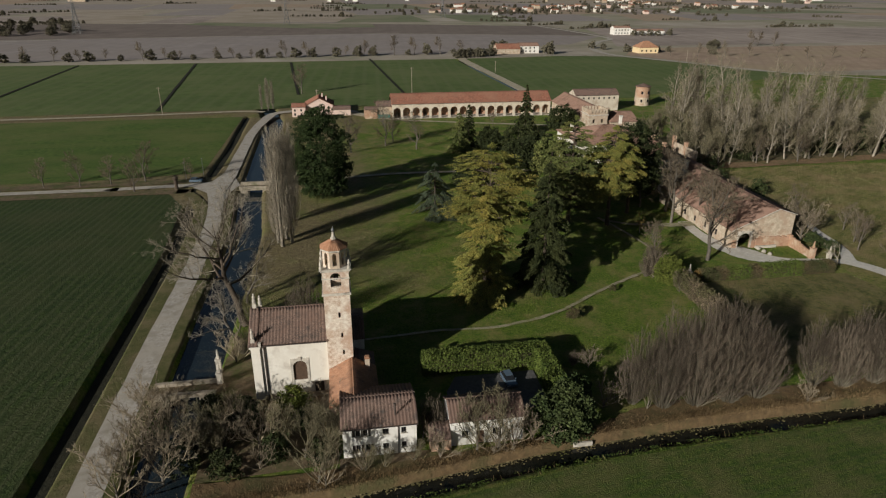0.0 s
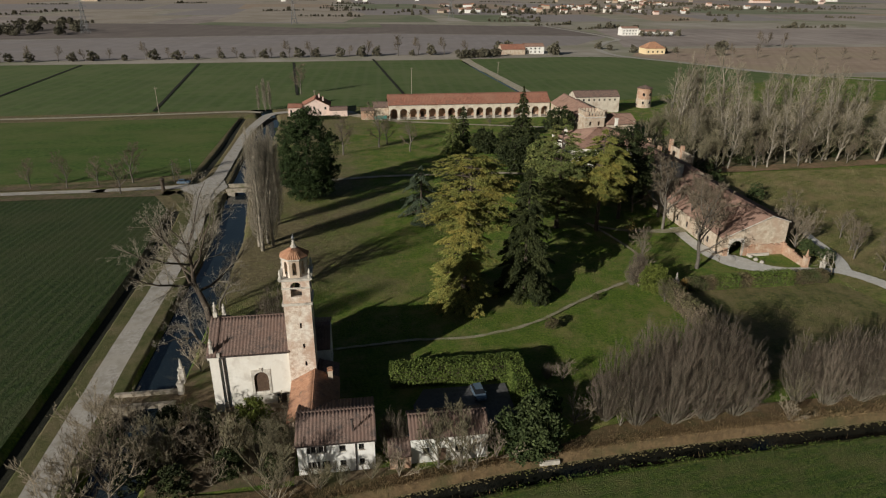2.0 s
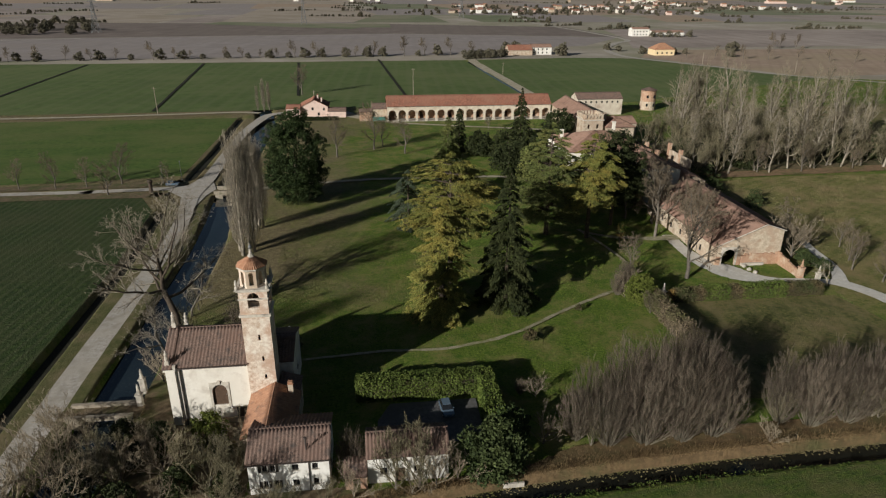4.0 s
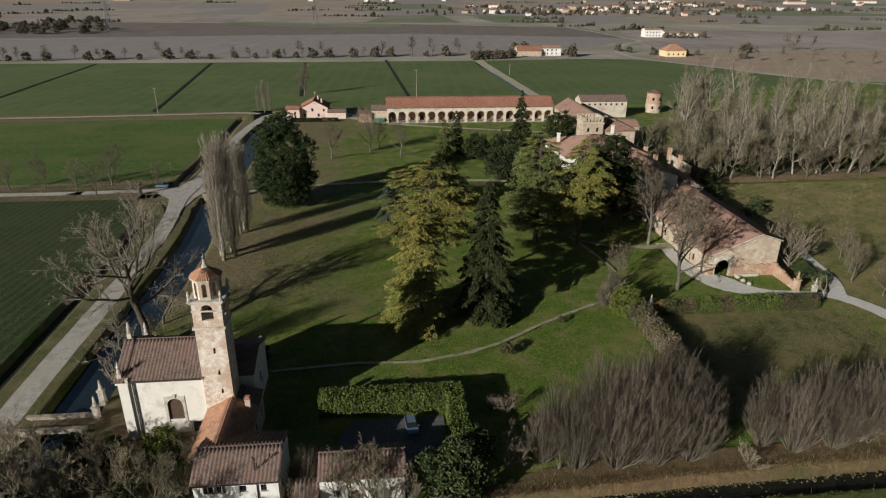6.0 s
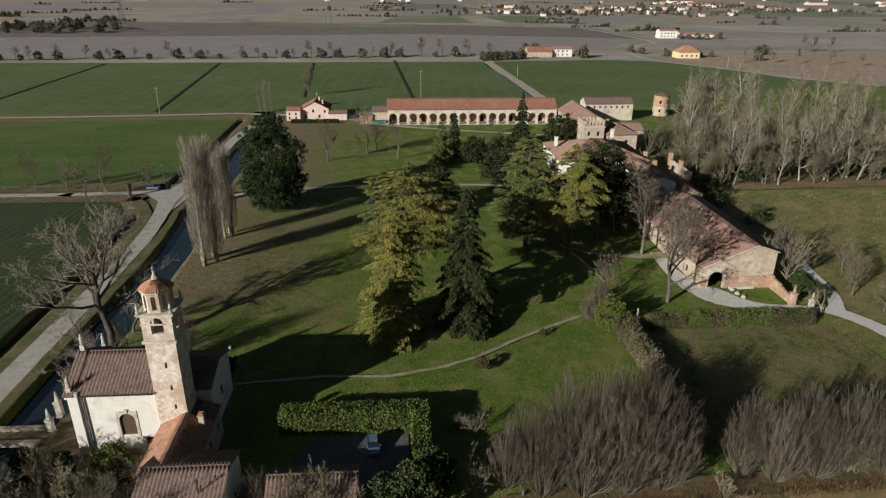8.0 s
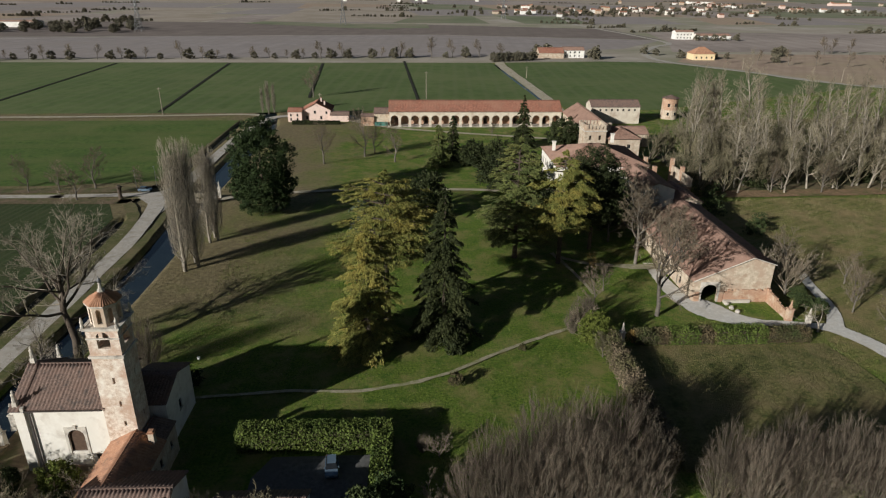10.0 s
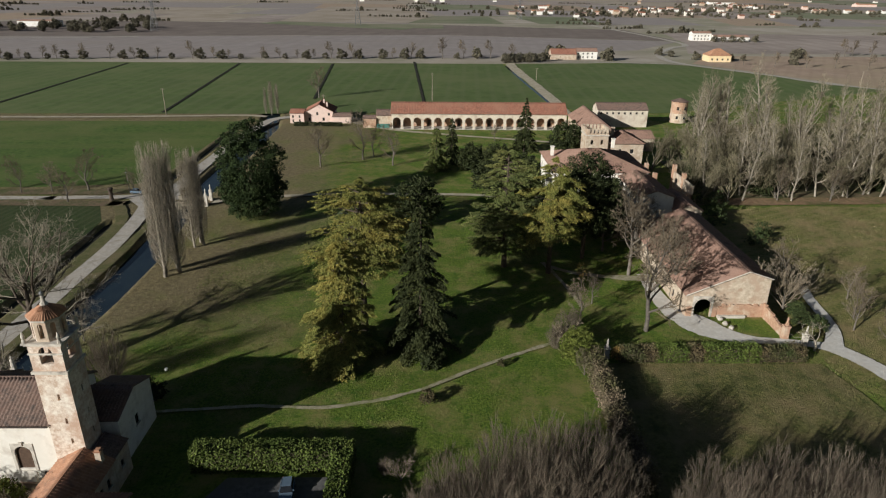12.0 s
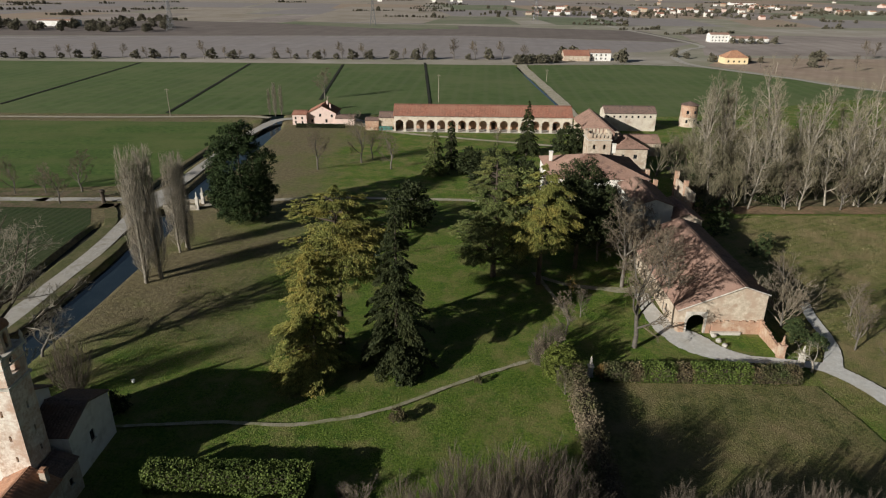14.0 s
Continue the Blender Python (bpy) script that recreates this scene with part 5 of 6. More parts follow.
def column_tree(name, seed, bark, twigs, label, height, trunk_r, boughs=120, category="tree"):
    """A Lombardy poplar: steep boughs pressed to one straight trunk in a narrow column."""
    rng = np.random.default_rng(seed)
    t = np.linspace(0, 1, 9)
    T = np.stack([np.cumsum(rng.normal(size=9) * 0.05), np.cumsum(rng.normal(size=9) * 0.05), t * height * 0.96], 1)
    T[0, :2] = 0
    limbs = [(T[i], T[i + 1], trunk_r * (1 - 0.93 * t[i]), trunk_r * (1 - 0.93 * t[i + 1])) for i in range(8)]
    thin = []
    for k in range(boughs):
        f = 0.03 + 0.86 * (k + rng.uniform()) / boughs
        a = 2.39996 * k + rng.normal() * 0.3
        p = np.array([np.interp(f, t, T[:, 0]), np.interp(f, t, T[:, 1]), height * f])
        side = np.array([math.cos(a), math.sin(a), 0])
        L = height * rng.uniform(0.17, 0.31) * (1.05 - 0.5 * f)
        q = p + unit(side * rng.uniform(0.45, 0.8) + np.array([0, 0, 1])) * L * 0.45
        e = q + unit(side * rng.uniform(0.02, 0.22) + np.array([0, 0, 1])) * L * 0.65
        limbs += [(p, q, 0.065, 0.045), (q, e, 0.045, 0.015)]
        for c, b in ((p, q), (q, e)):
            for j in range(6):
                o = c + (b - c) * rng.uniform(0.15, 1.0)
                d = unit(unit(b - c) + rng.normal(size=3) * 0.22 + np.array([0, 0, 0.3]))
                w = o + d * rng.uniform(0.8, 1.9)
                thin.append((o, w, 0.022, 0.010))
                thin += shoots(rng, (o, w), d, 3, 0.4, 1.0, 0.22, 0.3)
    ob = place(name, (0, 0, 0), label, category)
    put("trunk", npmesh("trunk", *segs([limbs], 4), bark), ob, world_coords=False)
    put("crown", npmesh("crown", *segs([thin], 3), twigs), ob, world_coords=False)
    return ob


def stand(proto, spots, rng=RNG, label="", group=""):
    """Sets copies of a tree at (x, y, scale)."""
    for n, (x, y, s) in enumerate(spots):
        c = copy_thing(proto, Matrix.Identity(4))
        c.matrix_basis = Matrix.Translation((x, y, 0)) @ Matrix.Rotation(rng.uniform(0, 6.28), 4, "Z") @ Matrix.Diagonal((s * rng.uniform(0.92, 1.08), s * rng.uniform(0.92, 1.08), s * rng.uniform(0.92, 1.08), 1))
        tagged(c, label, group=group)


def settle(proto, x, y, s=1.0, turn=0.0, label="", sz=None):
    proto.matrix_basis = Matrix.Translation((x, y, 0)) @ Matrix.Rotation(turn, 4, "Z") @ Matrix.Diagonal((s, s, sz or s, 1))
    return tagged(proto, label)


def leafy(name, P, mat, size, label, category, trunk=None, bark=BARK_DARK, flat=0.5, aspect=0.55, limbs=None, rng=RNG, along=None):
    t = place(name, (0, 0, 0), label, category)
    if trunk:
        h, r = trunk
        V, F = tubes(np.array([[0, 0, -0.3], [0, 0, h * 0.5]]), np.array([[0, 0, h * 0.5], [0, 0, h]]), np.array([r, r * 0.65]), np.array([r * 0.65, r * 0.15]), 8)
        if limbs is not None and len(limbs[0]):
            k = len(limbs[0])
            put("branchwork", npmesh("branchwork", *tubes(limbs[0], limbs[1], np.full(k, r * 0.28), np.full(k, r * 0.08), 4), bark), t, kind="stuff", world_coords=False)
        put("trunk", npmesh("trunk", V, F, bark), t, world_coords=False)
    V, F = leaves(P, np.full(len(P), size), flat, rng, aspect, along)
    put("crown", npmesh("crown", V, F, mat), t, world_coords=False)
    return t


def cedar(seed, height, radius, mat, label, n=16000, tiers=15, low=0.1, size=0.42, droop=0.25, top_flat=0.5, per=8, shape=0.75, blunt=3.5):
    """A cedar: level tiers of flat sprays on long limbs, ragged and stepped in outline."""
    rng = np.random.default_rng(seed)
    pts, A, B = [], [], []
    limbs = []
    for k in range(tiers):
        f = k / (tiers - 1)
        z = height * (low + (0.97 - low) * f) + rng.normal() * 0.1
        reach = radius * ((1 - f) ** shape * (1 - top_flat) + top_flat * (1 - f ** blunt)) + 0.6
        for j in range(max(4, int(per * (1 - 0.45 * f)))):
            a = rng.uniform(0, 2 * math.pi)
            L = reach * rng.uniform(0.55, 1.12)
            limbs.append((z + rng.normal() * 0.22, a, L))
    sprays = []
    for z, a, L in limbs:
        d = np.array([math.cos(a), math.sin(a)])
        s = np.array([-d[1], d[0]])
        rise = 0.2 * L
        A.append([0, 0, z - 0.12 * L]), B.append([d[0] * L * 0.9, d[1] * L * 0.9, z + rise - droop * L])
        for q in range(int(L * 1.9) + 3):
            u = rng.uniform(0.2, 1.0) ** 0.7
            v = rng.normal() * 0.2 * L * (1.15 - 0.6 * u)
            sprays.append((*(d * u * L + s * v), z - 0.12 * L + (rise + 0.12 * L) * u - droop * L * u ** 2.2 - 0.12 * abs(v) + rng.normal() * 0.12, 0.45 + 0.07 * L * rng.uniform(0.5, 1.3), a))
    per_spray = max(8, n // len(sprays))
    way = []
    for x, y, z, r, a in sprays:
        t, q = rng.uniform(0, 2 * math.pi, per_spray), np.sqrt(rng.uniform(0, 1, per_spray)) * r
        out, side = q * np.cos(t), q * np.sin(t) * 0.62
        zz = z - 0.3 * side * side / r - (0.15 + droop * 0.6) * out + rng.normal(size=per_spray) * 0.05
        pts.append(np.stack([x + out * math.cos(a) - side * math.sin(a), y + out * math.sin(a) + side * math.cos(a), zz], 1))
        w = np.empty((per_spray, 3))
        w[:] = (math.cos(a), math.sin(a), -0.3 - droop)
        w[:, 0] -= np.sign(side) * 0.5 * math.sin(a)
        w[:, 1] += np.sign(side) * 0.5 * math.cos(a)
        way.append(w)
    P = np.concatenate(pts)
    P[:, 2] = np.maximum(P[:, 2], 0.2)
    return leafy("cedar", P, mat, size, label, "conifer", (height * 0.9, height * 0.018 + 0.12), flat=0.6, aspect=0.26, limbs=(np.array(A), np.array(B)), rng=rng, along=np.concatenate(way))


def cone_tree(seed, height, radius, mat, label, n=12000, low=0.05, size=0.4, power=0.85, name="spruce", category="conifer"):
    """A spruce: drooping whorls of branches on a cone, darker gaps between them."""
    rng = np.random.default_rng(seed)
    pts, way = [], []
    whorls = int(height * 1.1)
    for k in range(whorls):
        f = (k + rng.uniform(-0.3, 0.3)) / whorls
        reach = radius * max(0.03, 1 - f) ** power
        for j in range(9):
            a = rng.uniform(0, 2 * math.pi)
            L = reach * rng.uniform(0.7, 1.2)
            c = int(n * (L / radius) ** 1.3 / (whorls * 9) * 2.1) + 6
            u = rng.uniform(0.15, 1, c) ** 0.7
            v = rng.normal(size=c) * 0.16 * L * (1.2 - u)
            z = height * (low + (1 - low) * f) + 0.1 * L * u - 0.42 * L * u ** 2 + rng.normal(size=c) * 0.14
            pts.append(np.stack([math.cos(a) * u * L - math.sin(a) * v, math.sin(a) * u * L + math.cos(a) * v, z], 1))
            way.append(np.tile([math.cos(a), math.sin(a), -0.7], (c, 1)))
    return leafy(name, np.concatenate(pts), mat, size, label, category, (height * 0.98, height * 0.014 + 0.1), flat=0.5, aspect=0.3, rng=rng, along=np.concatenate(way))


def clumps(seed, shape, n, count, clump, hollow=0.55):
    """Points in many small clumps near the skin of a body given by shape(direction) -> radius vector."""
    rng = np.random.default_rng(seed)
    D = rng.normal(size=(count, 3))
    D /= np.linalg.norm(D, axis=1)[:, None]
    C = shape(D) * rng.uniform(hollow, 1.0, count)[:, None]
    per = n // count
    Q = rng.normal(size=(count, per, 3))
    Q /= np.linalg.norm(Q, axis=2)[:, :, None]
    Q *= rng.uniform(0.5, 1.0, (count, per, 1)) * clump * rng.uniform(0.6, 1.3, (count, 1, 1))
    Q[:, :, 2] *= 0.8
    return (C[:, None] + Q).reshape(-1, 3), rng


def dome(seed, height, radius, mat, label, n=14000, count=420, clump=1.0, size=0.3, base=0.12, name="evergreen_tree", category="tree", trunk=True, point=1.0):
    """A dense evergreen, ovoid, of leaf clumps."""
    mid = height * (base + (1 - base) * 0.36)

    def shape(D):
        z = D[:, 2]
        flat = np.maximum(np.hypot(D[:, 0], D[:, 1]), 1e-6)
        out = radius * np.where(z > 0, np.sqrt(np.maximum(0, 1 - np.abs(z) ** (2.0 * point))), np.sqrt(np.maximum(0, 1 - np.abs(z) ** 5)) * (1 + 0.1 * z))
        lumpy = 1 + 0.10 * np.sin(D[:, 0] * 7 + seed) * np.cos(D[:, 1] * 6 - seed) + 0.08 * np.sin(z * 9 + seed)
        return np.stack([D[:, 0] / flat * out * lumpy, D[:, 1] / flat * out * lumpy, mid + np.where(z > 0, z * (height - mid), z * (mid - height * base))], 1)
    rng = np.random.default_rng(seed)
    P, rng = clumps(seed, lambda D: shape(D) - np.array([0, 0, height * 0.45]), n, count, clump)
    P[:, 2] += height * 0.45
    P[:, 2] = np.maximum(P[:, 2], 0.15)
    return leafy(name, P, mat, size, label, category, (height * 0.8, height * 0.016 + 0.12) if trunk else None, flat=0.3, rng=rng)


def hedge(name, x0, x1, y0, y1, h, mat, label, n, size=0.2, category="hedge", wild=0.18):
    """A clipped hedge: a skin of leaves over a dark twiggy body."""
    rng = np.random.default_rng(int(abs(x0) * 10 + abs(y0)))
    t = place(name, (x0, y0, 0), label, category)
    part("body", boxes((x0 + 0.35, y0 + 0.35, 0, x1 - 0.35, y1 - 0.35, h - 0.35)), BARK_DARK, t)
    face = rng.uniform(0, 1, n)
    ax, ay = (x1 - x0), (y1 - y0)
    total = ax * ay + 2 * h * (ax + ay)
    top = face < ax * ay / total
    P = np.stack([rng.uniform(x0, x1, n), rng.uniform(y0, y1, n), rng.uniform(0.05, h, n)], 1)
    P[top, 2] = h
    side = ~top
    which = rng.uniform(0, 1, n) < ax / (ax + ay)
    sgn = rng.uniform(0, 1, n) < 0.5
    P[side & which, 1] = np.where(sgn, y0, y1)[side & which]
    P[side & ~which, 0] = np.where(sgn, x0, x1)[side & ~which]
    bumps = np.sin(P[:, 0] * 1.3 + P[:, 1] * 0.7) * np.cos(P[:, 1] * 1.1 - P[:, 0] * 0.5) * wild
    P[top, 2] += bumps[top]
    P += rng.normal(size=P.shape) * wild * 0.6
    P[:, 2] = np.maximum(P[:, 2], 0.05)
    V, F = leaves(P, np.full(n, size), 0.2, rng, 0.6)
    put("leaves", npmesh("leaves", V, F, mat), t)
    return t


# ---- planting: park conifers and evergreens ----
settle(cedar(3, 23.5, 6.8, CEDAR, "golden-green cedar with drooping stepped tiers", n=80000, tiers=15, low=0.05, size=0.235, droop=0.42, top_flat=0.5, per=11), 29.0, 117.2)
settle(cedar(4, 30.0, 9.0, CEDAR, "golden-green cedar with broad flat top", n=70000, tiers=10, low=0.50, size=0.25, droop=0.16, top_flat=0.97, per=13, blunt=7.0), 31.8, 126.4)
settle(cone_tree(5, 27.6, 6.4, SPRUCE, "tall dark spruce with dense drooping branches", n=44000, size=0.27, power=0.62), 42.4, 120.0)
settle(cedar(6, 15, 7.0, CEDAR_BLUE, "grey-blue weeping cedar on the lawn", n=26000, tiers=8, low=0.12, size=0.24, droop=0.75, top_flat=0.6), 26.0, 168.0)
settle(cedar(7, 29.5, 9.6, CEDAR_GREEN, "broad green cedar with layered limbs", n=70000, tiers=15, low=0.20, size=0.26, droop=0.18, top_flat=0.5, per=12), 60.8, 156.5)
settle(cedar(8, 27, 8.6, CEDAR, "golden cedar on a tall bare trunk", n=60000, tiers=10, low=0.44, size=0.26, droop=0.38, top_flat=0.8, per=12), 70.5, 153.0)
settle(dome(9, 26.5, 8.0, DARK_LEAF, "dark evergreen tree with dense crown", n=36000, count=520, clump=1.2, size=0.22, base=0.26), 80.0, 161.5)
settle(dome(10, 27.0, 8.9, MAGNOLIA, "broad dark magnolia, dense to the ground", n=70000, count=1300, clump=0.95, size=0.23, base=0.0, point=1.5), -5.2, 191.0)
settle(dome(11, 13, 6.5, DARK_LEAF, "dark evergreen tree with round crown", n=9000, count=260, clump=1.1, size=0.33, base=0.1), 40.5, 186.0)
settle(cone_tree(12, 15.5, 4.6, CEDAR_GREEN, "green conical cypress on the lawn", n=7000, size=0.36, power=0.6), 45.6, 238.0)
settle(cone_tree(13, 17, 3.4, SPRUCE, "slim dark conifer on the lawn", n=6000, size=0.36, power=0.6), 51.2, 247.0)
settle(cone_tree(14, 21, 5.4, SPRUCE, "dark pointed fir before the arcade", n=9000, size=0.4), 80.0, 267.0)
settle(dome(15, 12, 7.0, DARK_LEAF, "round dark evergreen by the arcade", n=8000, count=240, clump=1.1, size=0.36, base=0.05), 96.5, 268.0)
for n, (x, y, h, r, m) in enumerate(((58, 240, 9, 5.2, DARK_LEAF), (63, 212, 12, 6.5, DARK_LEAF), (70, 200, 14, 7, CEDAR_GREEN), (66, 228, 13, 6, SPRUCE), (88, 176, 15, 6.5, DARK_LEAF), (84, 190, 14, 6, CEDAR_GREEN), (74, 178, 12, 5, DARK_LEAF), (73, 222, 11, 6, DARK_LEAF), (92, 192, 11, 4.5, IVY))):
    settle(dome(30 + n, h, r, m, "dense dark evergreen in the park", n=6500, count=200, clump=1.1, size=0.36, base=0.04), x, y)
# bushes and hedges
settle(dome(50, 6.4, 3.2, BUSH_GREEN, "clipped bright green round bush", n=11000, count=700, clump=0.38, size=0.15, base=0.0, name="bush", category="bush", trunk=False), 69.6, 117.0)
settle(dome(51, 5.2, 2.4, BUSH_GREEN, "rounded evergreen bush by the church wall", n=4500, count=150, clump=0.5, size=0.17, base=0.0, name="bush", category="bush", trunk=False), -7.9, 82.2)
settle(dome(52, 2.6, 1.3, HEDGE_BROWN, "small rounded bush on the lawn", n=1600, count=70, clump=0.35, size=0.14, base=0.0, name="bush", category="bush", trunk=False), 43.6, 104.5)
settle(dome(53, 1.6, 0.7, HEDGE_BROWN, "tiny young shrub on the lawn", n=500, count=30, clump=0.3, size=0.12, base=0.0, name="bush", category="bush", trunk=False), 56.0, 114.5)
settle(dome(54, 8.5, 4.2, IVY, "broad green laurel by the stream", n=7500, count=220, clump=0.8, size=0.24, base=0.0, name="bush", category="bush", trunk=False), 30.5, 71.6)
settle(dome(55, 6.0, 3.0, MAGNOLIA, "dark evergreen bush beside the yard", n=4500, count=150, clump=0.7, size=0.22, base=0.0, name="bush", category="bush", trunk=False), 33.6, 76.8)
settle(dome(56, 2.4, 1.2, GOLD_LEAF, "golden shrub by the gate pillar", n=1200, count=50, clump=0.35, size=0.13, base=0.0, name="bush", category="bush", trunk=False), 76.6, 117.2)
for n, (x, y, h, r) in enumerate(((115.5, 129.5, 3.0, 2.0), (118.3, 128.0, 2.6, 1.8), (116.6, 133.5, 2.8, 1.8), (124.5, 147.0, 2.4, 1.7), (126.0, 170.0, 4.5, 3.0), (130.5, 176, 4.0, 2.6), (121, 184, 5.5, 3.4), (124.5, 193, 6, 3.6), (120.5, 199, 6, 3.2), (128, 201, 5, 3.2), (1.0, 105.6, 3.6, 2.0), (-3.4, 104.5, 3.0, 1.6))):
    settle(dome(60 + n, h, r, DARK_LEAF if n > 9 else IVY, "rounded evergreen shrub beside the path", n=1800, count=70, clump=0.45, size=0.17, base=0.0, name="bush", category="bush", trunk=False), x, y)
settle(dome(70, 3.0, 2.6, DARK_LEAF, "low dark evergreen at the spruce's foot", n=2600, count=90, clump=0.5, size=0.24, base=0.0, name="bush", category="bush", trunk=False), 44.0, 115.2)
hedge("yard_hedge", 12.5, 33.8, 89.0, 91.6, 3.5, HEDGE_LEAF, "tall clipped green hedge round the yard", 15000, 0.17)
hedge("yard_hedge", 31.4, 33.8, 79.5, 89.1, 3.5, HEDGE_LEAF, "tall clipped green hedge round the yard", 7000, 0.17)
for x0, x1, h, m, n in ((77.0, 83.2, 2.3, HEDGE_BROWN, 3600), (83.2, 88.4, 2.6, HEDGE_LEAF, 3000), (88.4, 91.6, 2.4, HEDGE_BROWN, 1900), (91.6, 101.0, 2.7, HEDGE_LEAF, 5200), (101.0, 109.0, 2.4, HEDGE_BROWN, 4600)):
    hedge("garden_hedge", x0, x1, 115.6, 118.0, h, m, "clipped green stretch of garden hedge" if m == HEDGE_LEAF else "clipped wintry brown stretch of garden hedge", n, 0.16, wild=0.3)
hedge("garden_hedge", 70.6, 72.6, 84.0, 115.0, 3.2, HEDGE_BEECH, "overgrown brown beech hedge", 18000, 0.16, wild=0.6)
hedge("house_hedge", -18.5, 3.0, 312.0, 313.6, 1.5, DARK_LEAF, "low dark hedge before the pink house", 3500, 0.26)

# ---- leafless trees ----
poplar = column_tree("poplar", 21, BARK_PALE, TWIG_PALE, "tall leafless Lombardy poplar", height=28.5, trunk_r=0.5)
settle(poplar, -14.5, 150.5, 1.0)
stand(poplar, [(-13.8, 155.6, 1.0), (-15.6, 153.2, 0.9), (-12.2, 152.8, 0.94), (-13.9, 167.6, 0.88), (-13.6, 171.0, 0.8), (-12.4, 169.4, 0.8), (-34.5, 338, 0.52), (-32.5, 342, 0.45), (-38, 341, 0.4)])
big = bare_tree("old_tree", 22, BARK, TWIG_PALE, "old spreading leafless tree with grey limbs", height=17, trunk_r=0.55, levels=4, kids=(11, 8, 7, 5), spread=(64, 50, 48, 45), ratio=(0.62, 0.5, 0.42, 0.45), up=0.2, wander=0.22, bare=0.22, twig=0.02)
settle(big, -18.2, 104.2, 0.62)
stand(big, [(-19.4, 120.5, 0.55)])
veteran = bare_tree("old_tree", 35, BARK_DARK, TWIG_PALE, "great leaning leafless tree with dark forked limbs", split=2, height=18, trunk_r=0.8, levels=4, kids=(14, 11, 9, 6), spread=(82, 50, 48, 46), ratio=(0.98, 0.46, 0.34, 0.40), up=0.30, wander=0.18, bare=0.46, twig=0.018, lean=(-0.42, 0.45))
settle(veteran, -18.4, 111.0, 1.0)
plane = bare_tree("plane_tree", 23, BARK_PALE, TWIG_WOOD, "tall leafless plane tree with pale trunk", split=2, height=29, trunk_r=0.52, levels=3, kids=(22, 9, 7), spread=(50, 46, 42), ratio=(0.27, 0.48, 0.5), up=0.42, wander=0.09, bare=0.22, twig=0.024)
plane2 = bare_tree("plane_tree", 24, BARK_PALE, TWIG_WOOD, "tall leafless plane tree with crooked pale trunk", split=2, height=27, trunk_r=0.5, levels=3, kids=(20, 9, 7), spread=(54, 46, 42), ratio=(0.30, 0.48, 0.5), up=0.38, wander=0.12, bare=0.18, twig=0.024)
rng = np.random.default_rng(5)
wood = []
for k in range(55):
    row_, col_ = divmod(k, 11)
    wood.append((126 + 14 * col_ + 7 * (row_ % 2) + rng.uniform(-4, 4), 209 + 13 * row_ + rng.uniform(-4, 4), rng.uniform(0.8, 1.12)))
wood += [(140 + 11 * k + rng.uniform(-3, 3), 211 + 6 * (k % 2) + rng.uniform(-2, 2), rng.uniform(0.7, 0.95)) for k in range(13)]
wood = [(x, y, s * rng.uniform(0.68, 1.04)) for x, y, s in wood if x > 127 + (y - 209) * 0.55]
wood += [(rng.uniform(134, 158), rng.uniform(228, 258), rng.uniform(0.85, 1.05)) for k in range(9)]
settle(plane, *wood[0]), settle(plane2, *wood[1])
stand(plane, wood[2::2], rng), stand(plane2, wood[3::2], rng)
park = bare_tree("bare_tree", 25, BARK, TWIG, "leafless park tree with fine brown twigs", height=11, trunk_r=0.30, levels=4, kids=(11, 9, 6, 4), spread=(56, 46, 44, 42), ratio=(0.55, 0.48, 0.45, 0.5), up=0.35, wander=0.15, bare=0.2, twig=0.024)
settle(park, 22, 258, 0.9)
stand(park, [(4.6, 243, 1.15), (18.6, 253, 1.3), (30.1, 245, 1.0), (-20, 390, 1.3)], label="spreading leafless park tree with dark limbs")
stand(park, [(130 + 6.2 * k + rng.uniform(-2, 2), 207 + 7 * (k % 3) + rng.uniform(-2, 2), rng.uniform(0.55, 0.95)) for k in range(20)], rng, label="low leafless tree of brown twigs under the planes")
stand(park, [(-81, 210.4, 0.8), (-62.6, 202, 0.85), (-62.3, 213.5, 1.05), (-72, 211, 0.7), (-92, 211, 0.7), (-48, 212.5, 0.6), (84.7, 126.8, 1.6), (94.3, 141, 1.3), (88.5, 152, 1.5), (91.5, 161, 1.4), (95.5, 150, 1.2), (118, 142, 0.95),
             (70, 285, 0.5), (73, 131, 0.6), (77, 138, 0.5), (124.5, 127, 0.62), (127.5, 132, 0.62), (126.5, 120, 0.6), (131, 140, 0.6), (98.5, 172, 1.0), (86, 166, 1.1)], rng)
twisted = bare_tree("bare_tree", 27, BARK_PALE, TWIG_PALE, "small pale leafless tree with crooked branches", height=4.6, trunk_r=0.2, levels=3, kids=(7, 5, 4), spread=(65, 50, 45), ratio=(0.75, 0.5, 0.5), up=0.15, wander=0.25, bare=0.2, twig=0.022)
settle(twisted, 112.9, 119.6, 1.0)
gold = bare_tree("young_tree", 28, BARK, GOLD_LEAF, "young tree with a few russet leaves", height=5, trunk_r=0.1, levels=3, kids=(9, 6, 4), spread=(40, 40, 40), ratio=(0.45, 0.5, 0.5), up=0.4, wander=0.12, bare=0.15, twig=0.025)
settle(gold, 76.5, 145.5)
hornbeam = fan_tree("hornbeam", 26, BARK_RED, TWIG_RED, "leafless many-stemmed hornbeam of upright russet twigs", height=12.0, radius=4.4, stems=50, sides=15, fine=5)
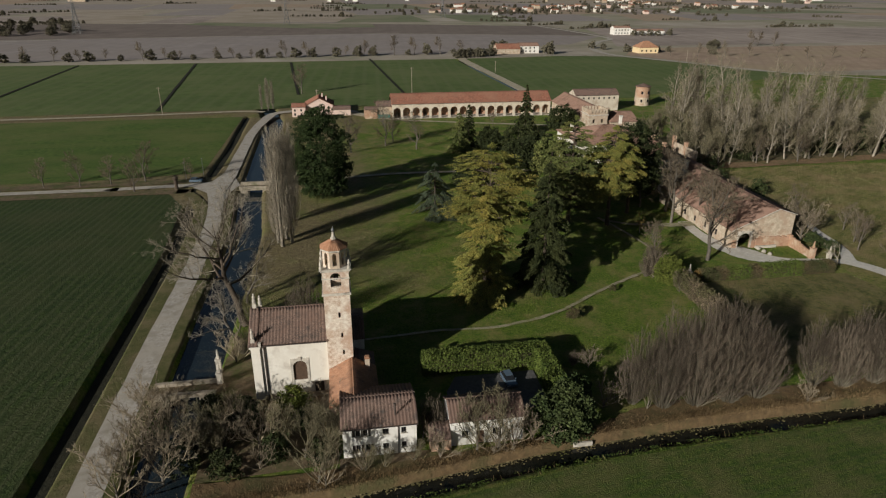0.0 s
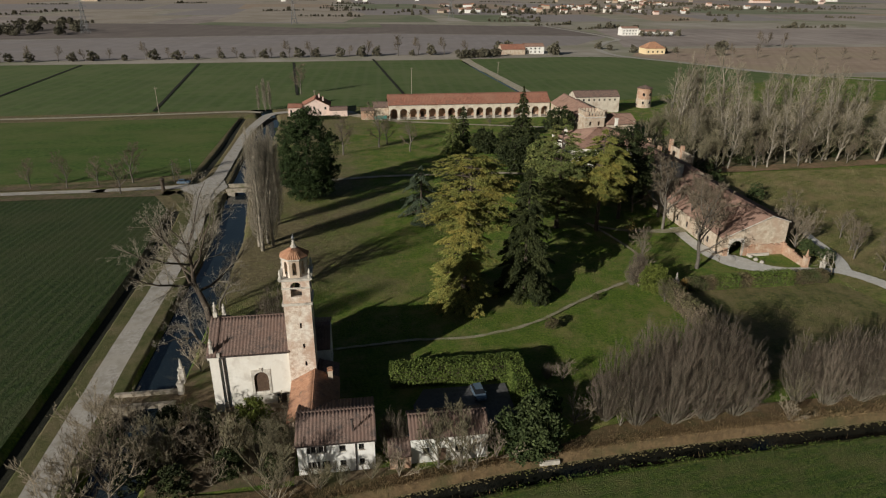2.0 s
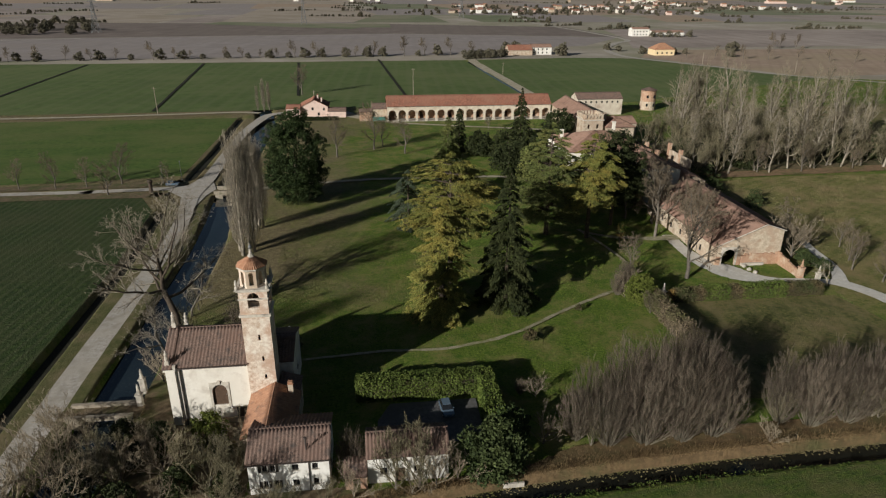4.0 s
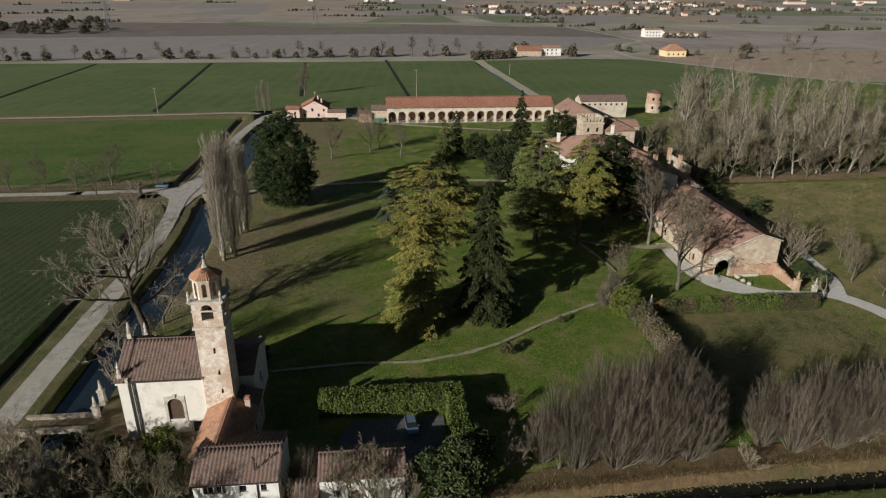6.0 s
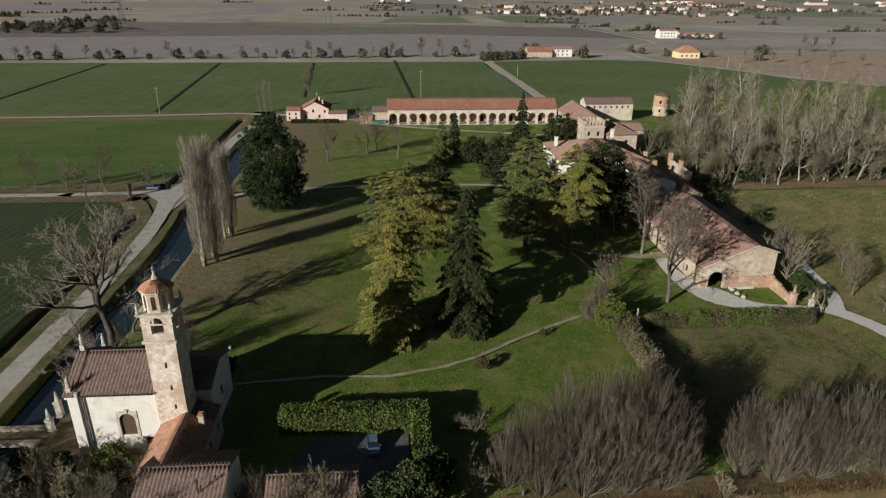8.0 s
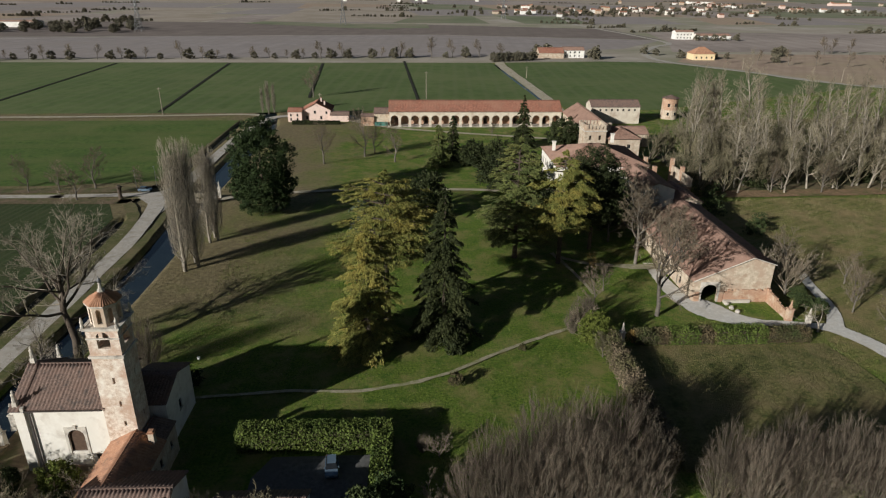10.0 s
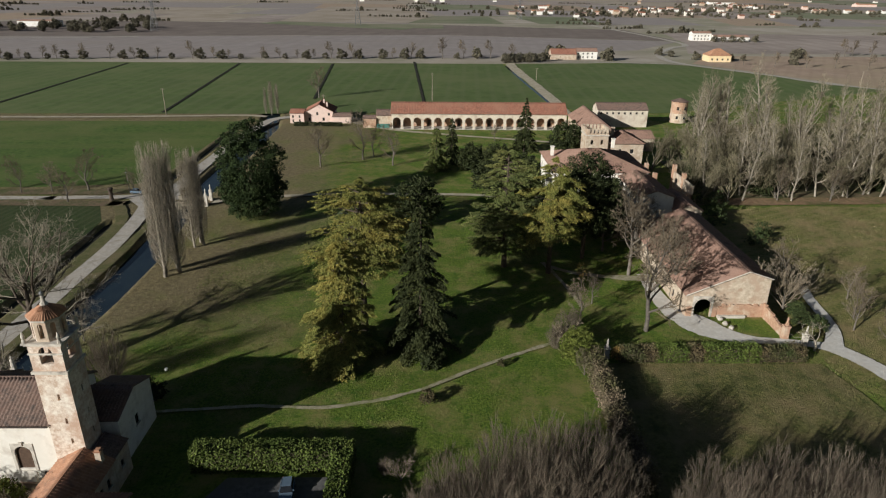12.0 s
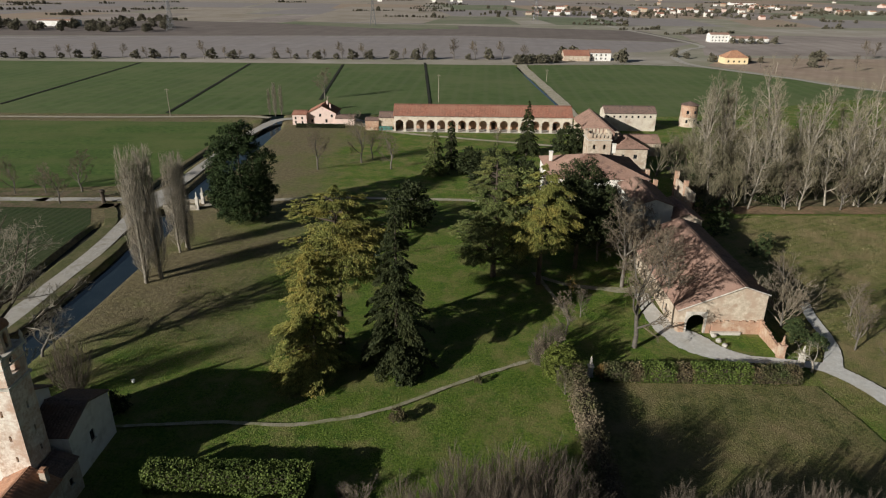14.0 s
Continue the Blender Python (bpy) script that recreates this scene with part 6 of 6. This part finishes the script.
row = [(43.4, 77.0, 0.70), (46.4, 80.0, 0.84), (47.6, 75.2, 0.86), (50.6, 78.6, 1.0), (53.0, 81.8, 1.02), (52.8, 75.0, 0.94), (55.8, 78.4, 1.08), (58.6, 82.0, 1.10), (58.2, 75.2, 0.98), (61.2, 78.8, 1.10), (63.6, 82.0, 1.06), (63.2, 75.6, 0.92), (66.0, 79.2, 0.92), (74.6, 77.4, 0.74), (77.6, 80.6, 0.80), (78.6, 76.0, 0.78),
       (81.6, 79.0, 0.84), (84.6, 76.2, 0.82), (86.0, 81.0, 0.86), (89.0, 77.4, 0.84), (92.6, 80.6, 0.86), (94.0, 76.4, 0.84), (97.6, 79.4, 0.86), (101, 76.6, 0.84), (104.6, 79.6, 0.84), (109, 77.4, 0.84), (113.5, 79, 0.84), (118, 77.5, 0.84)]
settle(hornbeam, *row[0])
stand(hornbeam, row[1:], rng, group="hornbeams along the stream")
stand(hornbeam, [(-7.6, 109.8, 0.78), (-17.6, 100.5, 0.36), (68.4, 121.8, 0.56), (66.4, 120.6, 0.42), (71.5, 128.5, 0.34), (38.0, 88.5, 0.24), (12.0, 74.8, 0.5), (12.4, 73.4, 0.4)], rng, label="leafless many-stemmed shrub of russet twigs on grass")
shrub = bare_tree("bare_shrub", 29, BARK, TWIG_TAN, "leafless tangled shrub with tan twigs", split=1, height=2.2, trunk_r=0.16, levels=4, kids=(12, 7, 4, 3), spread=(46, 28, 32, 34), ratio=(2.0, 0.45, 0.45, 0.5), up=0.45, wander=0.16, bare=0.02, twig=0.02, category="shrub")
shrub_dark = bare_tree("bare_shrub", 33, BARK, TWIG_OLIVE, "leafless olive-brown shrub with dense twigs", split=1, height=2.6, trunk_r=0.16, levels=4, kids=(12, 7, 4, 3), spread=(40, 28, 32, 34), ratio=(1.9, 0.45, 0.45, 0.5), up=0.5, wander=0.16, bare=0.02, twig=0.02, category="shrub")
settle(shrub, -29.5, 85.5, 1.0), settle(shrub_dark, -10.5, 76, 1.3)
thick = []
for k in range(18):
    x, y = rng.uniform(-21, -2.5), rng.uniform(65.5, 82.5)
    if -20 < x and y > 82:
        y -= 8
    thick.append((x, y, rng.uniform(0.7, 1.3)))
stand(shrub, thick[::2] + [(-29.0, 72, 1.3), (-28.4, 77.5, 1.4), (-28.8, 83, 1.2), (-28.6, 67, 1.4), (-25.5, 76, 1.5), (-24.5, 82.5, 1.0), (-24, 70, 1.4), (38.6, 76.5, 0.95), (40.3, 87.4, 0.7), (12.2, 68.9, 0.8), (22.6, 69.6, 1.0), (25.6, 70.6, 0.9), (70.4, 72.8, 0.7), (-18.5, 98, 1.0), (19.5, 68.8, 0.7), (1.5, 68.2, 0.7), (68.5, 121, 0.9), (67.5, 119.5, 0.7), (115.0, 135.2, 1.75), (116.4, 137.6, 1.5)], rng)
stand(shrub_dark, thick[1::2] + [(2.0, 68.0, 0.7), (4.6, 68.4, 0.6), (8.6, 69.0, 0.6), (-19.0, 116, 0.9), (-18.6, 123, 0.8), (-16.5, 107, 1.0), (45, 75, 0.9), (50.5, 76.5, 1.0), (56, 76.8, 1.0), (61, 76.2, 1.0), (66, 75.6, 0.9), (74, 76.5, 0.9), (79, 76.4, 0.9), (84.6, 76.6, 0.9), (90, 76.4, 0.9), (10.4, 73.8, 0.8), (17.5, 69.8, 1.3), (20.5, 69.6, 1.4), (-17.2, 101, 0.9), (-6, 72, 1.4), (-3, 74, 1.1), (69.8, 112, 0.7), (96.0, 178, 1.0)], rng)
for n, (x, y, h) in enumerate(((-22, 72, 5.0), (-13, 79.5, 4.0), (-16, 70, 4.5), (-6, 79, 3.0), (-4, 71, 3.6), (-26, 80, 3.0), (-17.5, 78, 4.2), (-10, 72.5, 4.0), (-20.5, 84.5, 3.0), (-15.5, 84, 2.6))):
    settle(dome(90 + n, h, h * 0.5, IVY if n % 2 else DARK_LEAF, "ivy-grown evergreen shrub near the church", n=2600, count=90, clump=0.5, size=0.18, base=0.0, name="bush", category="bush", trunk=False), x, y)
# evergreen undergrowth in the plane wood
stand(shrub_dark, [(rng.uniform(120, 265), rng.uniform(206, 262), rng.uniform(1.0, 1.9)) for k in range(34)] + [(rng.uniform(138, 265), rng.uniform(207, 246), rng.uniform(1.4, 2.5)) for k in range(60)] + [(rng.uniform(121, 150), rng.uniform(203, 245), rng.uniform(1.7, 2.6)) for k in range(16)], rng, label="leafless undergrowth among plane trees")
for n in range(56):
    x, y, h = rng.uniform(120, 262), rng.uniform(212, 250), rng.uniform(4, 10)
    x += max(0, (y - 216) * 0.5)
    settle(dome(120 + n, h, h * 0.55, IVY if n % 3 else DARK_LEAF, "ivy-covered undergrowth among plane trees", n=2400, count=90, clump=0.9, size=0.34, base=0.0, name="undergrowth", category="bush", trunk=False), x, y)
# field-edge trees and hedgerows on the plain
edge = bare_tree("field_tree", 31, BARK, TWIG, "small leafless tree on a field edge", height=9, trunk_r=0.25, levels=3, kids=(9, 7, 5), spread=(45, 42, 40), ratio=(0.5, 0.5, 0.5), up=0.4, wander=0.14, bare=0.2, twig=0.06)
settle(edge, -330, 562, 1)
bushy = dome(32, 7, 3.2, FAR_LEAF, "ivy-clad bushy tree on a field edge", n=760, count=40, clump=0.8, size=0.6, base=0.0, name="field_bush")
settle(bushy, -300, 566, 1)
spots = []
for k in range(70):
    x = -420 + 540 * k / 70 + rng.uniform(-3, 3)
    if rng.uniform() < 0.82:
        spots.append((x, 566 + (x + 420) * 0.068 + rng.uniform(-2, 2), rng.uniform(0.6, 1.25)))
stand(edge, [(x, y, s * 1.25) for x, y, s in spots[::2]], rng), stand(bushy, [(x, y, s * 1.15) for x, y, s in spots[1::2]], rng)
more = [(104 + 4.5 * k, 569 + 1.6 * k + rng.uniform(-3, 3), rng.uniform(0.9, 1.3)) for k in range(9)] + [(194, 592, 1.8), (198, 600, 1.4), (150, 620, 1.6), (160, 625, 1.7), (255, 640, 1.2), (262, 628, 1.0), (276, 604, 1.1), (304, 598, 1.1), (316, 600, 0.8), (345, 570, 1.2), (372, 800, 1.2), (382, 799, 1.1), (392, 797, 1.2), (402, 796, 1.1), (420, 800, 1.3), (372, 620, 1.5), (380, 625, 1.4)]
stand(bushy, more, rng)
stand(edge, [(300 + 22 * k, 560 - 6 * k + rng.uniform(-4, 4), rng.uniform(0.8, 1.2)) for k in range(8)] + [(430, 640, 1.6), (440, 645, 1.5), (455, 640, 1.4)], rng)
wood_far = [(rng.uniform(-660, -330), rng.uniform(870, 980), rng.uniform(1.2, 2.0)) for k in range(60)]
stand(bushy, wood_far, rng)
lines = []
for f_, y_ in hamlets:
    lines += [(f_ * y_ + 60 + rng.normal() * 70, y_ + rng.normal() * 50 - 15, rng.uniform(0.6, 1.5)) for q in range(30)]
for k in range(60):
    y = rng.uniform(900, 2700)
    x = rng.uniform(-0.65, 0.8) * y
    a, m = rng.uniform(-0.5, 0.5), int(rng.integers(4, 12))
    lines += [(x + 5.5 * q * math.cos(a) + rng.normal() * 1.5, y + 5.5 * q * math.sin(a) + rng.normal() * 1.5, rng.uniform(0.35, 0.8) * (2.0 if rng.uniform() < 0.12 else 1.0)) for q in range(2 * m)]
V, F, o = [], [], 0
src = bushy.children[1].data if bushy.children[1].name.startswith("crown") else bushy.children[0].data
co = np.empty(len(src.vertices) * 3, np.float32)
src.vertices.foreach_get("co", co)
co = co.reshape(-1, 4, 3)[::8] * np.array([1, 1, 1])
for x, y, s in lines:
    c = co.copy()
    ctr = c.mean(1, keepdims=True)
    c = (c - ctr) * 2.6 + ctr
    V.append((c * s).reshape(-1, 3) + np.array([x, y, 0]))
V = np.concatenate(V)
tagged(put("far_hedgerows", npmesh("far_hedgerows", V, np.arange(len(V)).reshape(-1, 4), FAR_LEAF)), "scattered hedgerows and trees on the far plain", "hedgerow", kind="stuff")
# tufts of grass standing over the mown sward
FOOTPATHS = ([(2, 101.8, 0.6), (18, 103.3, 0.6), (27, 102.9, 0.6), (43, 107.8, 0.6), (51.7, 113.7, 0.6), (67, 122.4, 0.6)], [(72, 136, 1), (72.6, 146, 1), (70, 158.5, 1)], [(94, 150, 2), (92, 136, 3), (99, 125.2, 3.2), (117, 119.6, 2.2), (122.5, 108, 2.2), (160, 84, 2.2)], [(-23, 201.5, 2), (17, 210.8, 1.3), (66, 208, 1.3)])


def tufts(name, x0, x1, y0, y1, n, mat, size, label, keep=None, phase=0.0):
    """Scattered clumps of short blades on the ground, thicker in some patches than in others."""
    x, y = rng.uniform(x0, x1, n), rng.uniform(y0, y1, n)
    thick_ = np.sin(x * 0.31 + phase) * np.cos(y * 0.27 - phase) + 0.7 * np.sin(x * 0.83 - y * 0.6 + phase) + 0.5 * np.sin(x * 1.9 + y * 2.3)
    ok = thick_ + rng.normal(size=n) * 0.8 > 0
    if keep is not None:
        ok &= keep(x, y)
    for line_ in FOOTPATHS:
        ok &= across(x, y, line_) > 0.1
    ok &= across(x, y, CANAL) > 1.6
    x, y = x[ok], y[ok]
    P = np.stack([x, y, np.full(len(x), 0.06)], 1)
    V, F = leaves(P, np.full(len(P), size), 0.15, rng, 0.5)
    V[:, 2] = np.maximum(V[:, 2], 0.0)
    tagged(put(name, npmesh(name, V, F, mat)), label, "grass", kind="stuff")


def open_lawn(x, y):
    return ~((x < 5) & (y < 102)) & ~((x > 10) & (x < 35) & (y < 92)) & ~((x > 93) & (y > 131)) & (x < 70 + (y - 90) * 3)


tufts("grass_tufts", -6, 118, 84, 175, 190000, TUFT, 0.10, "short green grass tufts over the lawn", open_lawn)
tufts("dry_tufts", -20, 45, 100, 200, 80000, TUFT_DRY, 0.10, "straw-coloured dry grass tufts over the lawn", lambda x, y: (x > -19) & ((x < 8) | (np.sin(x * 0.5) + np.cos(y * 0.4) > 1.0)) & (y > 104), 1.3)
tufts("dry_tufts", 73.5, 113, 83, 115, 30000, TUFT_DRY, 0.11, "straw-coloured meadow tufts before the hedge", None, 2.1)
tufts("dry_tufts", 112, 200, 108, 200, 60000, TUFT_DRY, 0.14, "straw-coloured tufts over the rough meadow", lambda x, y: x > 124 + (y < 125) * 6, 0.4)
tufts("stream_weeds", -20, 130, 58, 68, 52000, WEED, 0.17, "green weeds along the crop's edge by the stream", lambda x, y: (across(x, y, STREAM) > 0.5) & (across(x, y, STREAM) < 1.0 + np.abs(np.sin(x * 0.7))) & (y < np.interp(x, [p[0] for p in STREAM], [p[1] for p in STREAM])), 0.9)
# reeds along the stream
n = 2600
x = rng.uniform(-15, 125, n)
mid = np.interp(x, [p[0] for p in STREAM], [p[1] for p in STREAM])
P = np.stack([x, mid + 1.75 - rng.exponential(0.22, n) * (0.6 + np.abs(np.sin(x * 0.9))), np.full(n, -1.02)], 1)
tagged(put("floating_weed", npmesh("floating_weed", *leaves(P, np.full(n, 0.16), 0.92, rng, 0.7), TUFT_DRY)), "pale floating weed along the stream's edge", "water weed", kind="stuff")
n = 14000
x = rng.uniform(-22, 120, n)
line = np.array(STREAM)
mid = np.interp(x, line[:, 0], line[:, 1])
off = np.where(rng.uniform(size=n) < 0.995, 1, -1)
y = mid + off * (1.9 + rng.exponential(0.6, n)) + np.where(off > 0, 0.5, 0.0)
P = np.stack([x, y, np.full(n, -0.35)], 1)
Q = P + np.stack([rng.normal(size=n) * 0.25, rng.normal(size=n) * 0.25 - off * 0.15, rng.uniform(0.5, 1.3, n)], 1)
tagged(put("reeds", npmesh("reeds", *tubes(P, Q, np.full(n, 0.035), np.full(n, 0.01), 3), REED)), "dry reeds and grasses fringing the stream", "reeds", kind="stuff")


# ---- small things ----
def car(x, y, turn, paint, label):
    c = place("car", (0, 0, 0), label, "car")

    def p(name, bm, mat, parent=c, lab=""):
        me = bpy.data.meshes.new(name)
        bm.to_mesh(me)
        bm.free()
        me.materials.append(mat)
        ob = put(name, me, parent, lab, world_coords=False)
        return ob

    def loft(sections):
        bm = bmesh.new()
        rings = [[bm.verts.new((w * sx, yy, z)) for sx, z in ((-1, z0), (1, z0), (1, z1), (-1, z1))] for yy, w, z0, z1 in sections]
        for a, b in zip(rings, rings[1:]):
            for i in range(4):
                bm.faces.new((a[i], a[(i + 1) % 4], b[(i + 1) % 4], b[i]))
        bm.faces.new(rings[0][::-1]), bm.faces.new(rings[-1])
        bmesh.ops.bevel(bm, geom=bm.edges[:], offset=0.05, segments=2, affect="EDGES")
        return bm

    p("body", loft([(-2.0, 0.72, 0.35, 0.75), (-1.9, 0.84, 0.28, 0.88), (-0.7, 0.87, 0.25, 0.95), (1.3, 0.87, 0.25, 0.97), (1.95, 0.82, 0.3, 0.9), (2.03, 0.74, 0.36, 0.8)]), paint)
    cabin = bmesh.new()
    ring0 = [cabin.verts.new(v) for v in ((-0.8, -0.95, 0.93), (0.8, -0.95, 0.93), (0.8, 1.75, 0.95), (-0.8, 1.75, 0.95))]
    ring1 = [cabin.verts.new(v) for v in ((-0.6, -0.3, 1.43), (0.6, -0.3, 1.43), (0.6, 1.3, 1.45), (-0.6, 1.3, 1.45))]
    cabin.faces.new(ring1)
    for i in range(4):
        cabin.faces.new((ring0[i], ring0[(i + 1) % 4], ring1[(i + 1) % 4], ring1[i]))
    p("glasshouse", cabin, GLASS, lab="dark windows")
    p("roof", loft([(-0.32, 0.6, 1.42, 1.46), (1.32, 0.6, 1.43, 1.47)]), paint)
    for sx in (-1, 1):
        for yy in (-1.25, 1.25):
            bm = bmesh.new()
            bmesh.ops.create_cone(bm, cap_ends=True, segments=14, radius1=0.31, radius2=0.31, depth=0.2, matrix=Matrix.Translation((sx * 0.78, yy, 0.31)) @ Matrix.Rotation(math.pi / 2, 4, "Y"))
            wheel = p("wheel", bm, RUBBER, lab="black tyre")
            bm = bmesh.new()
            bmesh.ops.create_cone(bm, cap_ends=True, segments=10, radius1=0.19, radius2=0.17, depth=0.03, matrix=Matrix.Translation((sx * 0.89, yy, 0.31)) @ Matrix.Rotation(math.pi / 2, 4, "Y"))
            p("rim", bm, METAL, wheel)
        p("headlight", boxes((sx * 0.5 - 0.15, -2.03, 0.6, sx * 0.5 + 0.15, -1.93, 0.74)), METAL)
        p("mirror", boxes((sx * 0.9 - 0.09, -0.75, 0.95, sx * 0.9 + 0.09, -0.6, 1.08)), paint)
        p("tail_light", boxes((sx * 0.68 - 0.1, 1.98, 0.65, sx * 0.68 + 0.1, 2.05, 0.85)), TILE_RED)
    c.matrix_basis = Matrix.Translation((x, y, 0.16)) @ Matrix.Rotation(turn, 4, "Z")
    return c


car(25.9, 85.2, 0.1, CAR_PAINT, "small silver-blue car parked on gravel")
car(-46.0, 210.6, 1.5, CAR_PAINT, "pale blue car parked at the road junction")


def utility_pole(x, y, h, label="wooden utility pole in a field", arm=True):
    t = place("utility_pole", (x, y, 0), label, "pole")
    part("pole", lathe(bmesh.new(), x, y, [(0.2, -0.2), (0.13, h)], 8), POLE_WOOD, t)
    if arm:
        part("crossarm", boxes((x - 1.0, y - 0.07, h - 0.7, x + 1.0, y + 0.07, h - 0.55)), POLE_WOOD, t)


for x, y, h in ((-85.4, 336.5, 13), (44, 383, 15), (-10, 345, 9), (115, 470, 8), (292, 520, 9), (330, 455, 9)):
    utility_pole(x, y, h)
for x, y, h in ((-44.5, 216, 6.5), (-49.5, 213, 6.0)):
    t = place("street_lamp", (x, y, 0), "grey street lamp at the lane junction", "lamp post")
    part("post", lathe(bmesh.new(), x, y, [(0.1, -0.1), (0.06, h)], 8), METAL, t)
    part("lamp_head", boxes((x - 0.15, y - 0.5, h, x + 0.15, y + 0.25, h + 0.14)), METAL, t)


def pylon(x, y, h):
    t = place("pylon", (x, y, 0), "steel lattice power pylon on the plain", "pylon")
    P, Q = [], []
    levels = [(0, 4.5), (h * 0.2, 3.4), (h * 0.4, 2.4), (h * 0.6, 1.5), (h * 0.8, 1.0), (h, 0.3)]
    for (z0, r0), (z1, r1) in zip(levels, levels[1:]):
        c0 = [(x - r0, y - r0, z0), (x + r0, y - r0, z0), (x + r0, y + r0, z0), (x - r0, y + r0, z0)]
        c1 = [(x - r1, y - r1, z1), (x + r1, y - r1, z1), (x + r1, y + r1, z1), (x - r1, y + r1, z1)]
        for i in range(4):
            P += [c0[i], c0[i], c0[(i + 1) % 4], c1[i]]
            Q += [c1[i], c1[(i + 1) % 4], c1[i], c1[(i + 1) % 4]]
    for z, r in ((h * 0.68, 7), (h * 0.8, 6), (h * 0.92, 5)):
        P += [(x - r, y, z), (x - r, y, z)]
        Q += [(x + r, y, z), (x, y, z + 2.2)]
        P.append((x + r, y, z)), Q.append((x, y, z + 2.2))
    k = len(P)
    put("lattice", npmesh("lattice", *tubes(np.array(P, float), np.array(Q, float), np.full(k, 0.16), np.full(k, 0.16), 4), METAL), t)


for x, y in ((-317, 906), (-72, 1074), (200, 1250)):
    pylon(x, y, 46)
# fallen markers and pale dots on the lawn
tagged(part("lawn_lamp", lathe(bmesh.new(), -0.2, 113.4, [(0.22, 0.0), (0.22, 0.25), (0.3, 0.3), (0.25, 0.5)], 10), WHITE, None), "small white garden lamp on the lawn", "garden lamp")
tagged(part("culvert", boxes((31.4, 69.5, -0.9, 34.2, 69.8, -0.25)), STONE, None), "pale concrete culvert edge at the stream", "culvert")
for x, y, h in ((-50.5, 203.4, 4.2),):
    t = place("pollard_stump", (x, y, 0), "ivy-grown pollarded stump by the track", "tree stump")
    part("trunk", lathe(bmesh.new(), x, y, [(0.7, -0.2), (0.5, 1.5), (0.6, 3.0), (0.9, 3.8), (0.4, h)], 9), BARK_DARK, t)
